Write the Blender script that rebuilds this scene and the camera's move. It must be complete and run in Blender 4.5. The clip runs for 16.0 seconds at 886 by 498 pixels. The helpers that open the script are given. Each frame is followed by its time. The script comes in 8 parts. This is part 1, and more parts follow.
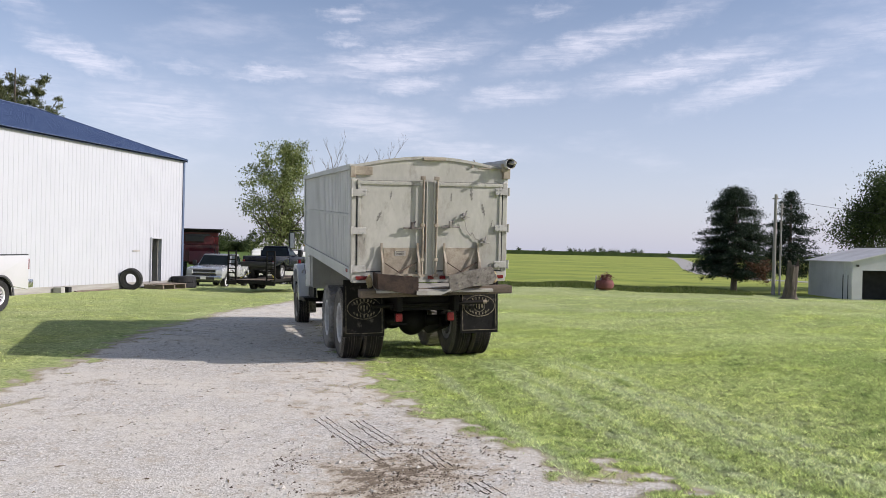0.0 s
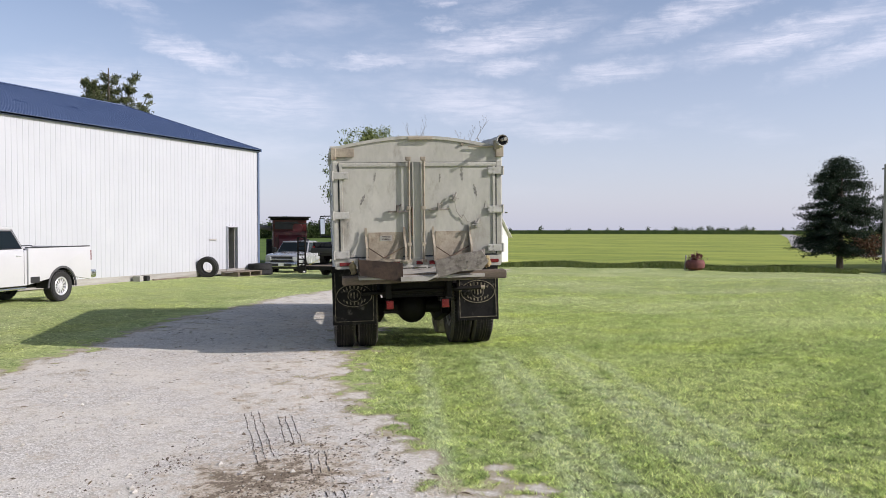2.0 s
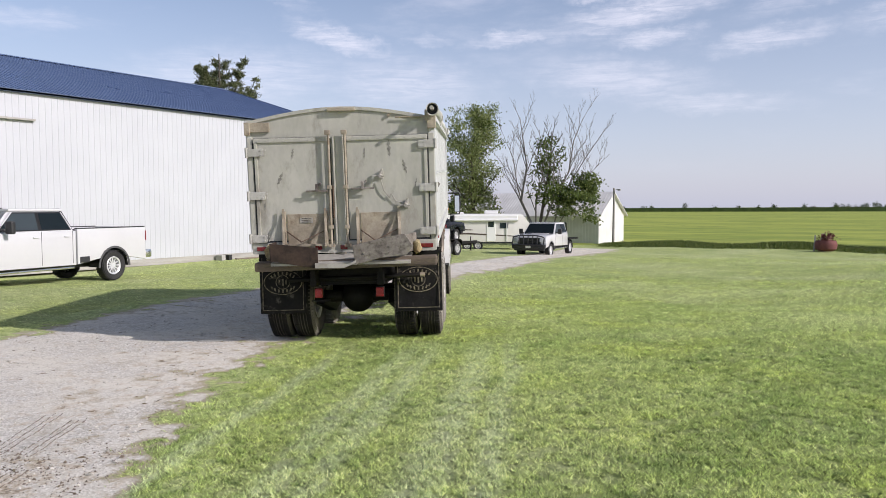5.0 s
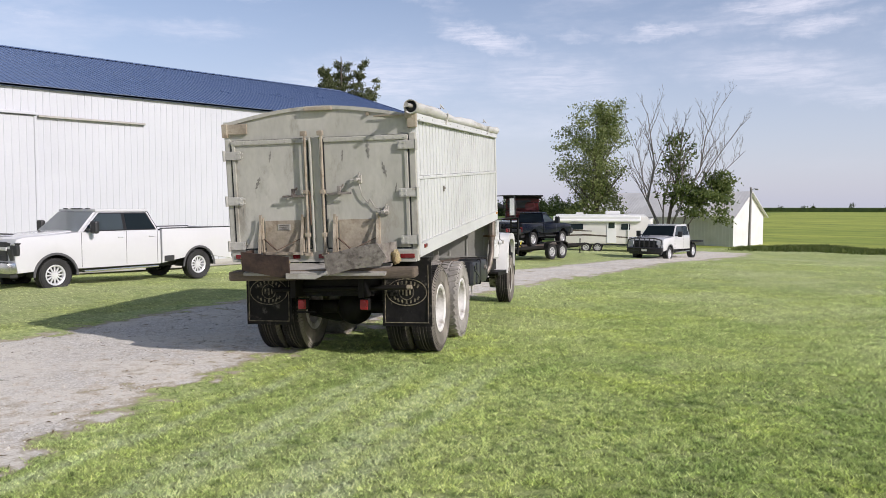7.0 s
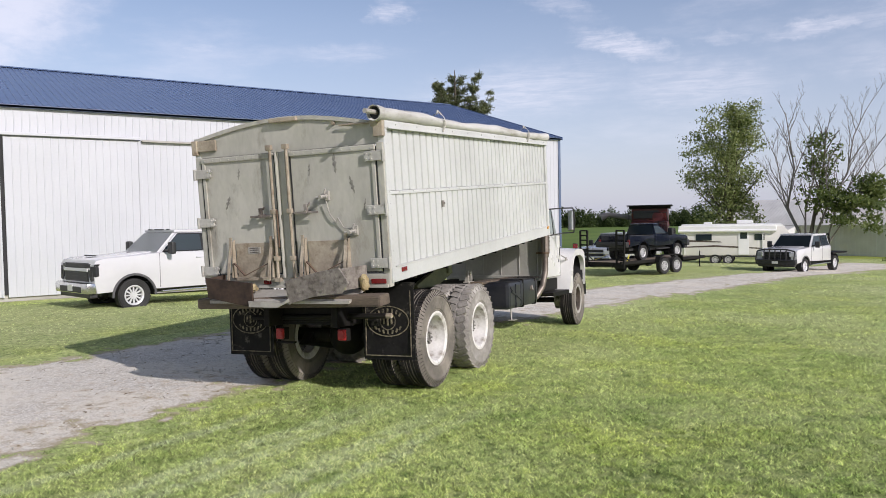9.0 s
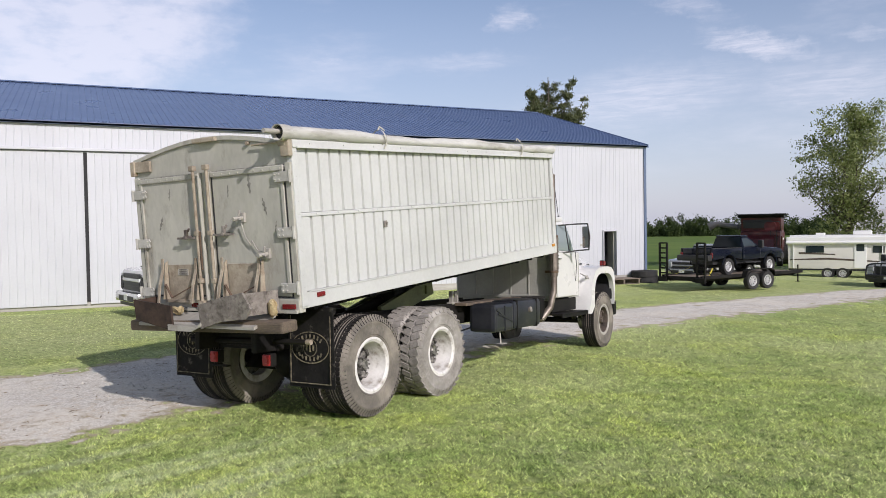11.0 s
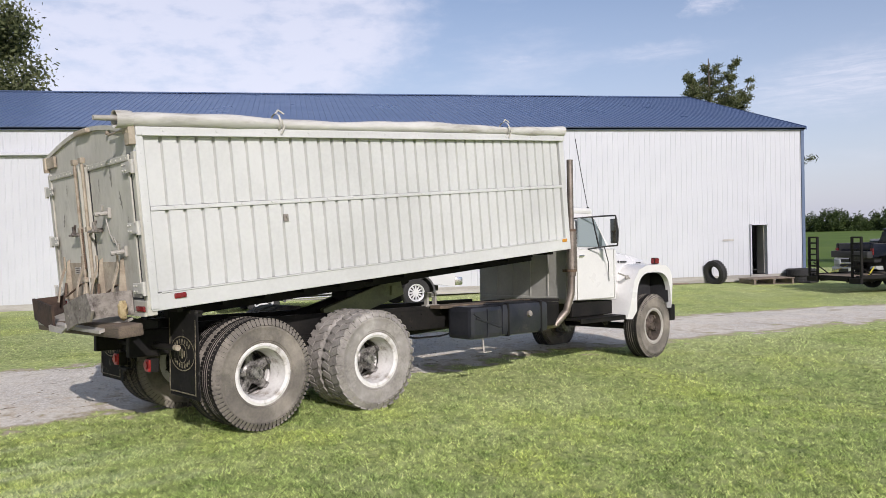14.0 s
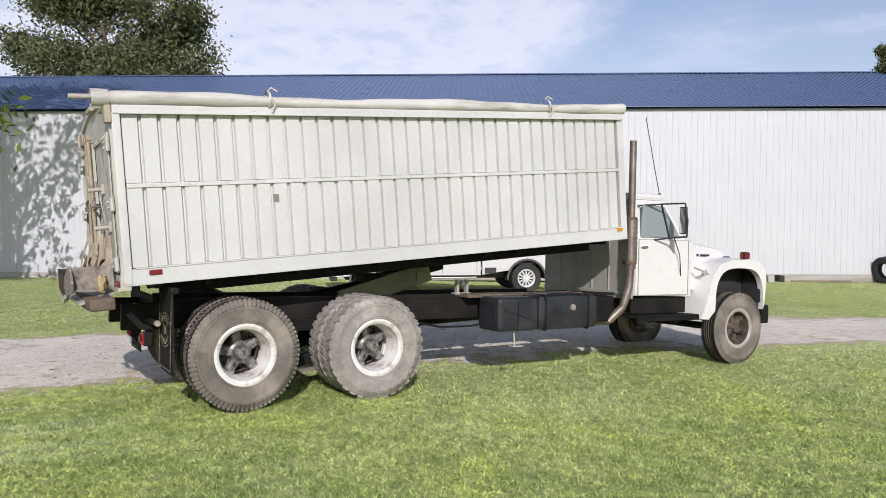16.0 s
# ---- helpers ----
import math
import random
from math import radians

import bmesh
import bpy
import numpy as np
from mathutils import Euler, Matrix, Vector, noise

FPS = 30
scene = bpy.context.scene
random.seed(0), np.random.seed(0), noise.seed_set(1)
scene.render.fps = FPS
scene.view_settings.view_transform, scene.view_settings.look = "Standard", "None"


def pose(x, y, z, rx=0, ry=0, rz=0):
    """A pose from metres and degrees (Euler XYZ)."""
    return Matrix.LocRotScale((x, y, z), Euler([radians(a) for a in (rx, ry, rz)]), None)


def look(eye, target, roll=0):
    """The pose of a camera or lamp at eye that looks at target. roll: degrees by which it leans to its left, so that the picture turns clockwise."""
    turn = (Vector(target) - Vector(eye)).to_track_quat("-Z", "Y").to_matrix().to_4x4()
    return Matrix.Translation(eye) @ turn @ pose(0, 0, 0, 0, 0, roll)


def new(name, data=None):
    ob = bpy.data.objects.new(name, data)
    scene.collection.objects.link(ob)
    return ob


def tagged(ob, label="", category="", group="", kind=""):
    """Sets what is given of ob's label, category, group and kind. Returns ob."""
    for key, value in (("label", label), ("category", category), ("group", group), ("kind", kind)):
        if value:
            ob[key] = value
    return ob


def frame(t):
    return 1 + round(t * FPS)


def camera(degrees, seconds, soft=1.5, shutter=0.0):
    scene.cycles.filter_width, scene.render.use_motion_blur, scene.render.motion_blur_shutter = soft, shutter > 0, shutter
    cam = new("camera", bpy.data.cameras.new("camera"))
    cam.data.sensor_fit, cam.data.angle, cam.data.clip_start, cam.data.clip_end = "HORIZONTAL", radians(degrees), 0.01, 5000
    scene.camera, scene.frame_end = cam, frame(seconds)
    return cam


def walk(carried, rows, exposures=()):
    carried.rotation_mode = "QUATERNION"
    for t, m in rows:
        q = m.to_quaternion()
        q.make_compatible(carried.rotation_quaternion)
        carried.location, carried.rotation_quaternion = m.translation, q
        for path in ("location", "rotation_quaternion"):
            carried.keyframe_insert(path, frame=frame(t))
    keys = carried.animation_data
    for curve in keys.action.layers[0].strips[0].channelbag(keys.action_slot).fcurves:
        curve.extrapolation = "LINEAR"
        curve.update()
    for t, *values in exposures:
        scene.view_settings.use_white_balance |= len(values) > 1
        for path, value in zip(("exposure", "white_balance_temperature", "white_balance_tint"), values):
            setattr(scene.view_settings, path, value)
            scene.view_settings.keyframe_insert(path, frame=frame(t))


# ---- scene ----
cam = camera(60.3, 16.0, soft=0.6)
PATH = [
    (0, (0.248, 0.685, 1.747), (-2.589, 10.274, 1.733), 1.30),
    (0.5, (0.496, 0.946, 1.725), (-2.714, 10.417, 1.667), 0.74),
    (1, (0.879, 1.229, 1.725), (-2.686, 10.571, 1.600), 0.33),
    (1.5, (1.263, 1.471, 1.769), (-2.582, 10.701, 1.582), 0.12),
    (2, (1.550, 1.753, 1.771), (-2.529, 10.880, 1.518), 0.02),
    (2.5, (1.876, 2.080, 1.741), (-2.408, 11.110, 1.428), -0.03),
    (3, (2.221, 2.418, 1.761), (-2.311, 11.325, 1.400), 0.15),
    (3.5, (2.456, 2.867, 1.776), (-2.343, 11.630, 1.373), 0.30),
    (4, (2.881, 3.204, 1.744), (-2.198, 11.807, 1.317), 0.27),
    (6.3, (3.932, 5.347, 1.881), (-2.593, 12.902, 1.287), -0.45),
    (6.5, (4.076, 5.505, 1.868), (-2.602, 12.927, 1.290), -0.30),
    (7, (4.288, 5.987, 1.896), (-2.793, 13.027, 1.346), 0.03),
    (7.5, (4.309, 6.527, 1.916), (-3.137, 13.183, 1.397), 0.18),
    (8, (4.522, 7.023, 1.911), (-3.269, 13.274, 1.444), -0.07),
    (8.5, (4.555, 7.539, 1.889), (-3.503, 13.445, 1.468), -0.56),
    (9, (4.563, 8.041, 1.935), (-3.690, 13.677, 1.568), -1.10),
    (9.2, (4.621, 8.259, 1.915), (-3.702, 13.792, 1.570), -1.30),
    (11.3, (5.181, 10.376, 2.064), (-3.977, 14.389, 1.874), -1.07),
    (11.5, (5.079, 10.610, 2.049), (-4.161, 14.433, 1.903), -1.18),
    (12, (5.175, 11.121, 2.039), (-4.240, 14.491, 1.933), -0.69),
    (12.5, (5.151, 11.667, 2.044), (-4.396, 14.640, 1.972), -0.53),
    (13, (5.046, 12.145, 2.033), (-4.598, 14.788, 1.942), -0.50),
    (13.5, (5.090, 12.712, 1.971), (-4.638, 15.022, 1.819), -0.92),
    (14, (5.031, 13.206, 1.958), (-4.776, 15.148, 1.730), -1.53),
    (14.5, (4.948, 13.676, 1.996), (-4.933, 15.188, 1.699), -1.97),
    (15, (4.990, 14.182, 2.025), (-4.956, 15.159, 1.672), -1.61),
    (15.5, (4.784, 14.602, 1.988), (-5.201, 14.961, 1.593), -0.98),
    (16, (4.676, 15.083, 1.965), (-5.309, 14.742, 1.527), 0.04),
]
walk(cam, [(t, look(eye, target, roll)) for t, eye, target, roll in PATH], [(0.0, 0.13, 6430, 18), (4.0, 0.12, 6430, 18), (8.0, 0.05, 6430, 18), (12.5, -0.03, 6430, 18), (16.0, 0.03, 6430, 18)])

# ---- world and light ----
SUN_DIR = Vector((0.992, 0.124, 0.0)).normalized() * math.cos(radians(28.5)) + Vector((0, 0, math.sin(radians(28.5))))
sun = new("sun", bpy.data.lights.new("sun", "SUN"))
sun.data.energy, sun.data.angle, sun.data.color = 3.75, radians(0.55), (1.0, 0.972, 0.935)
sun.rotation_euler = SUN_DIR.to_track_quat("Z", "Y").to_euler()

world = bpy.data.worlds.new("sky")
scene.world = world
world.use_nodes = True


def build_sky():
    nt = world.node_tree
    nt.nodes.clear()
    N, L = nt.nodes.new, nt.links.new
    out, bg = N("ShaderNodeOutputWorld"), N("ShaderNodeBackground")
    sky = N("ShaderNodeTexSky")
    sky.sky_type, sky.sun_disc = "NISHITA", False
    sky.sun_elevation, sky.sun_rotation = radians(28.5), math.atan2(SUN_DIR.x, SUN_DIR.y)
    sky.air_density, sky.dust_density, sky.ozone_density = 1.0, 1.2, 1.6
    tc = N("ShaderNodeTexCoord")
    sep = N("ShaderNodeSeparateXYZ")
    L(tc.outputs["Generated"], sep.inputs[0])
    # compass bearing and height above the horizon, in degrees
    turn = N("ShaderNodeMath"); turn.operation = "ARCTAN2"
    L(sep.outputs["X"], turn.inputs[0]); L(sep.outputs["Y"], turn.inputs[1])
    lift = N("ShaderNodeMath"); lift.operation = "ARCSINE"; L(sep.outputs["Z"], lift.inputs[0])
    comb = N("ShaderNodeCombineXYZ")
    for k, n in enumerate((turn, lift)):
        deg = N("ShaderNodeMath"); deg.operation = "DEGREES"
        L(n.outputs[0], deg.inputs[0]); L(deg.outputs[0], comb.inputs[k])

    def noise_at(scale, stretch, detail, rough, rot=0.0, warp=0.0):
        mp = N("ShaderNodeMapping"); mp.inputs["Scale"].default_value = stretch; mp.inputs["Rotation"].default_value = (0, 0, radians(rot))
        L(comb.outputs[0], mp.inputs[0])
        n = N("ShaderNodeTexNoise"); n.inputs["Scale"].default_value = scale; n.inputs["Detail"].default_value = detail
        n.inputs["Roughness"].default_value, n.inputs["Distortion"].default_value = rough, warp
        L(mp.outputs[0], n.inputs["Vector"])
        return n

    def step(value, lo, hi, a=0.0, z=1.0):
        r = N("ShaderNodeMapRange"); r.interpolation_type = "SMOOTHSTEP"
        for key, v in (("From Min", lo), ("From Max", hi), ("To Min", a), ("To Max", z)):
            r.inputs[key].default_value = v
        L(value, r.inputs[0])
        return r.outputs[0]

    def both(op, a, b):
        n = N("ShaderNodeMath"); n.operation = op
        for k, v in enumerate((a, b)):
            if isinstance(v, float):
                n.inputs[k].default_value = v
            else:
                L(v, n.inputs[k])
        return n.outputs[0]
    # ragged edges: the bearing is shaken before each wisp is drawn
    shake = noise_at(0.55, (1, 1.6, 1), 6, 0.62)
    off = N("ShaderNodeVectorMath"); off.operation = "SUBTRACT"; off.inputs[1].default_value = (0.5, 0.5, 0.5)
    L(shake.outputs["Color"], off.inputs[0])
    sc = N("ShaderNodeVectorMath"); sc.operation = "MULTIPLY"; sc.inputs[1].default_value = (5.5, 1.9, 0)
    L(off.outputs[0], sc.inputs[0])
    shaken = N("ShaderNodeVectorMath"); shaken.operation = "ADD"
    L(comb.outputs[0], shaken.inputs[0]); L(sc.outputs[0], shaken.inputs[1])
    # high thin wisps: bearing, height, half length, half width, slope, thickness
    wisps = ((-42.2, 12.3, 4.3, 1.05, -17, 0.95), (-46.5, 15.2, 3, 0.8, -20, 0.4), (-24, 16.7, 2.2, 0.65, 8, 0.7), (-24.2, 14.9, 1.7, 0.5, 5, 0.6), (-20, 16.0, 4, 0.8, 12, 0.4),
             (-20.2, 13.8, 8.2, 1.35, 10, 0.9), (-19.5, 12.0, 4.2, 0.75, 4, 0.75), (-29.5, 12.3, 4, 0.6, 4, 0.75), (-35.5, 12.2, 2.2, 0.4, 0, 0.4), (-11.6, 11.3, 4.5, 1.0, 7, 0.75),
             (0.5, 13.0, 8.0, 1.25, 10, 0.95), (5.5, 11.8, 7.0, 1.1, 17, 0.8), (-5, 15.2, 9.0, 1.2, 15, 0.85), (-9, 17.3, 2, 0.6, 0, 0.5), (-37, 9.2, 7, 2.2, -4, 0.6), (-22, 9.3, 7.5, 1.6, -6, 0.7),
             (-15.5, 7.3, 7, 0.8, -3, 0.5), (-50, 9.3, 9, 2.4, 5, 0.7), (-59.4, 15.2, 1.7, 1.1, 0, 0.7), (-73, 12.2, 1.9, 1.2, 0, 0.5), (-63, 12.3, 5, 0.8, 0, 0.4), (15, 15, 8, 1.3, 14, 0.6),
             (30, 14, 9, 1.2, 12, 0.6), (-30, 24, 14, 2.0, 10, 0.6), (0, 27, 14, 2.0, 15, 0.6), (60, 20, 18, 2.5, 5, 0.5))
    thin = None
    for bearing, high, ln, wd, slope, dense in wisps:
        mp = N("ShaderNodeMapping"); mp.vector_type = "TEXTURE"
        mp.inputs["Location"].default_value, mp.inputs["Rotation"].default_value, mp.inputs["Scale"].default_value = (bearing, high, 0), (0, 0, radians(slope)), (ln, wd, 1)
        L(shaken.outputs[0], mp.inputs[0])
        far = N("ShaderNodeVectorMath"); far.operation = "LENGTH"; L(mp.outputs[0], far.inputs[0])
        one = step(far.outputs["Value"], 0.05, 1.25, dense * 0.72, 0.0)
        thin = one if thin is None else both("MAXIMUM", thin, one)
    streak = step(noise_at(0.9, (0.34, 2.6, 1), 9, 0.66, -11, 0.6).outputs["Fac"], 0.30, 0.70, 0.30, 1.0)
    thin = both("MULTIPLY", thin, streak)
    # a thick pale bank low in the west
    bank = N("ShaderNodeMapping"); bank.vector_type = "TEXTURE"
    bank.inputs["Location"].default_value, bank.inputs["Scale"].default_value = (-106, 15.5, 0), (27.5, 9.5, 1)
    L(shaken.outputs[0], bank.inputs[0])
    bl = N("ShaderNodeVectorMath"); bl.operation = "LENGTH"; L(bank.outputs[0], bl.inputs[0])
    thick = both("MULTIPLY", step(bl.outputs["Value"], 0.80, 1.04, 1.0, 0.0), step(noise_at(0.30, (1, 2.2, 1), 8, 0.55).outputs["Fac"], 0.30, 0.56, 0.55, 1.0))
    every = both("MULTIPLY", step(noise_at(0.11, (0.6, 2.0, 1), 8, 0.6, -10).outputs["Fac"], 0.50, 0.80), 0.35)
    cloud = both("MAXIMUM", both("MAXIMUM", thin, both("MULTIPLY", thick, 0.66)), every)
    fade = N("ShaderNodeMapRange"); fade.inputs["From Min"].default_value = 0.03; fade.inputs["From Max"].default_value = 0.12; fade.inputs["To Max"].default_value = 0.86
    L(sep.outputs["Z"], fade.inputs[0])
    m4 = N("ShaderNodeMath"); m4.operation = "MULTIPLY"; L(cloud, m4.inputs[0]); L(fade.outputs[0], m4.inputs[1])
    # haze towards the horizon
    hz = N("ShaderNodeMapRange"); hz.inputs["From Min"].default_value = 0.0; hz.inputs["From Max"].default_value = 0.30; hz.inputs["To Min"].default_value = 0.62; hz.inputs["To Max"].default_value = 0.10
    L(sep.outputs["Z"], hz.inputs[0])
    mixh = N("ShaderNodeMix"); mixh.data_type = "RGBA"; mixh.inputs["B"].default_value = (5.8, 6.25, 7.6, 1)
    L(hz.outputs[0], mixh.inputs["Factor"]); L(sky.outputs[0], mixh.inputs["A"])
    mixc = N("ShaderNodeMix"); mixc.data_type = "RGBA"; mixc.inputs["B"].default_value = (8.5, 8.55, 9.1, 1)
    L(m4.outputs[0], mixc.inputs["Factor"]); L(mixh.outputs["Result"], mixc.inputs["A"])
    # the clear air overhead is deeper than the hazy lower sky
    top = N("ShaderNodeMapRange"); top.inputs["From Min"].default_value = 0.38; top.inputs["From Max"].default_value = 0.80; top.inputs["To Min"].default_value = 1.0; top.inputs["To Max"].default_value = 0.62
    L(sep.outputs["Z"], top.inputs[0])
    dim = N("ShaderNodeVectorMath"); dim.operation = "SCALE"
    L(mixc.outputs["Result"], dim.inputs[0]); L(top.outputs[0], dim.inputs["Scale"])
    L(dim.outputs[0], bg.inputs["Color"])
    bg.inputs["Strength"].default_value = 0.116
    L(bg.outputs[0], out.inputs["Surface"])


build_sky()

# ---- materials ----


def material(name, base, alt=None, rough=0.6, metal=0.0, scale=2.0, fine=40.0, bump=0.15, stain=None, stain_scale=1.2, stain_cut=(0.52, 0.72), spec=0.5, per_object=0.0, stretch=(1, 1, 1), coat=0.0):
    """A surface with a broad and a fine variation, an optional stain with its own shape, and fine relief."""
    m = bpy.data.materials.new(name)
    m.use_nodes = True
    nt = m.node_tree
    N, L = nt.nodes.new, nt.links.new
    b = nt.nodes["Principled BSDF"]
    b.inputs["Metallic"].default_value = metal
    b.inputs["Specular IOR Level"].default_value = spec
    b.inputs["Coat Weight"].default_value = coat
    b.inputs["Coat Roughness"].default_value = 0.08
    tc = N("ShaderNodeTexCoord")
    mp = N("ShaderNodeMapping"); mp.inputs["Scale"].default_value = stretch
    L(tc.outputs["Object"], mp.inputs[0])
    vec = mp.outputs[0]
    alt = alt or tuple(c * 0.75 for c in base)
    n1 = N("ShaderNodeTexNoise"); n1.inputs["Scale"].default_value = scale; n1.inputs["Detail"].default_value = 6
    n2 = N("ShaderNodeTexNoise"); n2.inputs["Scale"].default_value = fine; n2.inputs["Detail"].default_value = 4
    L(vec, n1.inputs["Vector"]); L(vec, n2.inputs["Vector"])
    add = N("ShaderNodeMath"); add.operation = "MULTIPLY_ADD"; add.inputs[1].default_value = 0.4
    L(n2.outputs["Fac"], add.inputs[0]); L(n1.outputs["Fac"], add.inputs[2])
    rmp = N("ShaderNodeMapRange"); rmp.inputs["From Min"].default_value = 0.5; rmp.inputs["From Max"].default_value = 0.9
    L(add.outputs[0], rmp.inputs[0])
    mix = N("ShaderNodeMix"); mix.data_type = "RGBA"; mix.inputs["A"].default_value = (*base, 1); mix.inputs["B"].default_value = (*alt, 1)
    L(rmp.outputs[0], mix.inputs["Factor"])
    col = mix.outputs["Result"]
    ro = N("ShaderNodeMapRange"); ro.inputs["To Min"].default_value = max(0.03, rough - 0.1); ro.inputs["To Max"].default_value = min(1, rough + 0.12)
    L(n1.outputs["Fac"], ro.inputs[0])
    L(ro.outputs[0], b.inputs["Roughness"])
    if stain:
        n3 = N("ShaderNodeTexNoise"); n3.inputs["Scale"].default_value = stain_scale; n3.inputs["Detail"].default_value = 9; n3.inputs["Roughness"].default_value = 0.68
        L(vec, n3.inputs["Vector"])
        r3 = N("ShaderNodeValToRGB"); r3.color_ramp.elements[0].position, r3.color_ramp.elements[1].position = stain_cut
        L(n3.outputs["Fac"], r3.inputs[0])
        mx = N("ShaderNodeMix"); mx.data_type = "RGBA"; mx.inputs["B"].default_value = (*stain, 1)
        L(r3.outputs[0], mx.inputs["Factor"]); L(col, mx.inputs["A"])
        col = mx.outputs["Result"]
    if per_object:
        oi = N("ShaderNodeObjectInfo")
        hs = N("ShaderNodeHueSaturation")
        vr = N("ShaderNodeMapRange"); vr.inputs["To Min"].default_value = 1 - per_object; vr.inputs["To Max"].default_value = 1 + per_object
        L(oi.outputs["Random"], vr.inputs[0]); L(vr.outputs[0], hs.inputs["Value"]); L(col, hs.inputs["Color"])
        col = hs.outputs[0]
    L(col, b.inputs["Base Color"])
    if bump:
        bp = N("ShaderNodeBump"); bp.inputs["Strength"].default_value = bump; bp.inputs["Distance"].default_value = 0.02
        L(add.outputs[0], bp.inputs["Height"]); L(bp.outputs[0], b.inputs["Normal"])
    return m


def leaf_material(name, base, alt, rough=0.55, patch=1.0, patch_scale=0.9):
    m = bpy.data.materials.new(name)
    m.use_nodes = True
    nt = m.node_tree
    N, L = nt.nodes.new, nt.links.new
    b = nt.nodes["Principled BSDF"]
    g = N("ShaderNodeNewGeometry")
    tc = N("ShaderNodeTexCoord")
    n = N("ShaderNodeTexNoise"); n.inputs["Scale"].default_value = patch_scale; n.inputs["Detail"].default_value = 3
    pm = N("ShaderNodeMapRange"); pm.inputs["To Min"].default_value = 0.5 - 0.5 * patch; pm.inputs["To Max"].default_value = 0.5 + 0.5 * patch
    L(tc.outputs["Object"], n.inputs["Vector"])
    ad = N("ShaderNodeMath"); ad.operation = "MULTIPLY_ADD"; ad.inputs[1].default_value = 0.55
    L(g.outputs["Random Per Island"], ad.inputs[0]); L(n.outputs["Fac"], pm.inputs[0]); L(pm.outputs[0], ad.inputs[2])
    mr = N("ShaderNodeMapRange"); mr.inputs["From Min"].default_value = 0.45; mr.inputs["From Max"].default_value = 0.98
    L(ad.outputs[0], mr.inputs[0])
    mix = N("ShaderNodeMix"); mix.data_type = "RGBA"; mix.inputs["A"].default_value = (*base, 1); mix.inputs["B"].default_value = (*alt, 1)
    L(mr.outputs[0], mix.inputs["Factor"])
    L(mix.outputs["Result"], b.inputs["Base Color"])
    b.inputs["Roughness"].default_value = rough
    b.inputs["Specular IOR Level"].default_value = 0.3
    tr = N("ShaderNodeBsdfTranslucent")
    L(mix.outputs["Result"], tr.inputs["Color"])
    ms = N("ShaderNodeMixShader"); ms.inputs[0].default_value = 0.35
    L(b.outputs[0], ms.inputs[1]); L(tr.outputs[0], ms.inputs[2])
    L(ms.outputs[0], nt.nodes["Material Output"].inputs["Surface"])
    return m


# truck placement, used for the wheel tracks in the lawn as well
TRUCK_YAW, TRUCK_DIP, TRUCK_LEAN = 32.76, -2.13, -1.2
TRUCK = pose(-3.654, 12.254, 0.022, TRUCK_DIP, TRUCK_LEAN, TRUCK_YAW)


class Shade:
    """Short hands for building a ground material node by node."""

    def start(self, name):
        self.m = bpy.data.materials.new(name)
        self.m.use_nodes = True
        self.nt = self.m.node_tree
        self.b = self.nt.nodes["Principled BSDF"]
        self.tc = self.node("ShaderNodeTexCoord")
        return self

    def node(self, kind):
        return self.nt.nodes.new(kind)

    def link(self, a, b):
        self.nt.links.new(a, b)

    def noise(self, scale, detail=5, rough=0.55, vec=None):
        n = self.node("ShaderNodeTexNoise")
        n.inputs["Scale"].default_value, n.inputs["Detail"].default_value, n.inputs["Roughness"].default_value = scale, detail, rough
        self.link(vec or self.tc.outputs["Object"], n.inputs["Vector"])
        return n.outputs["Fac"]

    def ramp(self, fac, lo, hi, a=0.0, z=1.0):
        r = self.node("ShaderNodeMapRange")
        for k, v in (("From Min", lo), ("From Max", hi), ("To Min", a), ("To Max", z)):
            r.inputs[k].default_value = v
        self.link(fac, r.inputs[0])
        return r.outputs[0]

    def math(self, op, a, b):
        n = self.node("ShaderNodeMath")
        n.operation = op
        for k, v in enumerate((a, b)):
            if isinstance(v, (int, float)):
                n.inputs[k].default_value = v
            else:
                self.link(v, n.inputs[k])
        return n.outputs[0]

    def blend(self, fac, a, b, kind="MIX"):
        x = self.node("ShaderNodeMix")
        x.data_type, x.blend_type = "RGBA", kind
        if isinstance(fac, (int, float)):
            x.inputs["Factor"].default_value = fac
        else:
            self.link(fac, x.inputs["Factor"])
        for key, val in (("A", a), ("B", b)):
            if isinstance(val, tuple):
                x.inputs[key].default_value = (*val, 1)
            else:
                self.link(val, x.inputs[key])
        return x.outputs["Result"]

    def finish(self, col, height, strength, distance, rough, spec):
        self.link(col, self.b.inputs["Base Color"])
        self.b.inputs["Roughness"].default_value = rough
        self.b.inputs["Specular IOR Level"].default_value = spec
        bp = self.node("ShaderNodeBump")
        bp.inputs["Strength"].default_value, bp.inputs["Distance"].default_value = strength, distance
        self.link(height, bp.inputs["Height"])
        self.link(bp.outputs[0], self.b.inputs["Normal"])
        return self.m


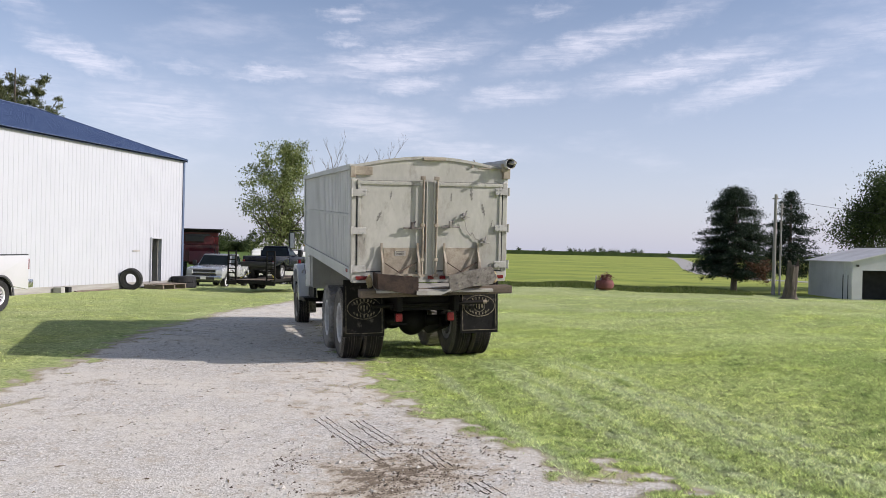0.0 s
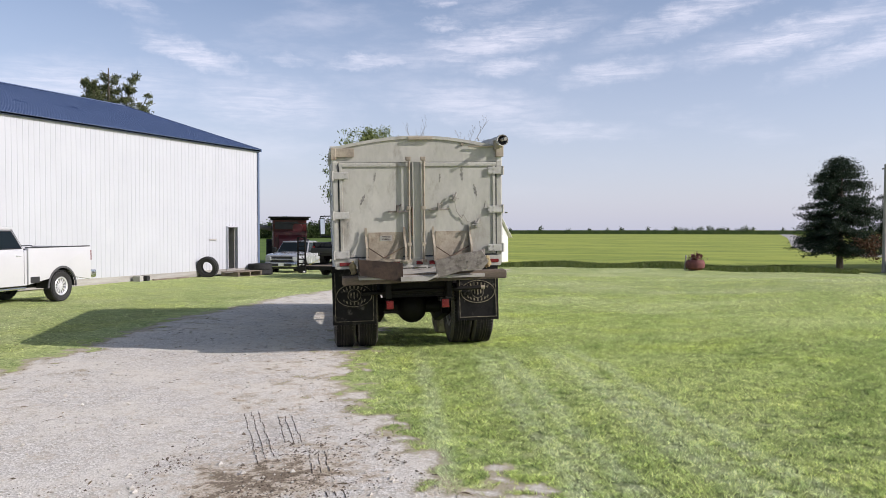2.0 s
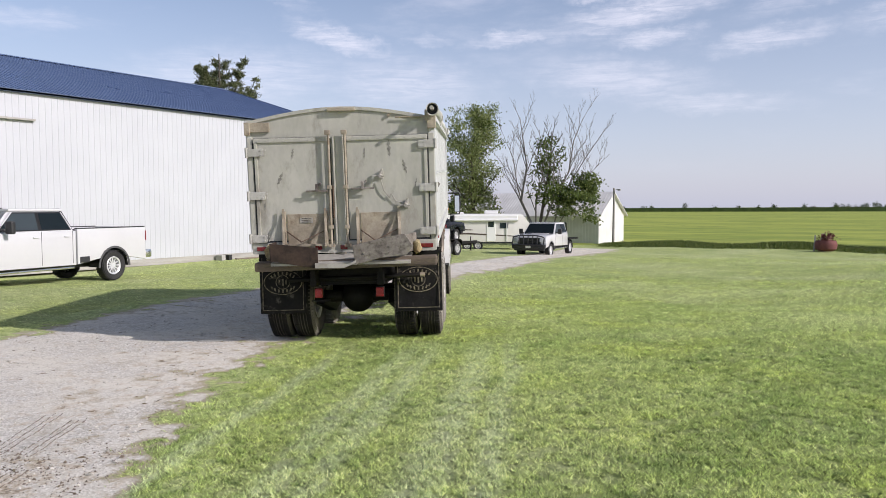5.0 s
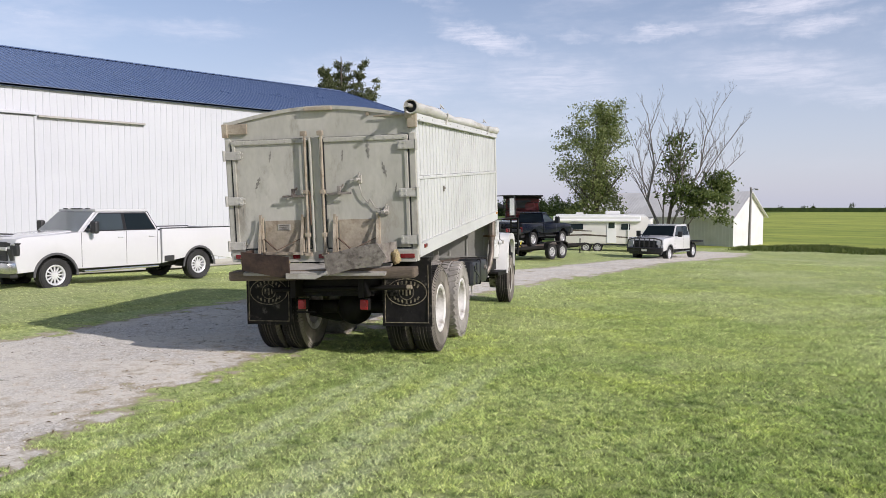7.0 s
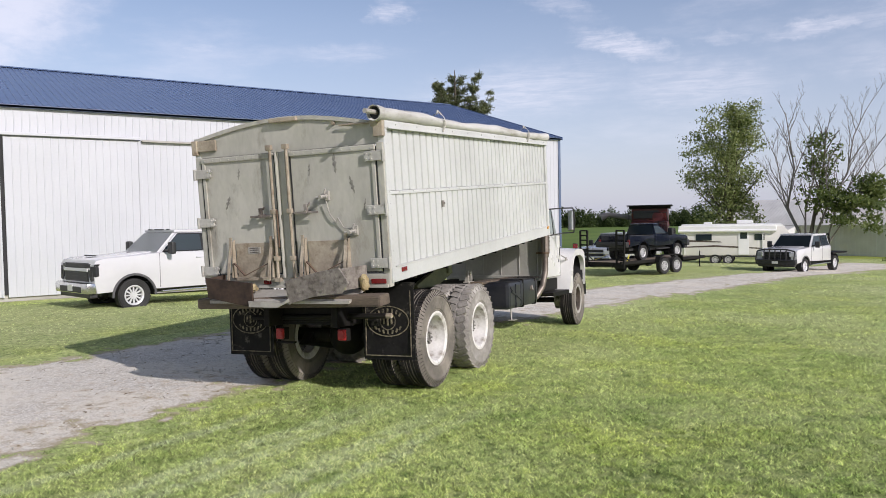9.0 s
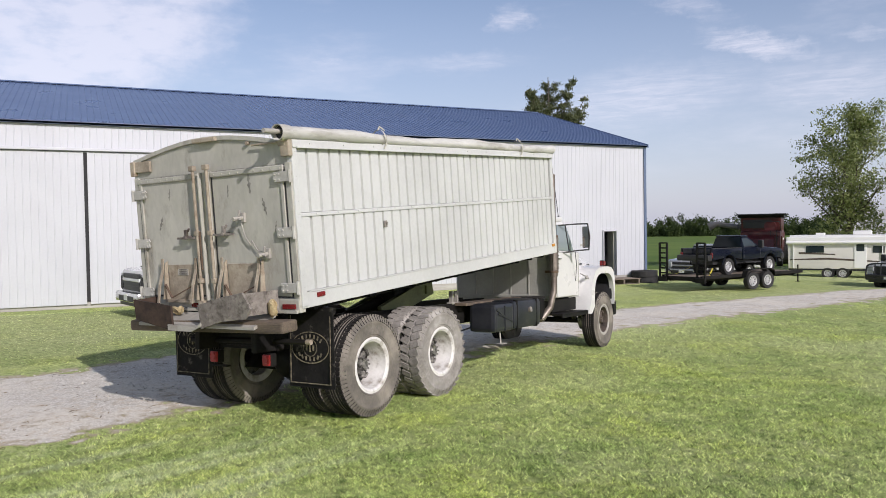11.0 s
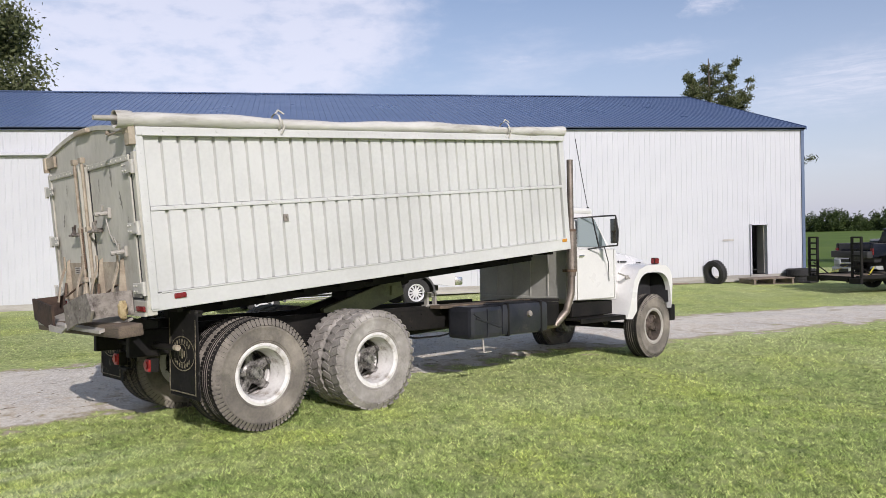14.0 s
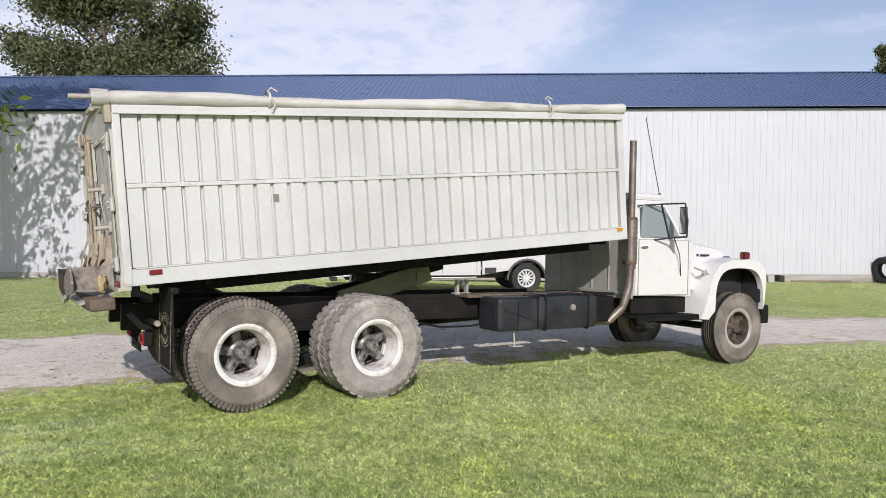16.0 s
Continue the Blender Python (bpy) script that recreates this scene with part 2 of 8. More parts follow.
def sward(S):
    """The lawn's patches, the same for the soil sheet and the blades: fresh and tired green, yellow and pale worn stretches, wheel lines."""
    tuft, mid, wide, big = S.noise(9.5, 5, 0.68), S.noise(1.9, 6, 0.68), S.noise(0.62, 5, 0.66), S.noise(0.17, 4, 0.6)
    c = S.blend(S.ramp(mid, 0.40, 0.62), (0.410, 0.490, 0.180), (0.560, 0.635, 0.255))
    c = S.blend(S.ramp(wide, 0.50, 0.64, 0, 0.42), c, (0.660, 0.735, 0.180))
    c = S.blend(S.ramp(wide, 0.36, 0.47, 0.60, 0.0), c, (0.350, 0.460, 0.150))
    c = S.blend(S.ramp(big, 0.46, 0.60, 0, 0.60), c, (0.660, 0.705, 0.370))
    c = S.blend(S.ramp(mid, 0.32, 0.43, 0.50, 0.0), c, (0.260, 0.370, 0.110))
    # the shade in gaps between tufts is darkened into the colour
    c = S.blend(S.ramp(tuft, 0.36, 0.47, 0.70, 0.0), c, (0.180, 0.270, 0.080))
    c = S.blend(S.ramp(tuft, 0.54, 0.64, 0.0, 0.50), c, (0.850, 0.890, 0.470))
    mp = S.node("ShaderNodeMapping")
    mp.vector_type = "TEXTURE"
    mp.inputs["Location"].default_value = TRUCK.translation
    mp.inputs["Rotation"].default_value = (0, 0, radians(TRUCK_YAW))
    S.link(S.tc.outputs["Object"], mp.inputs[0])
    sp = S.node("ShaderNodeSeparateXYZ")
    S.link(mp.outputs[0], sp.inputs[0])
    across = S.math("SUBTRACT", sp.outputs["X"], S.math("MULTIPLY", sp.outputs["Y"], 0.095))
    across = S.math("ADD", across, S.math("MULTIPLY", S.math("SUBTRACT", S.noise(0.8, 3), 0.5), 0.24))
    lines = None
    for x0, half in ((0.10, 0.14), (0.93, 0.17), (1.22, 0.15), (1.86, 0.22), (2.22, 0.14)):
        r = S.ramp(S.math("ABSOLUTE", S.math("SUBTRACT", across, x0), 0.0), half * 0.35, half, 1, 0)
        lines = r if lines is None else S.math("MAXIMUM", lines, r)
    lines = S.math("MULTIPLY", lines, S.ramp(sp.outputs["Y"], -0.5, -2.2))
    lines = S.math("MULTIPLY", lines, S.ramp(S.noise(8, 5, 0.65), 0.34, 0.58, 0.15, 0.62))
    return S.blend(lines, c, (0.690, 0.735, 0.500))


def turf(S):
    """Colour and relief of short mown turf, with the shade of its low spots put into the colour."""
    fine, tuft = S.noise(95, 4, 0.7), S.noise(17, 5, 0.65)
    c = sward(S)
    # low spots between blades and tufts painted dark, as shade would leave them
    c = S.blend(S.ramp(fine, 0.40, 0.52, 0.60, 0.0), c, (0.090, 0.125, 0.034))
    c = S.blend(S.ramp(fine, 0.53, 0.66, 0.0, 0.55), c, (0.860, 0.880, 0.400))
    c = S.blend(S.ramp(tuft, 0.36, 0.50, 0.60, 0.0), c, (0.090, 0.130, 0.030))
    return c, S.math("ADD", fine, S.math("MULTIPLY", tuft, 1.6))


def lawn_material():
    S = Shade().start("lawn")
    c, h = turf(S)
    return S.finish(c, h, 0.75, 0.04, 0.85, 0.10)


def blade_material():
    S = Shade().start("grass_blade")
    c = sward(S)
    g = S.node("ShaderNodeNewGeometry")
    hs = S.node("ShaderNodeHueSaturation")
    S.link(S.ramp(g.outputs["Random Per Island"], 0, 1, 0.28, 2.1), hs.inputs["Value"])
    S.link(c, hs.inputs["Color"])
    S.link(hs.outputs[0], S.b.inputs["Base Color"])
    S.b.inputs["Roughness"].default_value, S.b.inputs["Specular IOR Level"].default_value = 0.55, 0.25
    tr, ms = S.node("ShaderNodeBsdfTranslucent"), S.node("ShaderNodeMixShader")
    S.link(hs.outputs[0], tr.inputs["Color"])
    ms.inputs[0].default_value = 0.55
    S.link(S.b.outputs[0], ms.inputs[1]); S.link(tr.outputs[0], ms.inputs[2])
    S.link(ms.outputs[0], S.nt.nodes["Material Output"].inputs["Surface"])
    return S.m


def gravel_material():
    S = Shade().start("gravel")
    v = S.node("ShaderNodeTexVoronoi")
    v.inputs["Scale"].default_value = 62
    S.link(S.tc.outputs["Object"], v.inputs["Vector"])
    vs = S.node("ShaderNodeSeparateColor")
    S.link(v.outputs["Color"], vs.inputs[0])
    grit = S.noise(130, 3, 0.6)
    c = S.blend(S.ramp(vs.outputs[0], 0.15, 0.85), (0.56, 0.525, 0.455), (0.90, 0.865, 0.79))
    c = S.blend(S.ramp(grit, 0.36, 0.54, 0.42, 0.0), c, (0.36, 0.32, 0.262))
    # trodden dusty stretches without loose stone
    c = S.blend(S.ramp(S.noise(0.75, 5, 0.6), 0.43, 0.60, 0, 0.78), c, (0.800, 0.750, 0.645))
    c = S.blend(S.ramp(S.noise(3.4, 6, 0.65), 0.58, 0.76, 0, 0.5), c, (0.54, 0.48, 0.40))
    # specks of straw, leaf and dark grit
    c = S.blend(S.ramp(S.noise(26, 5, 0.78), 0.60, 0.67, 0, 0.70), c, (0.24, 0.19, 0.125))
    at = S.node("ShaderNodeAttribute")
    at.attribute_name = "soil"
    ga = S.node("ShaderNodeAttribute")
    ga.attribute_name = "turf"
    rag = S.noise(5.5, 8, 0.75)
    mud = S.math("ADD", at.outputs["Fac"], S.math("MULTIPLY", rag, 2.4))
    mud = S.math("SUBTRACT", mud, 1.2)
    c = S.blend(S.ramp(mud, 0.16, 0.46, 0, 0.85), c, (0.60, 0.50, 0.365))
    c = S.blend(S.ramp(mud, 0.42, 0.60, 0, 0.90), c, (0.20, 0.155, 0.108))
    c = S.blend(S.ramp(S.noise(9, 7, 0.82), 0.58, 0.70, 0, 0.45), c, (0.40, 0.345, 0.265))
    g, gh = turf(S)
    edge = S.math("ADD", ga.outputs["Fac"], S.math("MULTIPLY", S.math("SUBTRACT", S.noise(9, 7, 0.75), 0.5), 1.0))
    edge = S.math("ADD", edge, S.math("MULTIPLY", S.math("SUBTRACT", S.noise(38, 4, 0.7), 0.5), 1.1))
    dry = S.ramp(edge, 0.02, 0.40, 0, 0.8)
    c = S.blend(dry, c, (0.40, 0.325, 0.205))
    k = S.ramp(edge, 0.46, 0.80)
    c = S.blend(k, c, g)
    h = S.math("ADD", S.math("MULTIPLY", v.outputs["Distance"], 0.5), S.math("ADD", S.noise(14, 6, 0.7), S.math("MULTIPLY", k, 0.3)))
    return S.finish(c, h, 0.42, 0.025, 0.92, 0.12)


def glass_material(name, tint=(0.02, 0.03, 0.035), rough=0.04):
    m = bpy.data.materials.new(name)
    m.use_nodes = True
    b = m.node_tree.nodes["Principled BSDF"]
    b.inputs["Base Color"].default_value = (*tint, 1)
    b.inputs["Roughness"].default_value = rough
    b.inputs["Specular IOR Level"].default_value = 0.4
    return m


LAWN, GRAVEL = lawn_material(), gravel_material()
FIELD_DARK = material("dark_green_crop", (0.090, 0.150, 0.034), (0.145, 0.205, 0.050), 0.9, scale=0.06, fine=2.4, bump=0.5, spec=0.1)
FIELD = material("bean_field", (0.250, 0.320, 0.062), (0.440, 0.470, 0.105), 0.9, scale=0.06, fine=1.6, bump=0.6, spec=0.1, stain=(0.150, 0.215, 0.050), stain_scale=0.35, stain_cut=(0.50, 0.66), stretch=(0.35, 1.6, 1))
CORN = material("corn", (0.105, 0.150, 0.055), (0.165, 0.205, 0.085), 0.9, scale=0.2, fine=3, bump=0.6, spec=0.1)
SIDING = material("white_siding", (0.520, 0.533, 0.562), (0.480, 0.493, 0.522), 0.42, scale=0.5, fine=14, bump=0.03)
ROOF_BLUE = material("blue_roof_steel", (0.098, 0.146, 0.270), (0.118, 0.168, 0.295), 0.30, scale=0.6, fine=18, bump=0.03)
TRIM_BLUE = material("grey_blue_trim", (0.115, 0.155, 0.235), (0.09, 0.125, 0.20), 0.4, scale=2, fine=20, bump=0.03)
SKIRT = material("weathered_skirt_board", (0.44, 0.425, 0.39), (0.27, 0.255, 0.23), 0.85, scale=1.5, fine=30, bump=0.4, stretch=(1, 0.3, 3))
DARK = material("dark_interior", (0.030, 0.030, 0.032), (0.016, 0.016, 0.017), 0.8, bump=0.05)
BED_PAINT = material("cream_bed_paint", (0.575, 0.583, 0.560), (0.49, 0.497, 0.475), 0.5, scale=1.3, fine=26, bump=0.06, stain=(0.30, 0.24, 0.17), stain_scale=2.6, stain_cut=(0.66, 0.80))
BED_REAR = material("weathered_grey_steel", (0.490, 0.478, 0.415), (0.365, 0.355, 0.305), 0.6, scale=1.8, fine=22, bump=0.10, stain=(0.200, 0.178, 0.142), stain_scale=2.6, stain_cut=(0.54, 0.72), stretch=(1, 1, 0.45))
BED_TRIM = material("tan_scuffed_steel", (0.42, 0.365, 0.275), (0.235, 0.195, 0.145), 0.65, scale=4, fine=40, bump=0.15, stain=(0.17, 0.115, 0.07), stain_scale=6, stain_cut=(0.55, 0.72))
RUST = material("rusty_steel", (0.085, 0.055, 0.038), (0.145, 0.095, 0.062), 0.85, scale=5, fine=50, bump=0.3)
DENTED = material("dented_plate", (0.29, 0.265, 0.23), (0.12, 0.10, 0.085), 0.6, metal=0.0, scale=5, fine=30, bump=0.35, stain=(0.055, 0.043, 0.035), stain_scale=7, stain_cut=(0.50, 0.66))
PALE_STEEL = material("pale_worn_steel", (0.42, 0.40, 0.355), (0.28, 0.265, 0.235), 0.5, scale=4, fine=30, bump=0.1, stain=(0.28, 0.25, 0.21), stain_scale=5)
HINGE = material("scuffed_hinge_paint", (0.50, 0.49, 0.445), (0.38, 0.37, 0.33), 0.55, scale=6, fine=40, bump=0.1, stain=(0.24, 0.21, 0.165), stain_scale=9, stain_cut=(0.56, 0.72))
WOOD_BEAM = material("weathered_beam", (0.17, 0.130, 0.092), (0.050, 0.040, 0.032), 0.85, scale=3, fine=45, bump=0.4, stretch=(0.4, 2, 2))
FOAM = material("yellow_foam", (0.47, 0.39, 0.22), (0.27, 0.20, 0.10), 0.95, scale=12, fine=70, bump=0.6)
FRAME_BLACK = material("black_frame_paint", (0.008, 0.008, 0.008), (0.020, 0.018, 0.016), 0.6, scale=3, fine=30, bump=0.12, stain=(0.070, 0.055, 0.043), stain_scale=5, stain_cut=(0.64, 0.80), spec=0.15)
RUBBER = material("dusty_tyre_rubber", (0.120, 0.109, 0.094), (0.200, 0.180, 0.152), 0.92, scale=4, fine=40, bump=0.25, stain=(0.34, 0.305, 0.255), stain_scale=2.2, stain_cut=(0.50, 0.78), spec=0.25)
DUSTY_RUBBER = material("dirt_coated_tyre", (0.330, 0.310, 0.280), (0.175, 0.162, 0.144), 0.92, scale=5, fine=40, bump=0.25, stain=(0.47, 0.445, 0.41), stain_scale=2.5, spec=0.2)
CLEAN_RUBBER = material("black_tyre_rubber", (0.026, 0.026, 0.026), (0.042, 0.041, 0.040), 0.7, scale=4, fine=60, bump=0.1, spec=0.3)
FLAP = material("mud_flap_rubber", (0.008, 0.008, 0.008), (0.020, 0.019, 0.018), 0.75, scale=3, fine=26, bump=0.15, stain=(0.09, 0.083, 0.072), stain_scale=9, stain_cut=(0.56, 0.68), spec=0.12)
FLAP_MARK = material("worn_yellow_print", (0.26, 0.225, 0.145), (0.03, 0.028, 0.022), 0.8, scale=22, fine=80)
RIM_WHITE = material("dusty_white_rim", (0.74, 0.725, 0.695), (0.55, 0.53, 0.50), 0.55, scale=3, fine=30, bump=0.08, stain=(0.26, 0.225, 0.18), stain_scale=7, stain_cut=(0.52, 0.70))
# pale blotches are dust and also painted highlights on the grease
HUB_IRON = material("greasy_cast_hub", (0.020, 0.019, 0.017), (0.34, 0.325, 0.30), 0.34, metal=0.3, scale=16, fine=60, bump=0.35, spec=0.5, stain=(0.36, 0.33, 0.29), stain_scale=11, stain_cut=(0.60, 0.72))
FRONT_HUB = material("rusty_cast_hub", (0.038, 0.031, 0.026), (0.13, 0.10, 0.078), 0.7, metal=0.1, scale=9, fine=60, bump=0.3)
DARK_PLATE = material("dark_bent_plate", (0.024, 0.018, 0.015), (0.070, 0.046, 0.034), 0.75, scale=5, fine=24, bump=0.4, stain=(0.16, 0.10, 0.065), stain_scale=3.5, stain_cut=(0.66, 0.80), spec=0.25)
TAIL_LENS = material("bright_red_lens", (0.42, 0.030, 0.028), (0.30, 0.016, 0.016), 0.3, scale=20, fine=90, bump=0.05)
CAB_WHITE = material("white_cab_paint", (0.70, 0.695, 0.675), (0.63, 0.625, 0.605), 0.28, scale=1.5, fine=24, bump=0.02, coat=0.3)
CAB_GREY = material("grey_cab_back", (0.35, 0.345, 0.305), (0.27, 0.265, 0.235), 0.55, scale=2, fine=24, bump=0.06)
TARP = material("rolled_tarp_vinyl", (0.60, 0.595, 0.555), (0.45, 0.44, 0.40), 0.6, scale=3, fine=18, bump=0.35, stain=(0.27, 0.245, 0.20), stain_scale=3, stretch=(2, 0.4, 2))
ROPE = material("pale_strap", (0.55, 0.53, 0.47), None, 0.9, scale=20, fine=80)
MIRROR = material("mirror_glass", (0.80, 0.82, 0.83), (0.76, 0.78, 0.80), 0.06, metal=1.0, bump=0.0)
SMEAR = material("soot_smear", (0.17, 0.16, 0.14), (0.27, 0.262, 0.23), 0.75, scale=14, fine=60, bump=0.1)
CHROME = material("bright_metal", (0.72, 0.72, 0.72), (0.6, 0.6, 0.6), 0.22, metal=1.0, scale=6, fine=60, bump=0.03)
STACK_STEEL = material("heat_tinted_stack", (0.27, 0.235, 0.20), (0.14, 0.115, 0.095), 0.5, metal=0.6, scale=4, fine=40, bump=0.1)
RED_LENS = material("red_lens", (0.20, 0.016, 0.018), (0.13, 0.010, 0.012), 0.25, scale=20, fine=90, bump=0.03)
AMBER = material("amber_lens", (0.62, 0.30, 0.03), (0.5, 0.22, 0.02), 0.3)
WHITE_PAINT = material("white_pickup_paint", (0.60, 0.60, 0.607), (0.575, 0.575, 0.582), 0.18, scale=1, fine=12, bump=0.0, coat=0.6)
SILVER_PAINT = material("silver_pickup_paint", (0.50, 0.51, 0.53), (0.45, 0.46, 0.48), 0.25, metal=0.4, coat=0.5, bump=0.0)
BLACK_PAINT = material("dark_blue_black_paint", (0.004, 0.006, 0.014), (0.006, 0.008, 0.017), 0.16, coat=0.0, bump=0.0, spec=0.3)
BLACK_TRIM = material("black_plastic_trim", (0.020, 0.020, 0.021), (0.032, 0.032, 0.033), 0.5, bump=0.04)
GLASS = glass_material("car_glass")
# reflection of sky and barn painted into the glass as a pale base colour
REFLECTION_PANE = glass_material("windshield_reflection_tint", (0.46, 0.49, 0.49), 0.05)
# tread rubber darkened for the shade it stands in; the stain is dust
SHADED_TREAD = material("shaded_tread_rubber", (0.014, 0.013, 0.013), (0.030, 0.028, 0.026), 0.85, scale=5, fine=40, bump=0.2, stain=(0.09, 0.08, 0.068), stain_scale=4, stain_cut=(0.60, 0.80), spec=0.2)
CLEAR_PANE = glass_material("grey_side_glass", (0.09, 0.115, 0.13), 0.03)
ARCH_GREY = material("grey_arch_moulding", (0.085, 0.085, 0.087), (0.06, 0.06, 0.062), 0.6, bump=0.04)
# pale tint stands in for reflected sky and the bright cab interior behind
CAB_GLASS = glass_material("cab_side_glass", (0.240, 0.285, 0.295), 0.05)
NAVY = material("navy_black_tank_paint", (0.012, 0.014, 0.020), (0.030, 0.031, 0.036), 0.38, scale=3, fine=30, bump=0.1, stain=(0.085, 0.075, 0.065), stain_scale=4, stain_cut=(0.62, 0.78))
LAMP_GLASS = material("headlamp_glass", (0.62, 0.64, 0.66), (0.40, 0.42, 0.44), 0.12, metal=0.3)
ALLOY = material("cast_alloy_wheel", (0.78, 0.78, 0.79), (0.68, 0.68, 0.69), 0.3, metal=0.35, bump=0.02)
STEEL_WHEEL = material("silver_steel_wheel", (0.55, 0.55, 0.55), (0.42, 0.42, 0.42), 0.45, metal=0.4)
COMBINE_RED = material("combine_red", (0.10, 0.010, 0.012), (0.055, 0.008, 0.009), 0.4, scale=2, stain=(0.13, 0.05, 0.04), stain_scale=2)
COMBINE_GREY = material("auger_grey", (0.32, 0.29, 0.27), (0.22, 0.20, 0.185), 0.6)
RV_WALL = material("camper_cream", (0.72, 0.70, 0.655), (0.66, 0.64, 0.595), 0.35, bump=0.02)
RV_WHITE = material("camper_white", (0.82, 0.82, 0.80), (0.77, 0.77, 0.75), 0.4, bump=0.02)
RV_STRIPE = material("camper_brown_stripe", (0.10, 0.075, 0.06), None, 0.4)
BARK = material("grey_brown_bark", (0.140, 0.115, 0.090), (0.080, 0.066, 0.052), 0.95, scale=4, fine=28, bump=0.7, stretch=(1, 1, 0.25))
DEAD_BARK = material("bare_dead_bark", (0.25, 0.225, 0.205), (0.16, 0.145, 0.13), 0.95, scale=4, fine=28, bump=0.6, stretch=(1, 1, 0.25))
POLE_WOOD = material("grey_pole_wood", (0.34, 0.32, 0.29), (0.25, 0.235, 0.21), 0.9, scale=3, fine=30, bump=0.3, stretch=(2, 2, 0.3))
LEAF = leaf_material("leaf_green", (0.046, 0.080, 0.020), (0.165, 0.205, 0.060))
LEAF_LIGHT = leaf_material("leaf_light_green", (0.075, 0.115, 0.030), (0.300, 0.340, 0.125))
LEAF_OLIVE = leaf_material("leaf_olive", (0.032, 0.050, 0.018), (0.190, 0.210, 0.095))
LEAF_DARK = leaf_material("leaf_dark", (0.026, 0.048, 0.014), (0.070, 0.100, 0.028))
LEAF_BRIGHT = leaf_material("leaf_bright", (0.080, 0.135, 0.020), (0.165, 0.225, 0.045))
NEEDLE = leaf_material("needle_dark", (0.012, 0.026, 0.016), (0.034, 0.055, 0.030))
NEEDLE_RUST = leaf_material("needle_dead_brown", (0.10, 0.050, 0.030), (0.16, 0.09, 0.05))
BLADE = blade_material()
WEED = leaf_material("tall_weed", (0.085, 0.13, 0.03), (0.17, 0.21, 0.055))
SHED_WHITE = material("white_shed_siding", (0.72, 0.72, 0.70), (0.62, 0.62, 0.60), 0.6, scale=1, fine=16, bump=0.05)
SHED_GREY = material("pale_grey_siding", (0.56, 0.57, 0.57), (0.48, 0.49, 0.49), 0.6, scale=1, fine=16, bump=0.05)
SHED_ROOF = material("galvanised_roof", (0.74, 0.73, 0.71), (0.60, 0.59, 0.57), 0.5, scale=0.8, fine=12, bump=0.04)
RED_IRON = material("faded_red_iron", (0.20, 0.062, 0.055), (0.11, 0.04, 0.036), 0.8, scale=4, fine=30)
CONCRETE = material("pale_concrete", (0.46, 0.44, 0.41), (0.34, 0.33, 0.30), 0.9, scale=4, fine=40, bump=0.2)
PALLET_WOOD = material("old_pallet_wood", (0.24, 0.19, 0.145), (0.14, 0.115, 0.09), 0.9, scale=4, fine=40, bump=0.3)
YELLOW = material("yellow_strap", (0.60, 0.52, 0.06), None, 0.8)
CABLE = material("black_cable", (0.02, 0.02, 0.02), None, 0.7)

# ---- mesh helpers ----


def box(bm, c, s, rot=None, bevel=0.0):
    """A box of full size s at centre c, turned by rot (Euler degrees), with bevelled edges."""
    m = Matrix.Translation(c) @ (Euler([radians(a) for a in rot]).to_matrix().to_4x4() if rot else Matrix())
    vs = bmesh.ops.create_cube(bm, size=1, matrix=m @ Matrix.Diagonal((*s, 1)))["verts"]
    if bevel:
        es = list({e for v in vs for e in v.link_edges})
        bmesh.ops.bevel(bm, geom=es, offset=min(bevel, min(s) * 0.45), segments=2, affect="EDGES", profile=0.6)


def cyl(bm, a, b, r, r2=None, seg=14):
    """A closed cylinder or cone from a to b."""
    a, b = Vector(a), Vector(b)
    d = b - a
    m = Matrix.Translation((a + b) / 2) @ d.to_track_quat("Z", "Y").to_matrix().to_4x4()
    bmesh.ops.create_cone(bm, cap_ends=True, segments=seg, radius1=r, radius2=r if r2 is None else r2, depth=d.length, matrix=m)


def tube(bm, pts, r, seg=8):
    for a, b in zip(pts[:-1], pts[1:]):
        cyl(bm, a, b, r, seg=seg)
    for p in pts[1:-1]:
        bmesh.ops.create_icosphere(bm, subdivisions=1, radius=r * 1.02, matrix=Matrix.Translation(p))


def prism(bm, pts, axis, lo, hi, bevel=0.0, top=None):
    """A polygon pushed along an axis. For axis x the points are (y, z); for y (x, z); for z (x, y). top: other points at the far end."""
    def at(p, t):
        return {"x": (t, p[0], p[1]), "y": (p[0], t, p[1]), "z": (p[0], p[1], t)}[axis]
    a = [bm.verts.new(at(p, lo)) for p in pts]
    b = [bm.verts.new(at(p, hi)) for p in (top or pts)]
    fs = [bm.faces.new(a), bm.faces.new(b[::-1])]
    n = len(pts)
    for i in range(n):
        fs.append(bm.faces.new((a[i], b[i], b[(i + 1) % n], a[(i + 1) % n])))
    bmesh.ops.recalc_face_normals(bm, faces=fs)
    if bevel:
        es = list({e for f in fs[:2] for e in f.edges})
        bmesh.ops.bevel(bm, geom=es, offset=bevel, segments=2, affect="EDGES", profile=0.6)


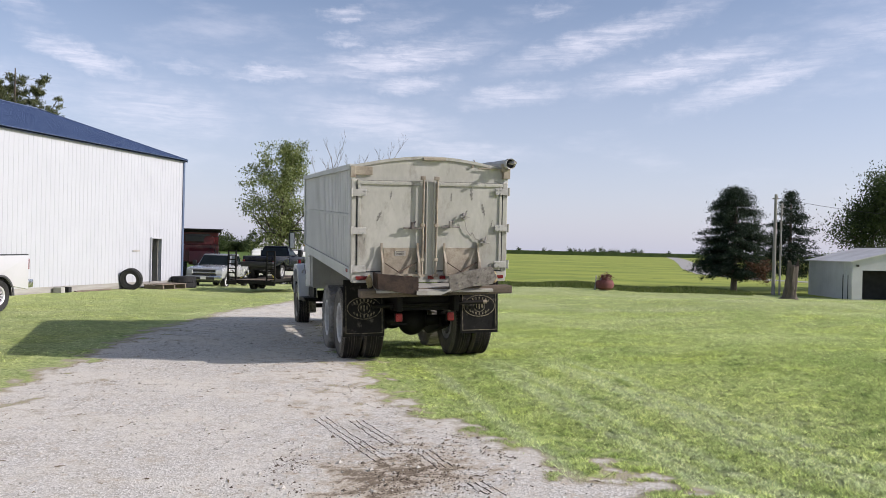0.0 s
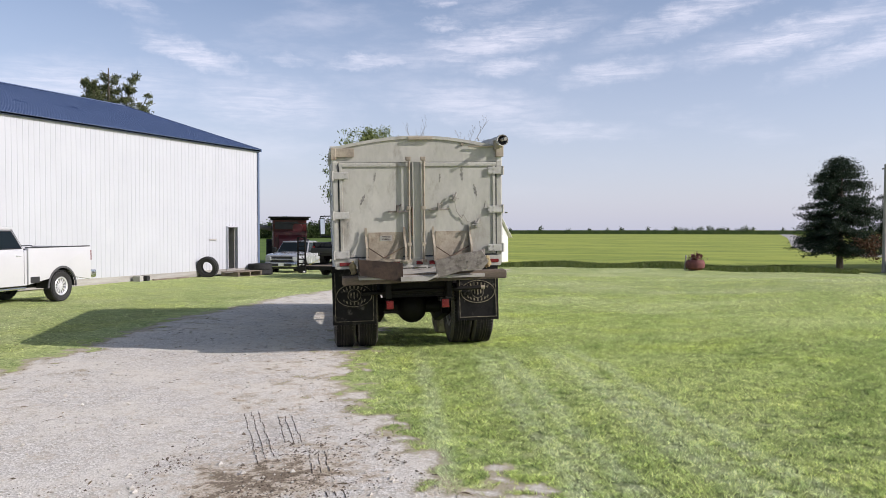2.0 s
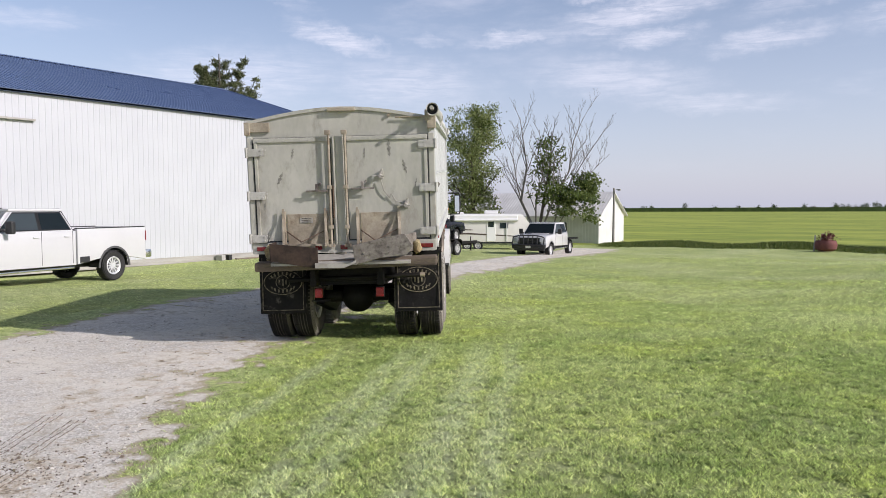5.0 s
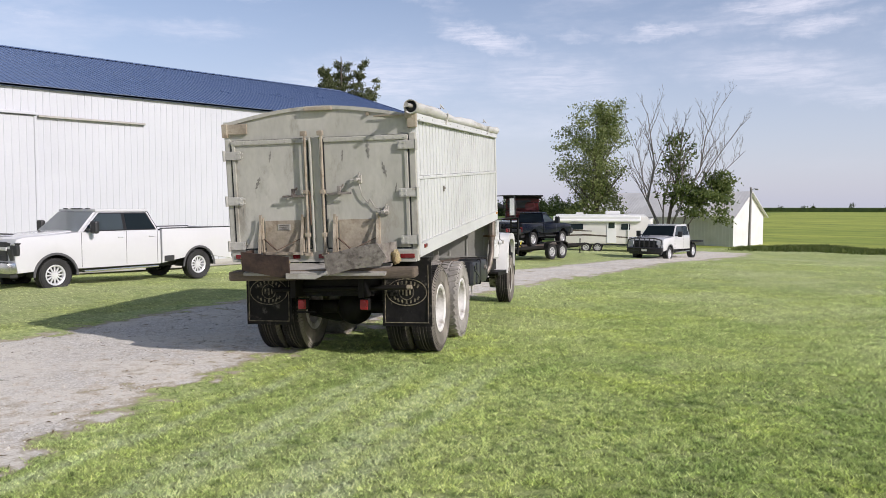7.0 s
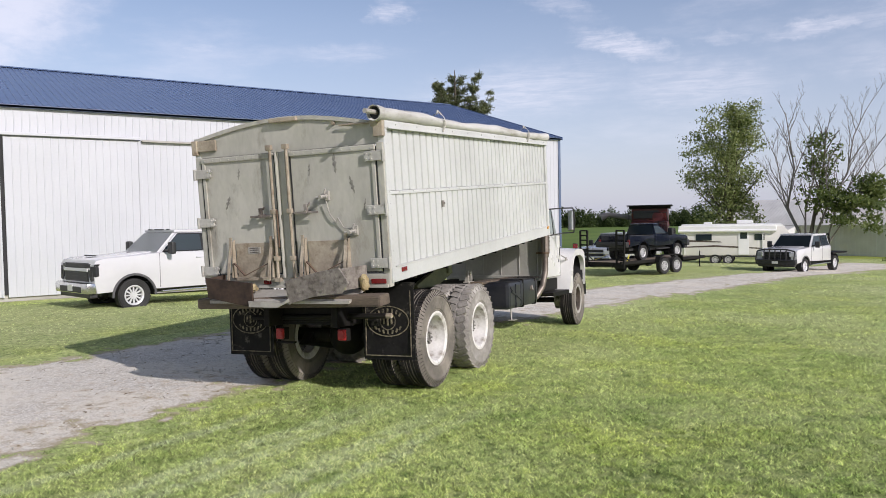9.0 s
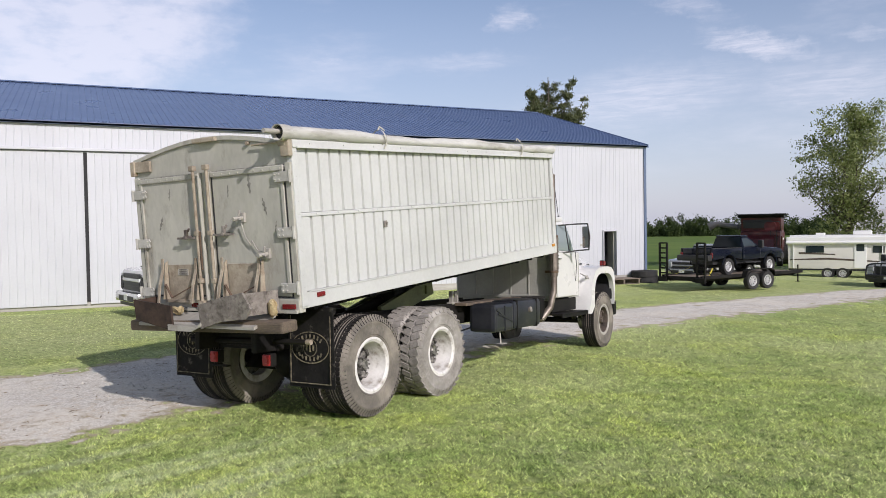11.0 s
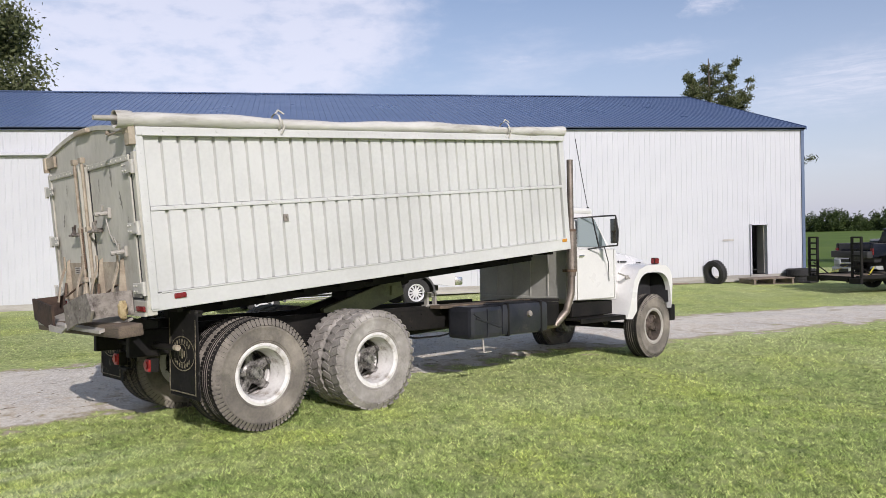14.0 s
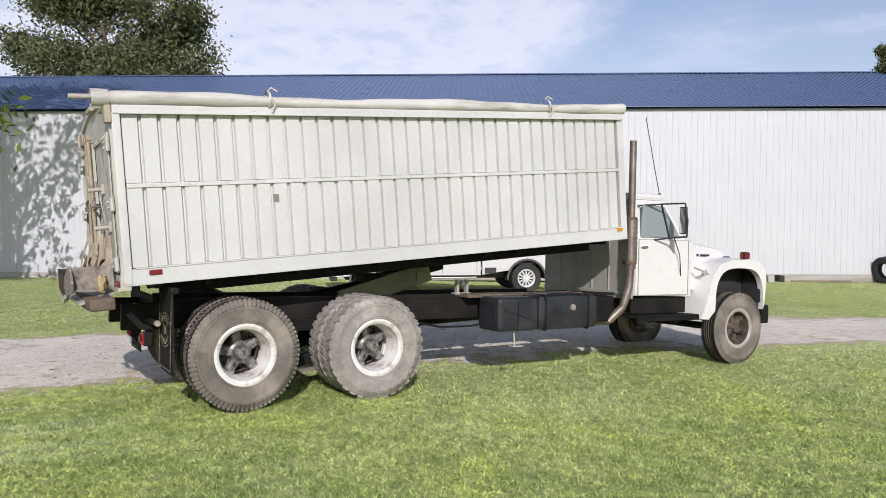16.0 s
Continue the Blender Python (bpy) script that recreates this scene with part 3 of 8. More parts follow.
def lathe(bm, prof, c=(0, 0, 0), seg=32, axis="x"):
    """A profile of (radius, along) turned about an axis through c."""
    rings = []
    for r, t in prof:
        ring = []
        for k in range(seg):
            a = 2 * math.pi * k / seg
            u, v = r * math.cos(a), r * math.sin(a)
            p = {"x": (t, u, v), "y": (u, t, v), "z": (u, v, t)}[axis]
            ring.append(bm.verts.new(Vector(c) + Vector(p)))
        rings.append(ring)
    fs = []
    for p, q in zip(rings[:-1], rings[1:]):
        for k in range(seg):
            fs.append(bm.faces.new((p[k], p[(k + 1) % seg], q[(k + 1) % seg], q[k])))
    bmesh.ops.recalc_face_normals(bm, faces=fs)


def part(name, bm, mat, parent=None, label="", smooth=False, m=None, kind=""):
    """Links a bmesh as one mesh object, under a thing or a part."""
    me = bpy.data.meshes.new(name)
    bm.to_mesh(me)
    bm.free()
    me.materials.append(mat)
    if smooth:
        me.shade_smooth()
        me.set_sharp_from_angle(angle=radians(38))
    ob = new(name, me)
    if parent:
        ob.parent = parent
    if m is not None:
        ob.matrix_basis = m
    return tagged(ob, label, kind=kind)


def share(name, me, parent, m, label=""):
    """Another object on a mesh that exists already."""
    ob = new(name, me)
    ob.parent = parent
    ob.matrix_basis = m
    return tagged(ob, label)


def thing(name, label, category, m=None, group=""):
    ob = new(name)
    ob.empty_display_size = 0.2
    if m is not None:
        ob.matrix_basis = m
    return tagged(ob, label, category, group)


def solid(name, fn, mat, parent=None, label="", smooth=False, m=None):
    bm = bmesh.new()
    fn(bm)
    return part(name, bm, mat, parent, label, smooth, m)


def soup(name, verts, faces, mat, parent=None, label="", kind=""):
    me = bpy.data.meshes.new(name)
    me.from_pydata(verts, [], faces)
    me.materials.append(mat)
    ob = new(name, me)
    if parent:
        ob.parent = parent
    return tagged(ob, label, kind=kind)


def quads(name, P, mat, parent=None, label="", kind=""):
    """Many loose quads or triangles from an array (count, corners, 3)."""
    n, k = P.shape[:2]
    me = bpy.data.meshes.new(name)
    me.vertices.add(n * k)
    me.vertices.foreach_set("co", P.reshape(-1).astype(np.float32))
    me.loops.add(n * k)
    me.loops.foreach_set("vertex_index", np.arange(n * k, dtype=np.int32))
    me.polygons.add(n)
    me.polygons.foreach_set("loop_start", np.arange(0, n * k, k, dtype=np.int32))
    me.update()
    me.validate()
    me.materials.append(mat)
    ob = new(name, me)
    if parent:
        ob.parent = parent
    return tagged(ob, label, kind=kind)


# ---- ground ----


def smooth01(t):
    t = np.clip(t, 0, 1)
    return t * t * (3 - 2 * t)


def height(x, y):
    """The lie of the land: a low bank on the east, a slow fall to the north, level fields beyond."""
    x, y = np.asarray(x, float), np.asarray(y, float)
    h = np.interp(x, [-17, -9.7, -6, -2.5, 0, 1.6, 4.5], [-0.10, -0.04, -0.03, 0.02, 0.13, 0.24, 0.38])
    h = h + np.interp(y, [-2, 10, 13, 19, 30, 36, 44, 54], [0.03, 0.02, 0.0, -0.20, -0.38, -0.50, -0.85, -1.20])
    h = h - 0.33 * smooth01((-18 - x) / 5) * (1 - smooth01((y - 14) / 14))
    r = np.hypot(x + 2, y - 10)
    h = h - 0.62 * smooth01((r - 25) / 35) * smooth01((x + 8) / 14)
    far = smooth01((r - 58) / 30)
    h = h * (1 - far) - 1.40 * far
    return h + 0.010 * np.sin(x * 1.1 + 0.4 * y) * np.cos(y * 0.9) * (1 - far)


def hz(x, y):
    return float(height(x, y))


def axis_lines(lo, hi, step, far):
    mid = list(np.arange(lo, hi + 1e-6, step))
    out, d = [], step
    v = hi
    while v < far:
        d *= 1.32
        v += d
        out.append(v)
    inn, d, v = [], step, lo
    while v > -far:
        d *= 1.32
        v -= d
        inn.append(v)
    return np.array(inn[::-1] + mid + out)


def build_ground():
    xs, ys = axis_lines(-36, 24, 0.4, 4200), axis_lines(-8, 66, 0.4, 4200)
    X, Y = np.meshgrid(xs, ys, indexing="xy")
    Z = height(X, Y)
    V = np.stack([X, Y, Z], -1).reshape(-1, 3)
    nx, ny = len(xs), len(ys)
    i = np.arange(nx * ny).reshape(ny, nx)
    F = np.stack([i[:-1, :-1], i[:-1, 1:], i[1:, 1:], i[1:, :-1]], -1).reshape(-1, 4)
    me = bpy.data.meshes.new("ground")
    me.from_pydata(V.tolist(), [], F.tolist())
    me.materials.append(LAWN)
    me.materials.append(FIELD)
    me.materials.append(FIELD_DARK)
    cx = X[:-1, :-1].reshape(-1) + 0.2
    cy = Y[:-1, :-1].reshape(-1) + 0.2
    edge = 65.3 + 0.10 * cx
    field = (cy > edge) | ((cx < -40) & (cy > 44)) | (cx < -75)
    me.polygons.foreach_set("material_index", (field.astype(np.int32) * np.where((cx + 0.48 * (cy - 66) < -31) & (cy < 900), 2, 1)).astype(np.int32))
    me.shade_smooth()
    tagged(new("ground", me), "mown green lawn running into flat bean fields", "ground", kind="structure")


build_ground()

DRIVE_Y = [-14, -6, 0, 4, 6, 7, 8, 9, 10, 11, 14, 17, 21, 25, 29, 34, 40, 46, 52, 58, 72]
DRIVE_L = [-2, -3.6, -5.0, -6.0, -6.4, -6.7, -7.2, -7.7, -8.0, -8.5, -9.7, -11.0, -12.3, -13.0, -13.7, -14.6, -16.4, -18.4, -20.6, -21.8, -22.5]
DRIVE_R = [17, 10.0, 5.4, 1.9, -0.15, -1.15, -2.15, -2.95, -3.6, -4.15, -5.7, -7.3, -8.9, -9.75, -10.5, -11.9, -13.8, -15.2, -16.6, -18.0, -18.6]


def drive_edges(y):
    return np.interp(y, DRIVE_Y, DRIVE_L), np.interp(y, DRIVE_Y, DRIVE_R)


def value_noise(x, y):
    xi, yi = np.floor(x), np.floor(y)
    fx, fy = x - xi, y - yi
    fx, fy = fx * fx * (3 - 2 * fx), fy * fy * (3 - 2 * fy)

    def h(a, b):
        v = np.sin(a * 127.1 + b * 311.7) * 43758.5453
        return v - np.floor(v)
    return (h(xi, yi) * (1 - fx) + h(xi + 1, yi) * fx) * (1 - fy) + (h(xi, yi + 1) * (1 - fx) + h(xi + 1, yi + 1) * fx) * fy


def clumps(x, y, scale=1.0):
    x, y = np.asarray(x, float) * scale, np.asarray(y, float) * scale
    return (value_noise(x, y) + 0.55 * value_noise(x * 2.1 + 7, y * 2.1) + 0.3 * value_noise(x * 4.3, y * 4.3 + 3)) / 1.85


def turf_share(x, y):
    """1 on the lawn, 0 on the bare drive, broken into tufts and bare spots between."""
    x, y = np.asarray(x, float), np.asarray(y, float)
    l, r = drive_edges(y)
    d = np.minimum(x - l, r - x)
    c, small = clumps(x, y, 1.5), clumps(x + 31, y, 4.2)
    share_ = 0.42 - d / 0.55 + 0.8 * (c - 0.5) + 1.5 * (small - 0.5) + 0.8 * (clumps(x, y + 3, 11.0) - 0.5)
    tufts = 2.6 * (small - 0.64) * np.exp(-np.clip(d, 0, 9) / 0.75) * 3.0
    bare = 4.0 * np.clip(clumps(x, y + 17, 2.0) - 0.60, 0, 1) * np.exp(-((d + 0.45) / 0.4) ** 2) * (r - x < 2)
    return np.clip(np.maximum(share_ - bare * 2.2, tufts), 0, 1.2)


def build_drive():
    ys = np.concatenate([np.arange(-14, 3, 0.2), np.arange(3, 20, 0.07), np.arange(20, 58, 0.2)])
    cols = 110
    l, r = drive_edges(ys)
    f = np.linspace(0, 1, cols + 1)
    X = (l - 0.9)[:, None] + (r - l + 1.8)[:, None] * f[None, :]
    Y = np.repeat(ys[:, None], cols + 1, 1)
    D = np.minimum(X - l[:, None], r[:, None] - X)
    Z = height(X, Y) + 0.006 + 0.016 * np.clip((D + 0.3) / 0.9, 0, 1)
    dr = r[:, None] - X
    soil = 0.16 * np.exp(-((dr - 0.95) / 0.95) ** 2) + 0.45 * np.exp(-((Y - 5.75) / 0.80) ** 2 - ((X + 1.70) / 0.60) ** 2)
    grass = turf_share(X, Y)
    grass[:, :3] = 1.3
    grass[:, -3:] = 1.3
    w = cols + 1
    i = np.arange(len(ys) * w).reshape(len(ys), w)
    F = np.stack([i[:-1, :-1], i[:-1, 1:], i[1:, 1:], i[1:, :-1]], -1).reshape(-1, 4)
    me = bpy.data.meshes.new("gravel_drive")
    me.from_pydata(np.stack([X, Y, Z], -1).reshape(-1, 3).tolist(), [], F.tolist())
    me.materials.append(GRAVEL)
    for key, val in (("soil", soil), ("turf", grass)):
        at = me.attributes.new(key, "FLOAT", "POINT")
        at.data.foreach_set("value", val.reshape(-1).astype(np.float32))
    me.shade_smooth()
    tagged(new("gravel_drive", me), "pale limestone gravel drive with a muddy ragged edge", "drive", kind="structure")


build_drive()

# ---- barn ----
BX, BN, BS, EAVE, RIDGE_X, RIDGE_Z, PAD = -23.78, 34.58, -18.0, 5.93, -33.4, 8.93, -0.41


def ribbed(bm, run, z0, z1, rib=0.229, depth=0.010, flip=1):
    """Steel sheet standing along y from run[0] to run[1] with raised ribs towards +x."""
    y, pts = run[0], []
    while y < run[1] - 1e-6:
        e = min(y + rib, run[1])
        for o, d in ((0, 0), (0.010, depth), (0.034, depth), (0.044, 0)):
            if y + o < e:
                pts.append((y + o, d))
        y = e
    pts.append((run[1], 0))
    low = [bm.verts.new((d * flip, y, z0)) for y, d in pts]
    up = [bm.verts.new((d * flip, y, z1)) for y, d in pts]
    for i in range(len(pts) - 1):
        bm.faces.new((low[i], low[i + 1], up[i + 1], up[i]) if flip > 0 else (low[i + 1], low[i], up[i], up[i + 1]))


def build_barn():
    barn = thing("machine_shed", "long white steel machine shed with blue roof", "barn", Matrix.Translation((0, 0, 0)))
    dy0, dy1, dz = 32.00, 32.80, 1.93
    base = PAD + 0.22
    bm = bmesh.new()
    for run, z0, z1 in (((BS, dy0), base, EAVE), ((dy1, BN), base, EAVE), ((dy0, dy1), dz, EAVE)):
        ribbed(bm, run, z0, z1)
        box(bm, (-0.08, (run[0] + run[1]) / 2, (z0 + z1) / 2), (0.14, run[1] - run[0], z1 - z0))
    part("wall", bm, SIDING, barn, "white ribbed steel siding", m=Matrix.Translation((BX, 0, 0)))
    # north and south gable walls, west wall
    w = RIDGE_X - BX
    for name, y in (("wall", BN - 0.07), ("wall", BS + 0.07)):
        bm = bmesh.new()
        prism(bm, [(BX - 0.15, base), (BX - 0.15, EAVE), (RIDGE_X, RIDGE_Z - 0.1), (BX + 2 * w, EAVE), (BX + 2 * w, base)], "y", y - 0.07, y + 0.07)
        part(name, bm, SIDING, barn)
    solid("wall", lambda b: box(b, (BX + 2 * w, (BN + BS) / 2, (EAVE + base) / 2), (0.15, BN - BS - 0.3, EAVE - base)), SIDING, barn)
    # skirt board
    solid("skirt_board", lambda b: (box(b, (BX - 0.03, (BS + dy0) / 2, base - 0.13), (0.07, dy0 - BS, 0.27), bevel=0.008), box(b, (BX - 0.03, (dy1 + BN) / 2, base - 0.13), (0.07, BN - dy1, 0.27), bevel=0.008)), SKIRT, barn, "weathered grey skirt board")
    # roof slopes with ribs running up to the ridge
    for sgn in (1, -1):
        bm = bmesh.new()
        ex, ez = (BX + 0.14, EAVE + 0.03) if sgn > 0 else (BX + 2 * w - 0.14, EAVE + 0.03)
        y, pts = BS - 0.05, []
        while y < BN + 0.03:
            for o, d in ((0, 0), (0.012, 0.025), (0.04, 0.025), (0.052, 0)):
                pts.append((y + o, d))
            y += 0.229
        pts.append((BN + 0.05, 0))
        lo = [bm.verts.new((ex, yy, ez + d)) for yy, d in pts]
        hi = [bm.verts.new((RIDGE_X, yy, RIDGE_Z + d)) for yy, d in pts]
        for i in range(len(pts) - 1):
            bm.faces.new((lo[i], lo[i + 1], hi[i + 1], hi[i]) if sgn > 0 else (lo[i + 1], lo[i], hi[i], hi[i + 1]))
        prism(bm, [(ex, ez - 0.02), (RIDGE_X, RIDGE_Z - 0.02), (RIDGE_X, RIDGE_Z - 0.09), (ex, ez - 0.09)], "y", BS - 0.05, BN + 0.05)
        part("roof", bm, ROOF_BLUE, barn, "blue ribbed steel roof slope")
    solid("ridge_cap", lambda b: prism(b, [(RIDGE_X - 0.28, RIDGE_Z - 0.045), (RIDGE_X, RIDGE_Z + 0.055), (RIDGE_X + 0.28, RIDGE_Z - 0.045), (RIDGE_X, RIDGE_Z + 0.02)], "y", BS - 0.06, BN + 0.06), ROOF_BLUE, barn)
    solid("fascia", lambda b: (box(b, (BX + 0.12, (BN + BS) / 2, EAVE - 0.02), (0.04, BN - BS + 0.08, 0.10), bevel=0.008), box(b, (BX + 0.05, (BN + BS) / 2, EAVE - 0.06), (0.13, BN - BS + 0.06, 0.02))), TRIM_BLUE, barn, "grey-blue fascia and soffit")
    solid("rake_trim", lambda b: prism(b, [(BX + 0.15, EAVE - 0.08), (RIDGE_X, RIDGE_Z - 0.13), (RIDGE_X, RIDGE_Z + 0.045), (BX + 0.15, EAVE + 0.07)], "y", BN + 0.052, BN + 0.09), ROOF_BLUE, barn)
    solid("corner_trim", lambda b: (box(b, (BX + 0.035, BN - 0.05, (base + EAVE) / 2), (0.03, 0.14, EAVE - base), bevel=0.006), box(b, (BX - 0.05, BN + 0.02, (base + EAVE) / 2), (0.16, 0.03, EAVE - base), bevel=0.006)), TRIM_BLUE, barn, "blue corner trim")
    # sliding doors and their track
    for y0, y1 in ((5.80, 10.18), (10.30, 14.50)):
        bm = bmesh.new()
        ribbed(bm, (y0, y1), base - 0.08, 4.94)
        box(bm, (-0.025, (y0 + y1) / 2, (base + 4.86) / 2), (0.045, y1 - y0, 5.02 - base))
        d = part("sliding_door", bm, SIDING, barn, "white ribbed sliding door leaf", m=Matrix.Translation((BX + 0.085, 0, 0)))
        for ye in (y0 + 0.03, y1 - 0.03):
            solid("door_edge", lambda b: box(b, (0.012, ye, (base + 4.86) / 2), (0.05, 0.06, 5.02 - base)), SIDING, d)
    solid("door_gap", lambda b: box(b, (BX + 0.04, 10.24, (base + 4.92) / 2), (0.02, 0.11, 4.92 - base)), DARK, barn, "dark gap between the door leaves")
    solid("door_track", lambda b: box(b, (BX + 0.11, (1.4 + 14.53) / 2, 5.02), (0.18, 13.13, 0.10), bevel=0.02), SIDING, barn, "white track cover")
    solid("door_track", lambda b: (box(b, (BX + 0.09, 16.40, 4.95), (0.12, 3.66, 0.07), bevel=0.01),), CONCRETE, barn, "bare grey door track")
    # man door: opening with a frame, an open inner leaf and a dark room behind it
    solid("door_frame", lambda b: (box(b, (BX + 0.0, dy0 + 0.02, (base + dz) / 2), (0.19, 0.045, dz - base)), box(b, (BX, dy1 - 0.02, (base + dz) / 2), (0.19, 0.045, dz - base)), box(b, (BX, (dy0 + dy1) / 2, dz - 0.02), (0.19, dy1 - dy0, 0.045))), SIDING, barn)
    solid("door_leaf", lambda b: box(b, (BX - 0.32, dy1 - 0.075, (base + dz) / 2), (0.46, 0.045, dz - base - 0.05), rot=(0, 0, 2), bevel=0.01), CAB_GREY, barn, "grey door leaf standing open inwards")
    solid("door_threshold", lambda b: box(b, (BX - 0.05, (dy0 + dy1) / 2, base - 0.13), (0.14, dy1 - dy0, 0.27), bevel=0.008), SKIRT, barn)
    solid("inner_floor", lambda b: box(b, (BX - 10, 10, base - 0.06), (19.6, 50, 0.06)), CONCRETE, barn)
    solid("sign", lambda b: box(b, (BX + 0.035, 30.99, 1.29), (0.012, 0.50, 0.08)), CONCRETE, barn, "small grey sign plate")


build_barn()

# ---- grain truck ----
BED_RAISE = 5.3


def tyre_mesh(bm, r, w, rim, seg=48, lugs=0, depth=0.016, style="lug"):
    """A tyre about the x axis, its middle at the origin: side walls with moulded rings, then ribs or cut blocks."""
    h = w / 2
    wall = [(rim, -h * 0.70), (rim + 0.02, -h * 0.86), (rim + 0.045, -h * 0.93), (rim + 0.052, -h * 0.90), (rim + 0.06, -h * 0.96), ((r + rim) / 2, -h), ((r + rim) / 2 + 0.04, -h * 1.0), ((r + rim) / 2 + 0.045, -h * 1.025), ((r + rim) / 2 + 0.06, -h * 1.02), (r - 0.07, -h * 0.96), (r - 0.025, -h * 0.84), (r - 0.008, -h * 0.70)]
    crown = []
    if style == "rib":
        for c in (-0.42, -0.14, 0.14, 0.42):
            crown += [(r, h * (c - 0.055)), (r - 0.012, h * (c - 0.035)), (r - 0.012, h * (c + 0.035)), (r, h * (c + 0.055))]
    lathe(bm, wall + crown + [(a, -b) for a, b in wall[::-1]], seg=seg)
    share_of = 0.66 if style == "rib" else 0.58
    pitch = 2 * math.pi * r / max(1, lugs)
    for k in range(lugs):
        a = 2 * math.pi * k / lugs
        for side in (-1, 1):
            off = 0 if side < 0 else math.pi / lugs
            if style == "lug":
                m = Matrix.Rotation(a + off, 4, "X") @ Matrix.Translation((side * h * 0.50, 0, r - 0.006)) @ Euler((0, 0, side * 0.35)).to_matrix().to_4x4()
                bmesh.ops.create_cube(bm, size=1, matrix=m @ Matrix.Diagonal((h * 0.86, pitch * 0.60, depth, 1)))
            else:
                m = Matrix.Rotation(a + off, 4, "X") @ Matrix.Translation((side * h * 0.62, 0, r - 0.008))
                bmesh.ops.create_cube(bm, size=1, matrix=m @ Matrix.Diagonal((h * 0.46, pitch * share_of, depth * 1.2, 1)))
            m2 = Matrix.Rotation(a + off, 4, "X") @ Matrix.Translation((side * h * 0.885, 0, r - 0.040)) @ Matrix.Rotation(side * 1.0, 4, "Y")
            bmesh.ops.create_cube(bm, size=1, matrix=m2 @ Matrix.Diagonal((0.075, pitch * share_of, depth * 0.8, 1)))


def spoke_hub(truck, name, m, rim, dual, iron):
    bm = bmesh.new()
    hx = -0.02 if dual else 0.05
    lathe(bm, [(0.0, hx + 0.045), (0.055, hx + 0.045), (0.075, hx + 0.02), (0.082, hx - 0.06), (0.115, hx - 0.08), (0.12, hx - 0.26), (0.0, hx - 0.28)], seg=20)
    for k in range(5 if dual else 6):
        a = 2 * math.pi * k / (5 if dual else 6) + 0.2
        q = Matrix.Rotation(a, 4, "X") @ Matrix.Translation((hx - (0.13 if dual else 0.06), 0, (rim - 0.02) / 2 + 0.03))
        bmesh.ops.create_cone(bm, cap_ends=True, segments=8, radius1=0.066, radius2=0.044, depth=rim - 0.09, matrix=q)
        q = Matrix.Rotation(a, 4, "X") @ Matrix.Translation((hx - (0.09 if dual else 0.03), 0, rim - 0.066))
        bmesh.ops.create_cube(bm, size=1, matrix=q @ Matrix.Diagonal((0.07, 0.065, 0.035, 1)))
    for k in range(8):
        a = 2 * math.pi * k / 8
        cyl(bm, (hx + 0.018, 0.062 * math.cos(a), 0.062 * math.sin(a)), (hx + 0.06, 0.062 * math.cos(a), 0.062 * math.sin(a)), 0.009, seg=6)
    return part(name, bm, iron, truck, "wheel with a dark cast spoke hub", True, m)


def spoke_wheel(truck, c, side, dual, r, lugs, rubber, name="wheel", style="lug"):
    """A cast spoke wheel with demountable rims. side: +1 right, -1 left. c: the outer tyre's middle."""
    rim, w = r * 0.505, 0.285
    wh = spoke_hub(truck, name, Matrix.Translation(c) @ (Matrix() if side > 0 else Matrix.Rotation(math.pi, 4, "Z")), rim, dual, HUB_IRON if dual else FRONT_HUB)
    for k, x in enumerate((0, -0.335) if dual else (0,)):
        bm = bmesh.new()
        tyre_mesh(bm, r, w, rim, seg=56, lugs=lugs, style=style)
        ty = part("tyre", bm, rubber, wh, "", True, Matrix.Translation((x, 0, 0)) @ Matrix.Rotation(0.3 * k + c[1], 4, "X"))
        # tread faces take the darker rubber, their shade painted into the colour
        if style == "rib":
            ty.data.materials.append(SHADED_TREAD)
            for f in ty.data.polygons:
                f.material_index = 1 if abs(f.normal.x) < 0.62 and math.hypot(f.center.y, f.center.z) > r - 0.05 else 0
        bm = bmesh.new()
        lathe(bm, [(rim + 0.035, w * 0.40), (rim + 0.036, w * 0.44), (rim + 0.004, w * 0.46), (rim - 0.022, w * 0.40), (rim - 0.030, w * 0.20), (rim - 0.055, -w * 0.1), (rim - 0.055, -w * 0.42), (rim + 0.02, -w * 0.46)], seg=40)
        rm = part("rim", bm, RIM_WHITE if dual else FRONT_HUB, wh, "dusty white demountable rim" if dual else "dirty brown rim", True, Matrix.Translation((x, 0, 0)))
        if not dual:
            rm.data.materials.append(PALE_STEEL)
            for f in rm.data.polygons:
                f.material_index = 1 if math.hypot(f.center.y, f.center.z) > rim - 0.012 and f.center.x > 0 else 0
    bm = bmesh.new()
    lathe(bm, [(0.10, -0.33), (rim - 0.065, -0.33), (rim - 0.065, -0.20), (rim - 0.085, -0.19)], seg=28)
    part("brake_drum", bm, HUB_IRON, wh, "", True)
    return wh


def bar(bm, pts, w, t):
    """A flat bar through points, square in section."""
    for a, b in zip(pts[:-1], pts[1:]):
        a, b = Vector(a), Vector(b)
        d = b - a
        m = Matrix.Translation((a + b) / 2) @ d.to_track_quat("Z", "Y").to_matrix().to_4x4() @ Matrix.Diagonal((w, t, d.length, 1))
        bmesh.ops.create_cube(bm, size=1, matrix=m)


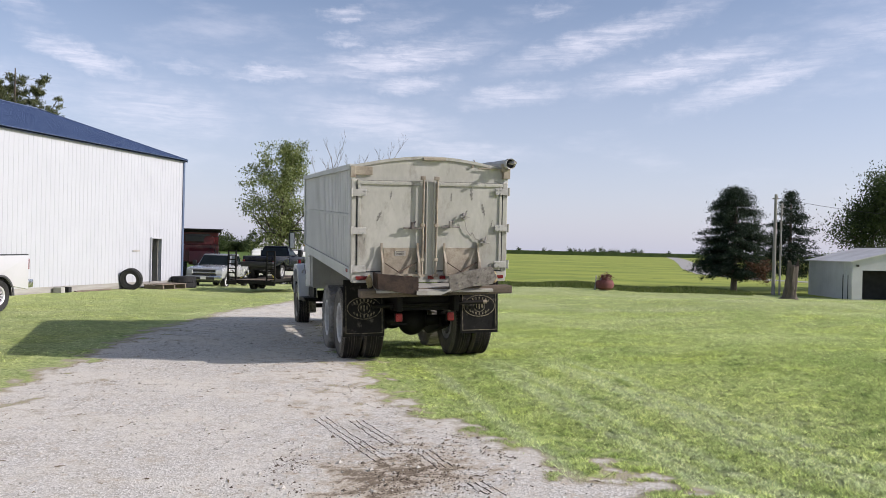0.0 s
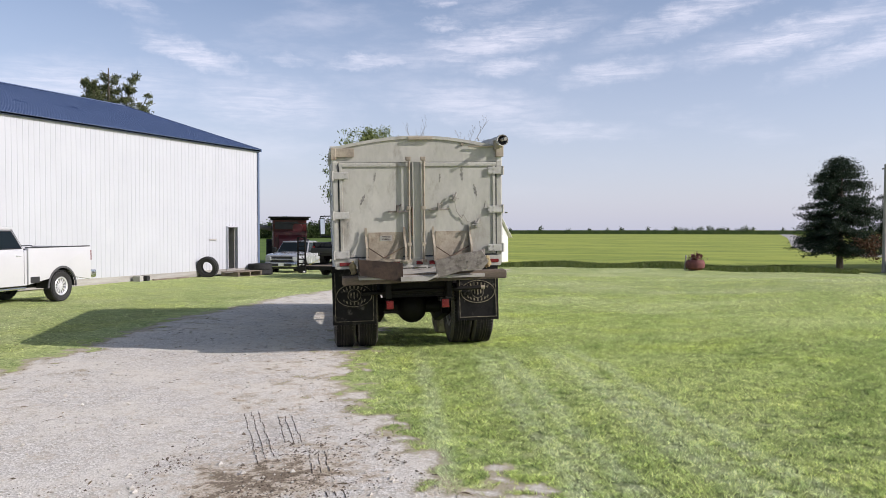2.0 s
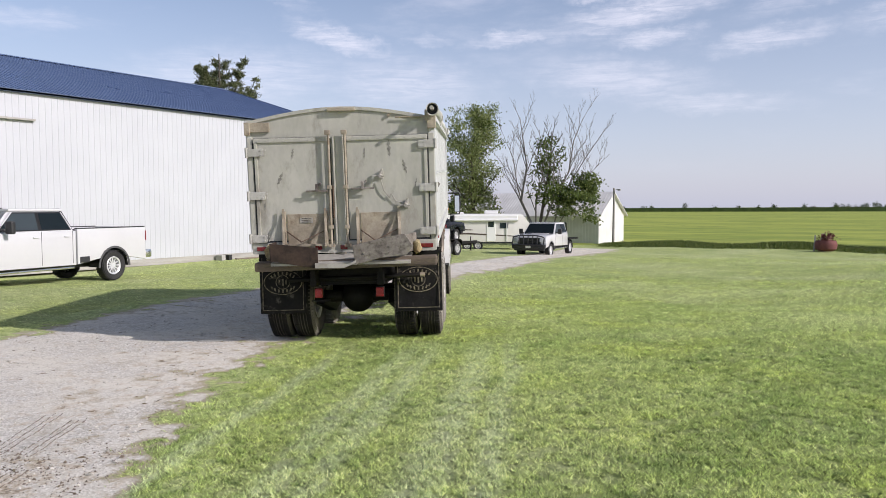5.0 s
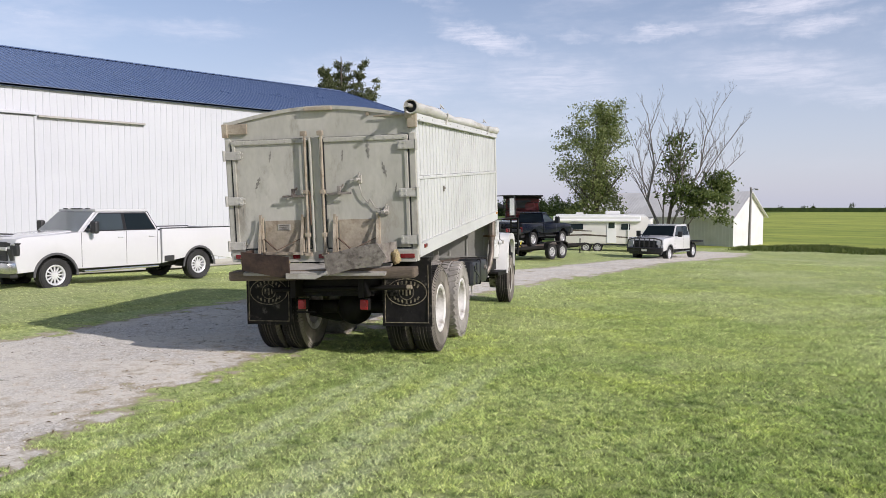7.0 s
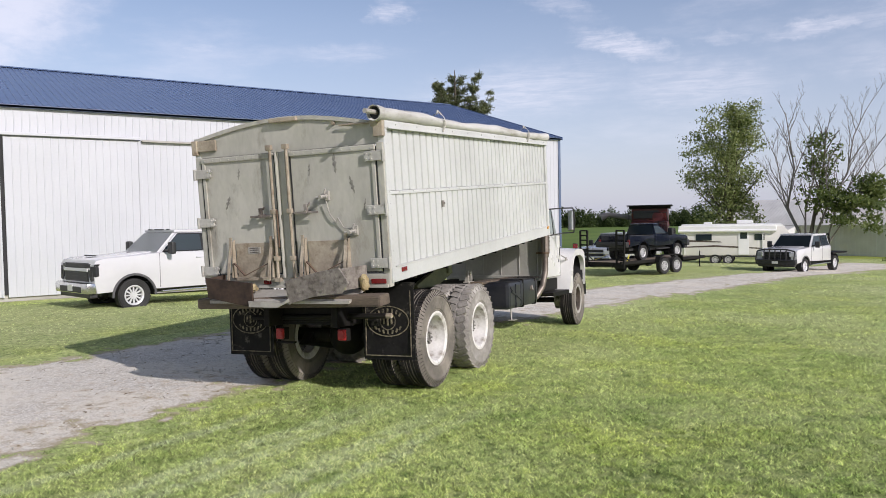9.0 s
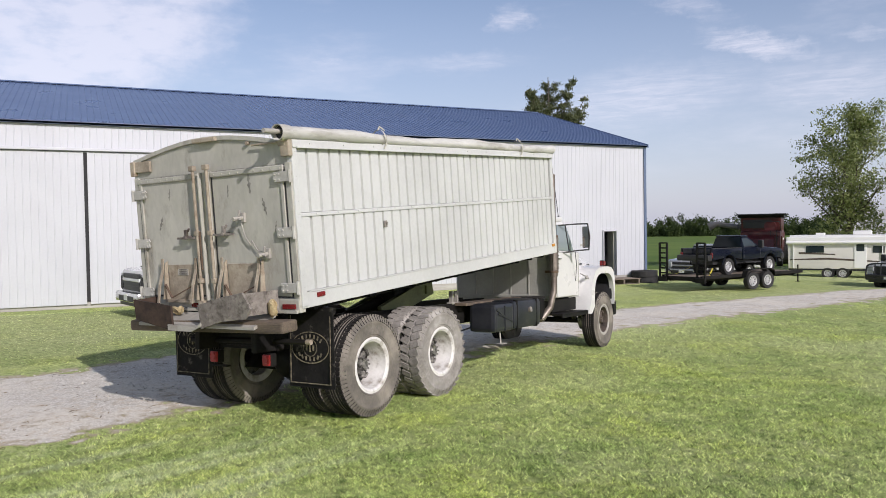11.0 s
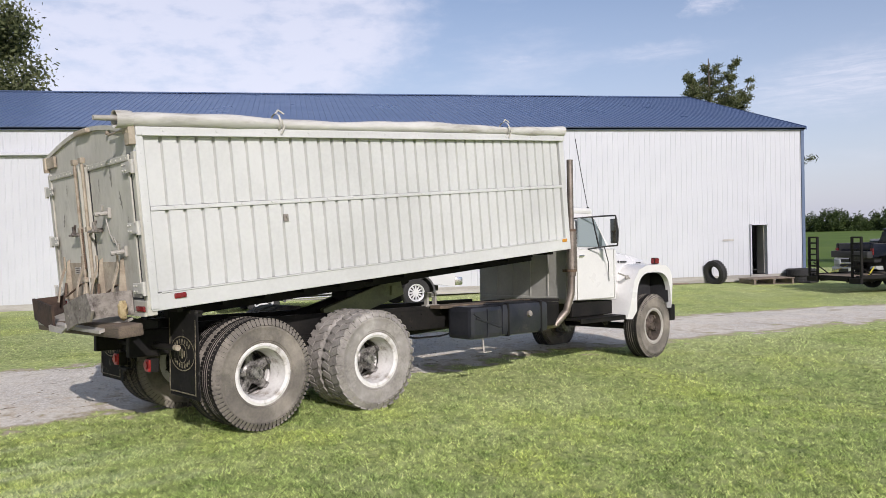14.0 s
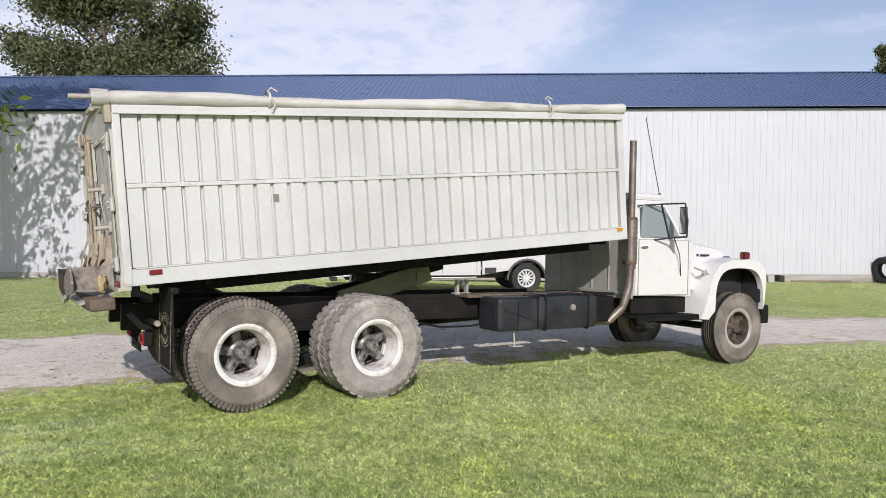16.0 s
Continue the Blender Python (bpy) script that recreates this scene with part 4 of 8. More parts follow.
def bed_side(bm, x, y0, y1, z0, z1, out, pitch=0.172, deep=0.038):
    """Upright corrugated sheet along y, standing out towards out."""
    y, pts = y0, []
    while y < y1 - 0.02:
        for o, d in ((0.0, 0), (0.010, deep), (0.143, deep), (0.153, 0)):
            if y + o <= y1:
                pts.append((y + o, d))
        y += pitch
    pts.append((y1, 0))
    lo = [bm.verts.new((x + d * out, yy, z0)) for yy, d in pts]
    hi = [bm.verts.new((x + d * out, yy, z1)) for yy, d in pts]
    for i in range(len(pts) - 1):
        bm.faces.new((lo[i], lo[i + 1], hi[i + 1], hi[i]) if out > 0 else (lo[i + 1], lo[i], hi[i], hi[i + 1]))


def build_bed(truck):
    """The tipping grain box: its own axes at the rear lower edge, y forward, z up."""
    M = Matrix.Translation((0, -1.12, 1.235)) @ Matrix.Rotation(radians(BED_RAISE), 4, "X")
    W, Ln, Hh = 1.165, 6.20, 1.60
    bed = solid("grain_box", lambda b: box(b, (0, Ln / 2, 0.05), (2 * W - 0.1, Ln - 0.05, 0.05)), FRAME_BLACK, truck, "cream steel grain box tipped up a little", m=M)

    def P(name, fn, mat, label="", smooth=False):
        return solid(name, fn, mat, bed, label, smooth)
    for s in (1, -1):
        bm = bmesh.new()
        bed_side(bm, s * (W - 0.045), 0.070, Ln - 0.12, 0.16, 0.885, s)
        part("side_panel", bm, BED_PAINT, bed, "cream corrugated lower side sheet")
        bm = bmesh.new()
        bed_side(bm, s * (W - 0.045), 0.070, Ln - 0.12, 0.93, Hh - 0.045, s)
        part("side_panel", bm, BED_PAINT, bed, "cream corrugated upper side sheet")
        P("side_liner", lambda b: box(b, (s * (W - 0.075), Ln / 2, 0.85), (0.03, Ln - 0.06, 1.46)), BED_PAINT)
        P("mid_rail", lambda b: (box(b, (s * (W - 0.025), Ln / 2, 0.906), (0.062, Ln - 0.16, 0.040), bevel=0.008), [box(b, (s * (W + 0.010), 0.3 + 0.34 * k, 0.912), (0.012, 0.014, 0.014)) for k in range(17)]), BED_PAINT)
        P("top_rail", lambda b: (box(b, (s * (W - 0.015), Ln / 2, Hh - 0.005), (0.10, Ln, 0.080), bevel=0.012), box(b, (s * (W + 0.032), Ln / 2, Hh - 0.040), (0.036, Ln - 0.1, 0.014)), [box(b, (s * (W + 0.036), 0.25 + 0.52 * k, Hh - 0.002), (0.012, 0.016, 0.016)) for k in range(12)]), BED_PAINT)
        P("sill", lambda b: (box(b, (s * (W - 0.03), Ln / 2, 0.070), (0.085, Ln, 0.155), bevel=0.01), box(b, (s * (W + 0.004), Ln / 2, 0.152), (0.035, Ln - 0.2, 0.012))), BED_PAINT)
        P("corner_post", lambda b: (box(b, (s * (W - 0.015), 0.030, 0.79), (0.075, 0.075, 1.56), bevel=0.010),), BED_PAINT)
        P("front_post", lambda b: box(b, (s * (W - 0.02), Ln - 0.05, 0.8), (0.07, 0.10, 1.58), bevel=0.012), BED_PAINT)
        for k in range(12):
            P("rivet", lambda b: cyl(b, (s * (W + 0.021), 0.035, 0.2 + 0.12 * k), (s * (W + 0.027), 0.035, 0.2 + 0.12 * k), 0.007, seg=6), BED_PAINT)
        P("side_marker", lambda b: box(b, (s * (W + 0.018), 0.27, 0.105), (0.022, 0.115, 0.048), bevel=0.012), RED_LENS, "red side marker lamp")
        P("side_marker", lambda b: box(b, (s * (W + 0.018), Ln - 0.14, 0.13), (0.022, 0.10, 0.045), bevel=0.012), AMBER, "amber side marker lamp")
    P("latch_plate", lambda b: (box(b, (W - 0.004, 1.47, 0.74), (0.012, 0.055, 0.075)), box(b, (W + 0.008, 1.48, 0.745), (0.016, 0.02, 0.03))), DENTED, "small dark catch on the side sheet")
    P("long_sill", lambda b: (box(b, (0.43, Ln / 2 + 0.2, -0.07), (0.08, Ln - 0.5, 0.19)), box(b, (-0.43, Ln / 2 + 0.2, -0.07), (0.08, Ln - 0.5, 0.19))), FRAME_BLACK, "black lengthwise sill beams")
    for k in range(13):
        P("cross_member", lambda b: box(b, (0, 0.3 + 0.465 * k, -0.005), (2 * W - 0.18, 0.06, 0.10)), FRAME_BLACK)
    # front bulkhead and its crown
    crown = [(-W, Hh - 0.03)] + [(-W + 2 * W * k / 12, Hh + 0.005 + 0.155 * math.sin(math.pi * k / 12)) for k in range(13)] + [(W, Hh - 0.03)]
    P("front_bulkhead", lambda b: prism(b, [(-W + 0.03, 0.06), *[(x * 0.97, z) for x, z in crown], (W - 0.03, 0.06)], "y", Ln - 0.06, Ln - 0.01), BED_PAINT)
    # rear header with a shallow crown
    P("rear_header", lambda b: prism(b, [(-W + 0.005, 1.405), *crown, (W - 0.005, 1.405)], "y", -0.005, 0.05, bevel=0.008), BED_REAR, "crowned grey rear header plate")
    P("header_lip", lambda b: (prism(b, [(x, z + 0.012) for x, z in crown[1:-1]] + [(x, z - 0.030) for x, z in crown[-2:0:-1]], "y", -0.03, 0.07),), BED_REAR)
    P("header_tab", lambda b: (box(b, (0.03, -0.045, Hh + 0.135), (0.34, 0.05, 0.045), bevel=0.01),), BED_TRIM, "tan tab on the header")
    P("corner_bracket", lambda b: (box(b, (-W + 0.14, -0.03, Hh - 0.06), (0.30, 0.03, 0.12), bevel=0.008), box(b, (-W + 0.01, -0.035, Hh - 0.075), (0.07, 0.05, 0.16), bevel=0.008)), BED_TRIM, "tan corner bracket")
    P("corner_bracket", lambda b: box(b, (W - 0.02, -0.035, Hh - 0.03), (0.11, 0.06, 0.19), bevel=0.01), BED_TRIM, "tan corner bracket")
    P("header_bolt", lambda b: cyl(b, (0.62, -0.0, Hh + 0.05), (0.62, -0.04, Hh + 0.05), 0.02, seg=8), BED_TRIM)
    # frame round the doors
    for s in (1, -1):
        P("door_jamb", lambda b: box(b, (s * (W - 0.03), 0.0, 0.72), (0.075, 0.06, 1.40), bevel=0.01), BED_REAR)
    P("rear_sill", lambda b: (box(b, (0, 0.01, 0.025), (2 * W, 0.09, 0.14), bevel=0.01), box(b, (0, -0.035, -0.03), (2 * W - 0.04, 0.05, 0.03))), BED_REAR, "worn grey rear sill")
    for s in (1, -1):
        x0, x1 = (0.075, W - 0.075) if s > 0 else (-W + 0.075, -0.13)
        cx, wd = (x0 + x1) / 2, x1 - x0
        door = P("rear_door", lambda b: (box(b, (cx, -0.01, 0.75), (wd, 0.035, 1.28), bevel=0.008),), BED_REAR, "weathered grey steel rear door")
        solid("door_edge", lambda b: (box(b, (cx, -0.036, 1.375), (wd, 0.03, 0.055), bevel=0.01), box(b, (x1 - 0.028 if s > 0 else x0 + 0.028, -0.034, 0.75), (0.04, 0.022, 1.26), bevel=0.006), [box(b, (x0 + 0.06 + k * (wd - 0.1) / 8, -0.052, 1.372), (0.014, 0.01, 0.014)) for k in range(9)]), BED_REAR, bed)
        for hz_ in (0.16, 0.70, 1.24):
            hx = (W - 0.065) if s > 0 else (-W + 0.075)
            zz = hz_ + (0.045 if s > 0 else -0.01)
            solid("hinge", lambda b: (box(b, (hx - s * 0.03, -0.058, zz), (0.20, 0.018, 0.098), bevel=0.006), cyl(b, (hx + s * 0.085, -0.055, zz - 0.062), (hx + s * 0.085, -0.055, zz + 0.062), 0.020, seg=8), [cyl(b, (hx - s * 0.10 + 0.055 * q, -0.066, zz + dz), (hx - s * 0.10 + 0.055 * q, -0.078, zz + dz), 0.009, seg=6) for q in range(2) for dz in (-0.025, 0.025)]), HINGE, bed, "pale bolted strap hinge")
        for gx, gw, gz, gh in ((x0 - 0.004, 0.012, 0.75, 1.27), (x1 + 0.004, 0.012, 0.75, 1.27), (cx, wd, 1.398, 0.014), (cx, wd, 0.112, 0.014)):
            solid("door_gap", lambda b: box(b, (gx, -0.028, gz), (gw, 0.010, gh)), DARK, bed)
    # centre channel and the two lock rods
    P("centre_channel", lambda b: (box(b, (-0.03, -0.012, 0.74), (0.19, 0.03, 1.34), bevel=0.006), box(b, (-0.080, -0.05, 0.74), (0.014, 0.06, 1.34)), box(b, (0.030, -0.05, 0.74), (0.014, 0.06, 1.34))), BED_REAR, "grey steel channel between the doors")
    for x in (-0.145, 0.060):
        P("lock_rod", lambda b: (cyl(b, (x, -0.088, 0.03), (x + 0.01, -0.088, 1.47), 0.0165, seg=8), box(b, (x, -0.085, 1.455), (0.07, 0.05, 0.055), bevel=0.008), [box(b, (x, -0.085, z), (0.062, 0.045, 0.05), bevel=0.006) for z in (0.28, 0.78)], box(b, (x, -0.085, 0.05), (0.075, 0.05, 0.04))), BED_TRIM, "tan lock rod in guides", True)
    P("chain", lambda b: [bmesh.ops.create_uvsphere(b, u_segments=6, v_segments=4, radius=0.013, matrix=Matrix.Translation((-0.10, -0.09, 0.78 - 0.022 * k)) @ Matrix.Diagonal((0.8, 0.8, 1.3, 1))) for k in range(18)], RUST)
    for x, z, ln in ((-0.30, 0.735, 0.27), (0.27, 0.755, 0.29)):
        P("latch_handle", lambda b: (box(b, (x, -0.105, z), (ln, 0.02, 0.024), bevel=0.005), cyl(b, (x + 0.0, -0.03, z + 0.005), (x, -0.13, z + 0.005), 0.020, seg=8), box(b, (x, -0.10, z + 0.05), (0.04, 0.03, 0.08), bevel=0.008), cyl(b, (x + 0.03, -0.10, z + 0.07), (x + 0.05, -0.10, z + 0.10), 0.012, seg=6)), DENTED, "scuffed steel latch handle")
    for x, z in ((0.50, 0.915), (0.81, 0.545)):
        P("chute_latch", lambda b: (box(b, (x, -0.04, z), (0.055, 0.03, 0.10), bevel=0.008), cyl(b, (x, -0.02, z), (x - 0.01, -0.17, z - 0.01), 0.021, seg=8), cyl(b, (x - 0.08, -0.13, z - 0.012), (x + 0.05, -0.13, z - 0.012), 0.011, seg=6), cyl(b, (x, -0.10, z + 0.02), (x + 0.02, -0.10, z + 0.075), 0.013, seg=6)), PALE_STEEL, "pale worn chute latch")
    P("wire", lambda b: tube(b, [(0.50, -0.07, 0.86), (0.53, -0.06, 0.72), (0.60, -0.055, 0.63), (0.62, -0.06, 0.68), (0.68, -0.055, 0.58), (0.80, -0.07, 0.56)], 0.006, 6), PALE_STEEL, "loose wire hanging from the latches", True)
    # scrapes and soot smears on the door sheets
    for x, z, ln, tilt, wd in ((-0.77, 0.90, 0.17, 22, 0.030), (-0.60, 1.20, 0.13, 8, 0.020), (0.61, 1.25, 0.22, -4, 0.032), (0.80, 1.01, 0.18, -16, 0.030), (-0.98, 0.55, 0.10, 5, 0.014), (0.30, 1.18, 0.14, 3, 0.014), (0.93, 0.80, 0.12, 10, 0.012)):
        def smear(b):
            n = 9
            q = [(math.sin(math.pi * k / n) ** 0.6 * wd * (0.55 + 0.45 * math.sin(k * 2.3 + x * 9)), ln * (k / n - 0.5)) for k in range(n + 1)]
            m = Matrix.Translation((x, -0.0305, z)) @ Matrix.Rotation(radians(tilt), 4, "Y")
            lo = [b.verts.new(m @ Vector((-w_ - 0.001, 0, l_))) for w_, l_ in q]
            hi = [b.verts.new(m @ Vector((w_ * 0.8 + 0.001, 0, l_ + 0.01))) for w_, l_ in q]
            for k in range(n):
                b.faces.new((lo[k], hi[k], hi[k + 1], lo[k + 1]))
        P("scrape", smear, SMEAR, "dark scrape mark")
    # grain chutes
    for x0, x1 in ((-0.73, -0.20), (0.20, 0.72)):
        ch = P("grain_chute", lambda b: (box(b, ((x0 + x1) / 2, -0.035, 0.25), (x1 - x0 - 0.06, 0.015, 0.40)), box(b, ((x0 + x1) / 2, -0.06, 0.06), (x1 - x0, 0.05, 0.03))), BED_TRIM, "tan plate of a grain chute")
        for x in (x0, x1):
            solid("chute_cheek", lambda b: (prism(b, [(-0.03, 0.06), (-0.115, 0.08), (-0.06, 0.47), (-0.03, 0.49)], "x", x - 0.007, x + 0.007),), BED_TRIM, bed)
            solid("chute_bar", lambda b: bar(b, [(x, -0.185, 0.05), (x, -0.15, 0.24), (x - 0.012, -0.085, 0.40), (x - 0.012, -0.08, 0.52)], 0.030, 0.014), BED_TRIM, bed)
        solid("chute_gate", lambda b: bar(b, [(x0 + 0.03, -0.10, 0.24), ((x0 + x1) / 2 - 0.04, -0.18, 0.11), (x1 - 0.03, -0.10, 0.24)], 0.022, 0.010), RUST, bed)
    P("chute_plate", lambda b: box(b, (-0.46, -0.046, 0.37), (0.16, 0.006, 0.07)), PALE_STEEL, "small maker's plate")
    for k in range(3):
        P("plate_mark", lambda b: box(b, (-0.46, -0.0505, 0.395 - 0.022 * k), (0.12, 0.003, 0.010)), DENTED)
    # bent spill plates over the rear apron
    P("spill_plate", lambda b: (prism(b, [(-0.86, 0.115), (-0.27, 0.055), (-0.27, -0.20), (-0.84, -0.10)], "y", -0.40, -0.375, top=[(-0.86, 0.115), (-0.27, 0.055), (-0.27, -0.20), (-0.84, -0.10)]), prism(b, [(-0.86, -0.385), (-0.86, -0.08), (-0.845, -0.08), (-0.845, -0.385)], "z", -0.10, 0.11)), DARK_PLATE, "dark bent steel spill plate")
    P("spill_plate", lambda b: (prism(b, [(0.16, 0.075), (0.55, 0.165), (0.80, 0.205), (0.90, 0.05), (0.82, -0.05), (0.48, -0.085), (0.19, -0.165)], "y", -0.42, -0.395, bevel=0.006), [cyl(b, (xx, -0.425, zz), (xx, -0.432, zz), 0.012, seg=8) for xx, zz in ((0.62, 0.06), (0.60, -0.02), (0.30, -0.02))]), DENTED, "scraped bent steel spill plate")
    P("spill_fold", lambda b: prism(b, [(0.80, -0.40), (0.92, -0.06), (0.905, -0.05), (0.785, -0.39)], "z", -0.03, 0.19), DENTED)
    P("apron", lambda b: (prism(b, [(-0.36, -0.135), (-0.05, -0.06), (-0.05, -0.085), (-0.36, -0.165)], "x", -0.86, 0.86),), PALE_STEEL, "pale bent apron sheet")
    P("apron_lip", lambda b: prism(b, [(-0.30, -0.13), (0.1, -0.15), (0.20, -0.10), (0.20, -0.135), (0.05, -0.195), (-0.30, -0.19)], "y", -0.43, -0.41), PALE_STEEL)
    P("rear_beam", lambda b: (box(b, (0.05, -0.20, -0.165), (2.26, 0.22, 0.115), rot=(0, -1.0, 0), bevel=0.025),), WOOD_BEAM, "weathered timber rear beam")
    for x, z in ((-0.93, -0.02), (0.93, 0.02), (-0.45, -0.03)):
        def scrap(b):
            bmesh.ops.create_icosphere(b, subdivisions=3, radius=0.055, matrix=Matrix.Translation((x, -0.16, z)) @ Matrix.Diagonal((0.8 if abs(x) > 0.6 else 1.8, 0.7, 1.7 if abs(x) > 0.6 else 0.7, 1)))
            for v in b.verts:
                v.co += noise.noise_vector(v.co * 16) * 0.030 + noise.noise_vector(v.co * 40) * 0.016
        P("foam_scrap", scrap, FOAM, "crumbling yellow foam scrap", True)
    for x in (-1.02, -0.32, 0.0, 0.18, 1.04):
        P("tail_marker", lambda b: box(b, (x, -0.045, 0.02), (0.17 if abs(x) > 0.5 else 0.09, 0.02, 0.05), bevel=0.008), RED_LENS, "red marker lamp in the rear sill")
    # rolled tarp with its ties
    roll = []
    for k in range(41):
        y = -0.10 + k * (Ln + 0.10) / 40
        roll.append((y, 0.066 + 0.009 * math.sin(y * 2.3) + 0.006 * math.sin(y * 7.1 + 1), 0.016 * math.sin(y * 1.4), 0.010 * math.sin(y * 2.0 + 0.6)))

    def tarp(b):
        rings = []
        for y, r, dx, dz in roll:
            rings.append([b.verts.new((W - 0.005 + dx + r * math.cos(a) * (1 + 0.06 * math.sin(3 * a + y)), y, Hh + 0.090 + dz + r * 0.92 * math.sin(a))) for a in [2 * math.pi * q / 18 for q in range(18)]])
        for p, q in zip(rings[:-1], rings[1:]):
            for i in range(18):
                b.faces.new((p[i], q[i], q[(i + 1) % 18], p[(i + 1) % 18]))
        b.faces.new(rings[0]), b.faces.new(rings[-1][::-1])
        bmesh.ops.recalc_face_normals(b, faces=b.faces)
    P("rolled_tarp", tarp, TARP, "cream vinyl tarp rolled along the top edge", True)
    P("tarp_tube", lambda b: cyl(b, (W, -0.34, Hh + 0.105), (W, 0.1, Hh + 0.105), 0.024, seg=12), PALE_STEEL, "bare tube end of the tarp roll", True)
    P("tarp_mouth", lambda b: lathe(b, [(0.074, -0.02), (0.080, -0.10), (0.078, -0.165), (0.068, -0.160), (0.064, -0.115)], (W, 0, Hh + 0.098), 20, "y"), TARP, "open crumpled end of the tarp roll", True)
    # added dark disc imitates the shade inside the roll
    P("tarp_shade_disc", lambda b: lathe(b, [(0.0, -0.112), (0.066, -0.112)], (W, 0, Hh + 0.098), 20, "y"), DARK, "dark disc standing in for the shaded hollow of the roll")
    for y in (1.45, 4.95):
        P("tarp_tie", lambda b: (lathe(b, [(0.090, y - 0.012), (0.093, y), (0.090, y + 0.012)], (W, 0, Hh + 0.105), 16, "y"), tube(b, [(W + 0.08, y + 0.02, Hh + 0.12), (W + 0.07, y + 0.05, Hh + 0.05), (W + 0.05, y + 0.02, Hh - 0.02)], 0.010, 6), tube(b, [(W - 0.01, y, Hh + 0.19), (W - 0.02, y + 0.05, Hh + 0.235), (W + 0.01, y + 0.10, Hh + 0.19)], 0.009, 6)), ROPE, "rope tie round the tarp", True)
    P("crank_bracket", lambda b: (box(b, (W - 0.05, -0.03, Hh + 0.04), (0.10, 0.08, 0.13), bevel=0.015), cyl(b, (W - 0.09, -0.05, Hh + 0.02), (0.70, -0.045, Hh + 0.02), 0.011, seg=6)), BED_TRIM)
    return bed


def build_truck():
    t = thing("grain_truck", "old white tandem grain truck with a cream box", "truck", TRUCK)

    def P(name, fn, mat, label="", smooth=False, parent=None):
        return solid(name, fn, mat, parent or t, label, smooth)
    build_bed(t)
    # chassis
    for s in (1, -1):
        P("frame_rail", lambda b: (box(b, (s * 0.43, 3.1, 0.885), (0.075, 8.3, 0.265), bevel=0.012), [cyl(b, (s * 0.47, 1.9 + 0.17 * k, 0.80 + 0.16 * (k % 2)), (s * 0.482, 1.9 + 0.17 * k, 0.80 + 0.16 * (k % 2)), 0.012, seg=6) for k in range(14)]), FRAME_BLACK, "black chassis rail")
        P("walking_beam", lambda b: (prism(b, [(-0.25, 0.46), (-0.1, 0.60), (0.716, 0.40), (1.53, 0.60), (1.68, 0.46), (0.716, 0.28)], "x", s * 0.50 - 0.06, s * 0.50 + 0.06, bevel=0.02),), FRAME_BLACK)
        P("spring", lambda b: [box(b, (s * 0.50, 0.716, 0.70 + 0.022 * k), (0.075, 1.35 - 0.16 * k, 0.018)) for k in range(6)], FRAME_BLACK)
        P("front_spring", lambda b: [box(b, (s * 0.42, 7.40, 0.60 + 0.020 * k), (0.07, 1.2 - 0.14 * k, 0.016)) for k in range(5)], FRAME_BLACK)
    P("subframe", lambda b: (box(b, (0.43, 2.0, 1.035), (0.09, 5.2, 0.045)), box(b, (-0.43, 2.0, 1.035), (0.09, 5.2, 0.045))), FRAME_BLACK, "black sub-frame strips")
    P("plank", lambda b: box(b, (0.52, 3.95, 1.045), (0.26, 2.1, 0.045), rot=(0, 0, 1.2), bevel=0.010), WOOD_BEAM, "weathered tan plank lying on the rail")
    for y in (-0.75, 0.4, 1.1, 2.4, 3.6, 4.9):
        P("cross_member", lambda b: box(b, (0, y, 0.88), (0.82, 0.09, 0.18), bevel=0.01), FRAME_BLACK)
    for y in (0.0, 1.433):
        P("rear_axle", lambda b: (cyl(b, (-0.75, y, 0.555), (0.75, y, 0.555), 0.085, seg=14), bmesh.ops.create_uvsphere(b, u_segments=16, v_segments=10, radius=0.235, matrix=Matrix.Translation((0, y, 0.555)))), FRAME_BLACK, "axle with round differential case", True)
    P("front_axle", lambda b: (cyl(b, (-0.85, 7.40, 0.50), (0.85, 7.40, 0.50), 0.055, seg=10),), FRAME_BLACK, "", True)
    P("drive_shaft", lambda b: cyl(b, (0, 1.6, 0.62), (0, 5.4, 0.82), 0.05, seg=10), FRAME_BLACK, "", True)
    # hoist
    P("hoist_frame", lambda b: (bar(b, [(0.28, 1.35, 0.98), (0.28, 2.55, 1.34)], 0.07, 0.24), bar(b, [(-0.28, 1.35, 0.98), (-0.28, 2.55, 1.34)], 0.07, 0.14), box(b, (0, 2.4, 1.28), (0.7, 0.10, 0.12), bevel=0.01)), material("hoist_green", (0.20, 0.215, 0.105), (0.12, 0.13, 0.075), 0.7, stain=(0.05, 0.045, 0.04)), "dull green tipping hoist arms")
    P("hoist_ram", lambda b: (cyl(b, (0.0, 0.9, 0.95), (0.0, 2.3, 1.25), 0.085, seg=14), cyl(b, (0, 2.2, 1.23), (0, 2.9, 1.40), 0.055, seg=12)), FRAME_BLACK, "black hoist ram", True)
    P("hoist_pump", lambda b: (box(b, (0.1, 1.85, 1.12), (0.34, 0.30, 0.36), bevel=0.03),), FRAME_BLACK)
    P("rest_stand", lambda b: (box(b, (0.43, 2.88, 1.14), (0.06, 0.03, 0.20)), box(b, (0.43, 3.02, 1.14), (0.06, 0.03, 0.20)), box(b, (0.43, 2.95, 1.06), (0.09, 0.24, 0.03)), cyl(b, (0.40, 2.95, 1.20), (0.47, 2.95, 1.20), 0.03, seg=10)), PALE_STEEL, "pale bed rest bracket")
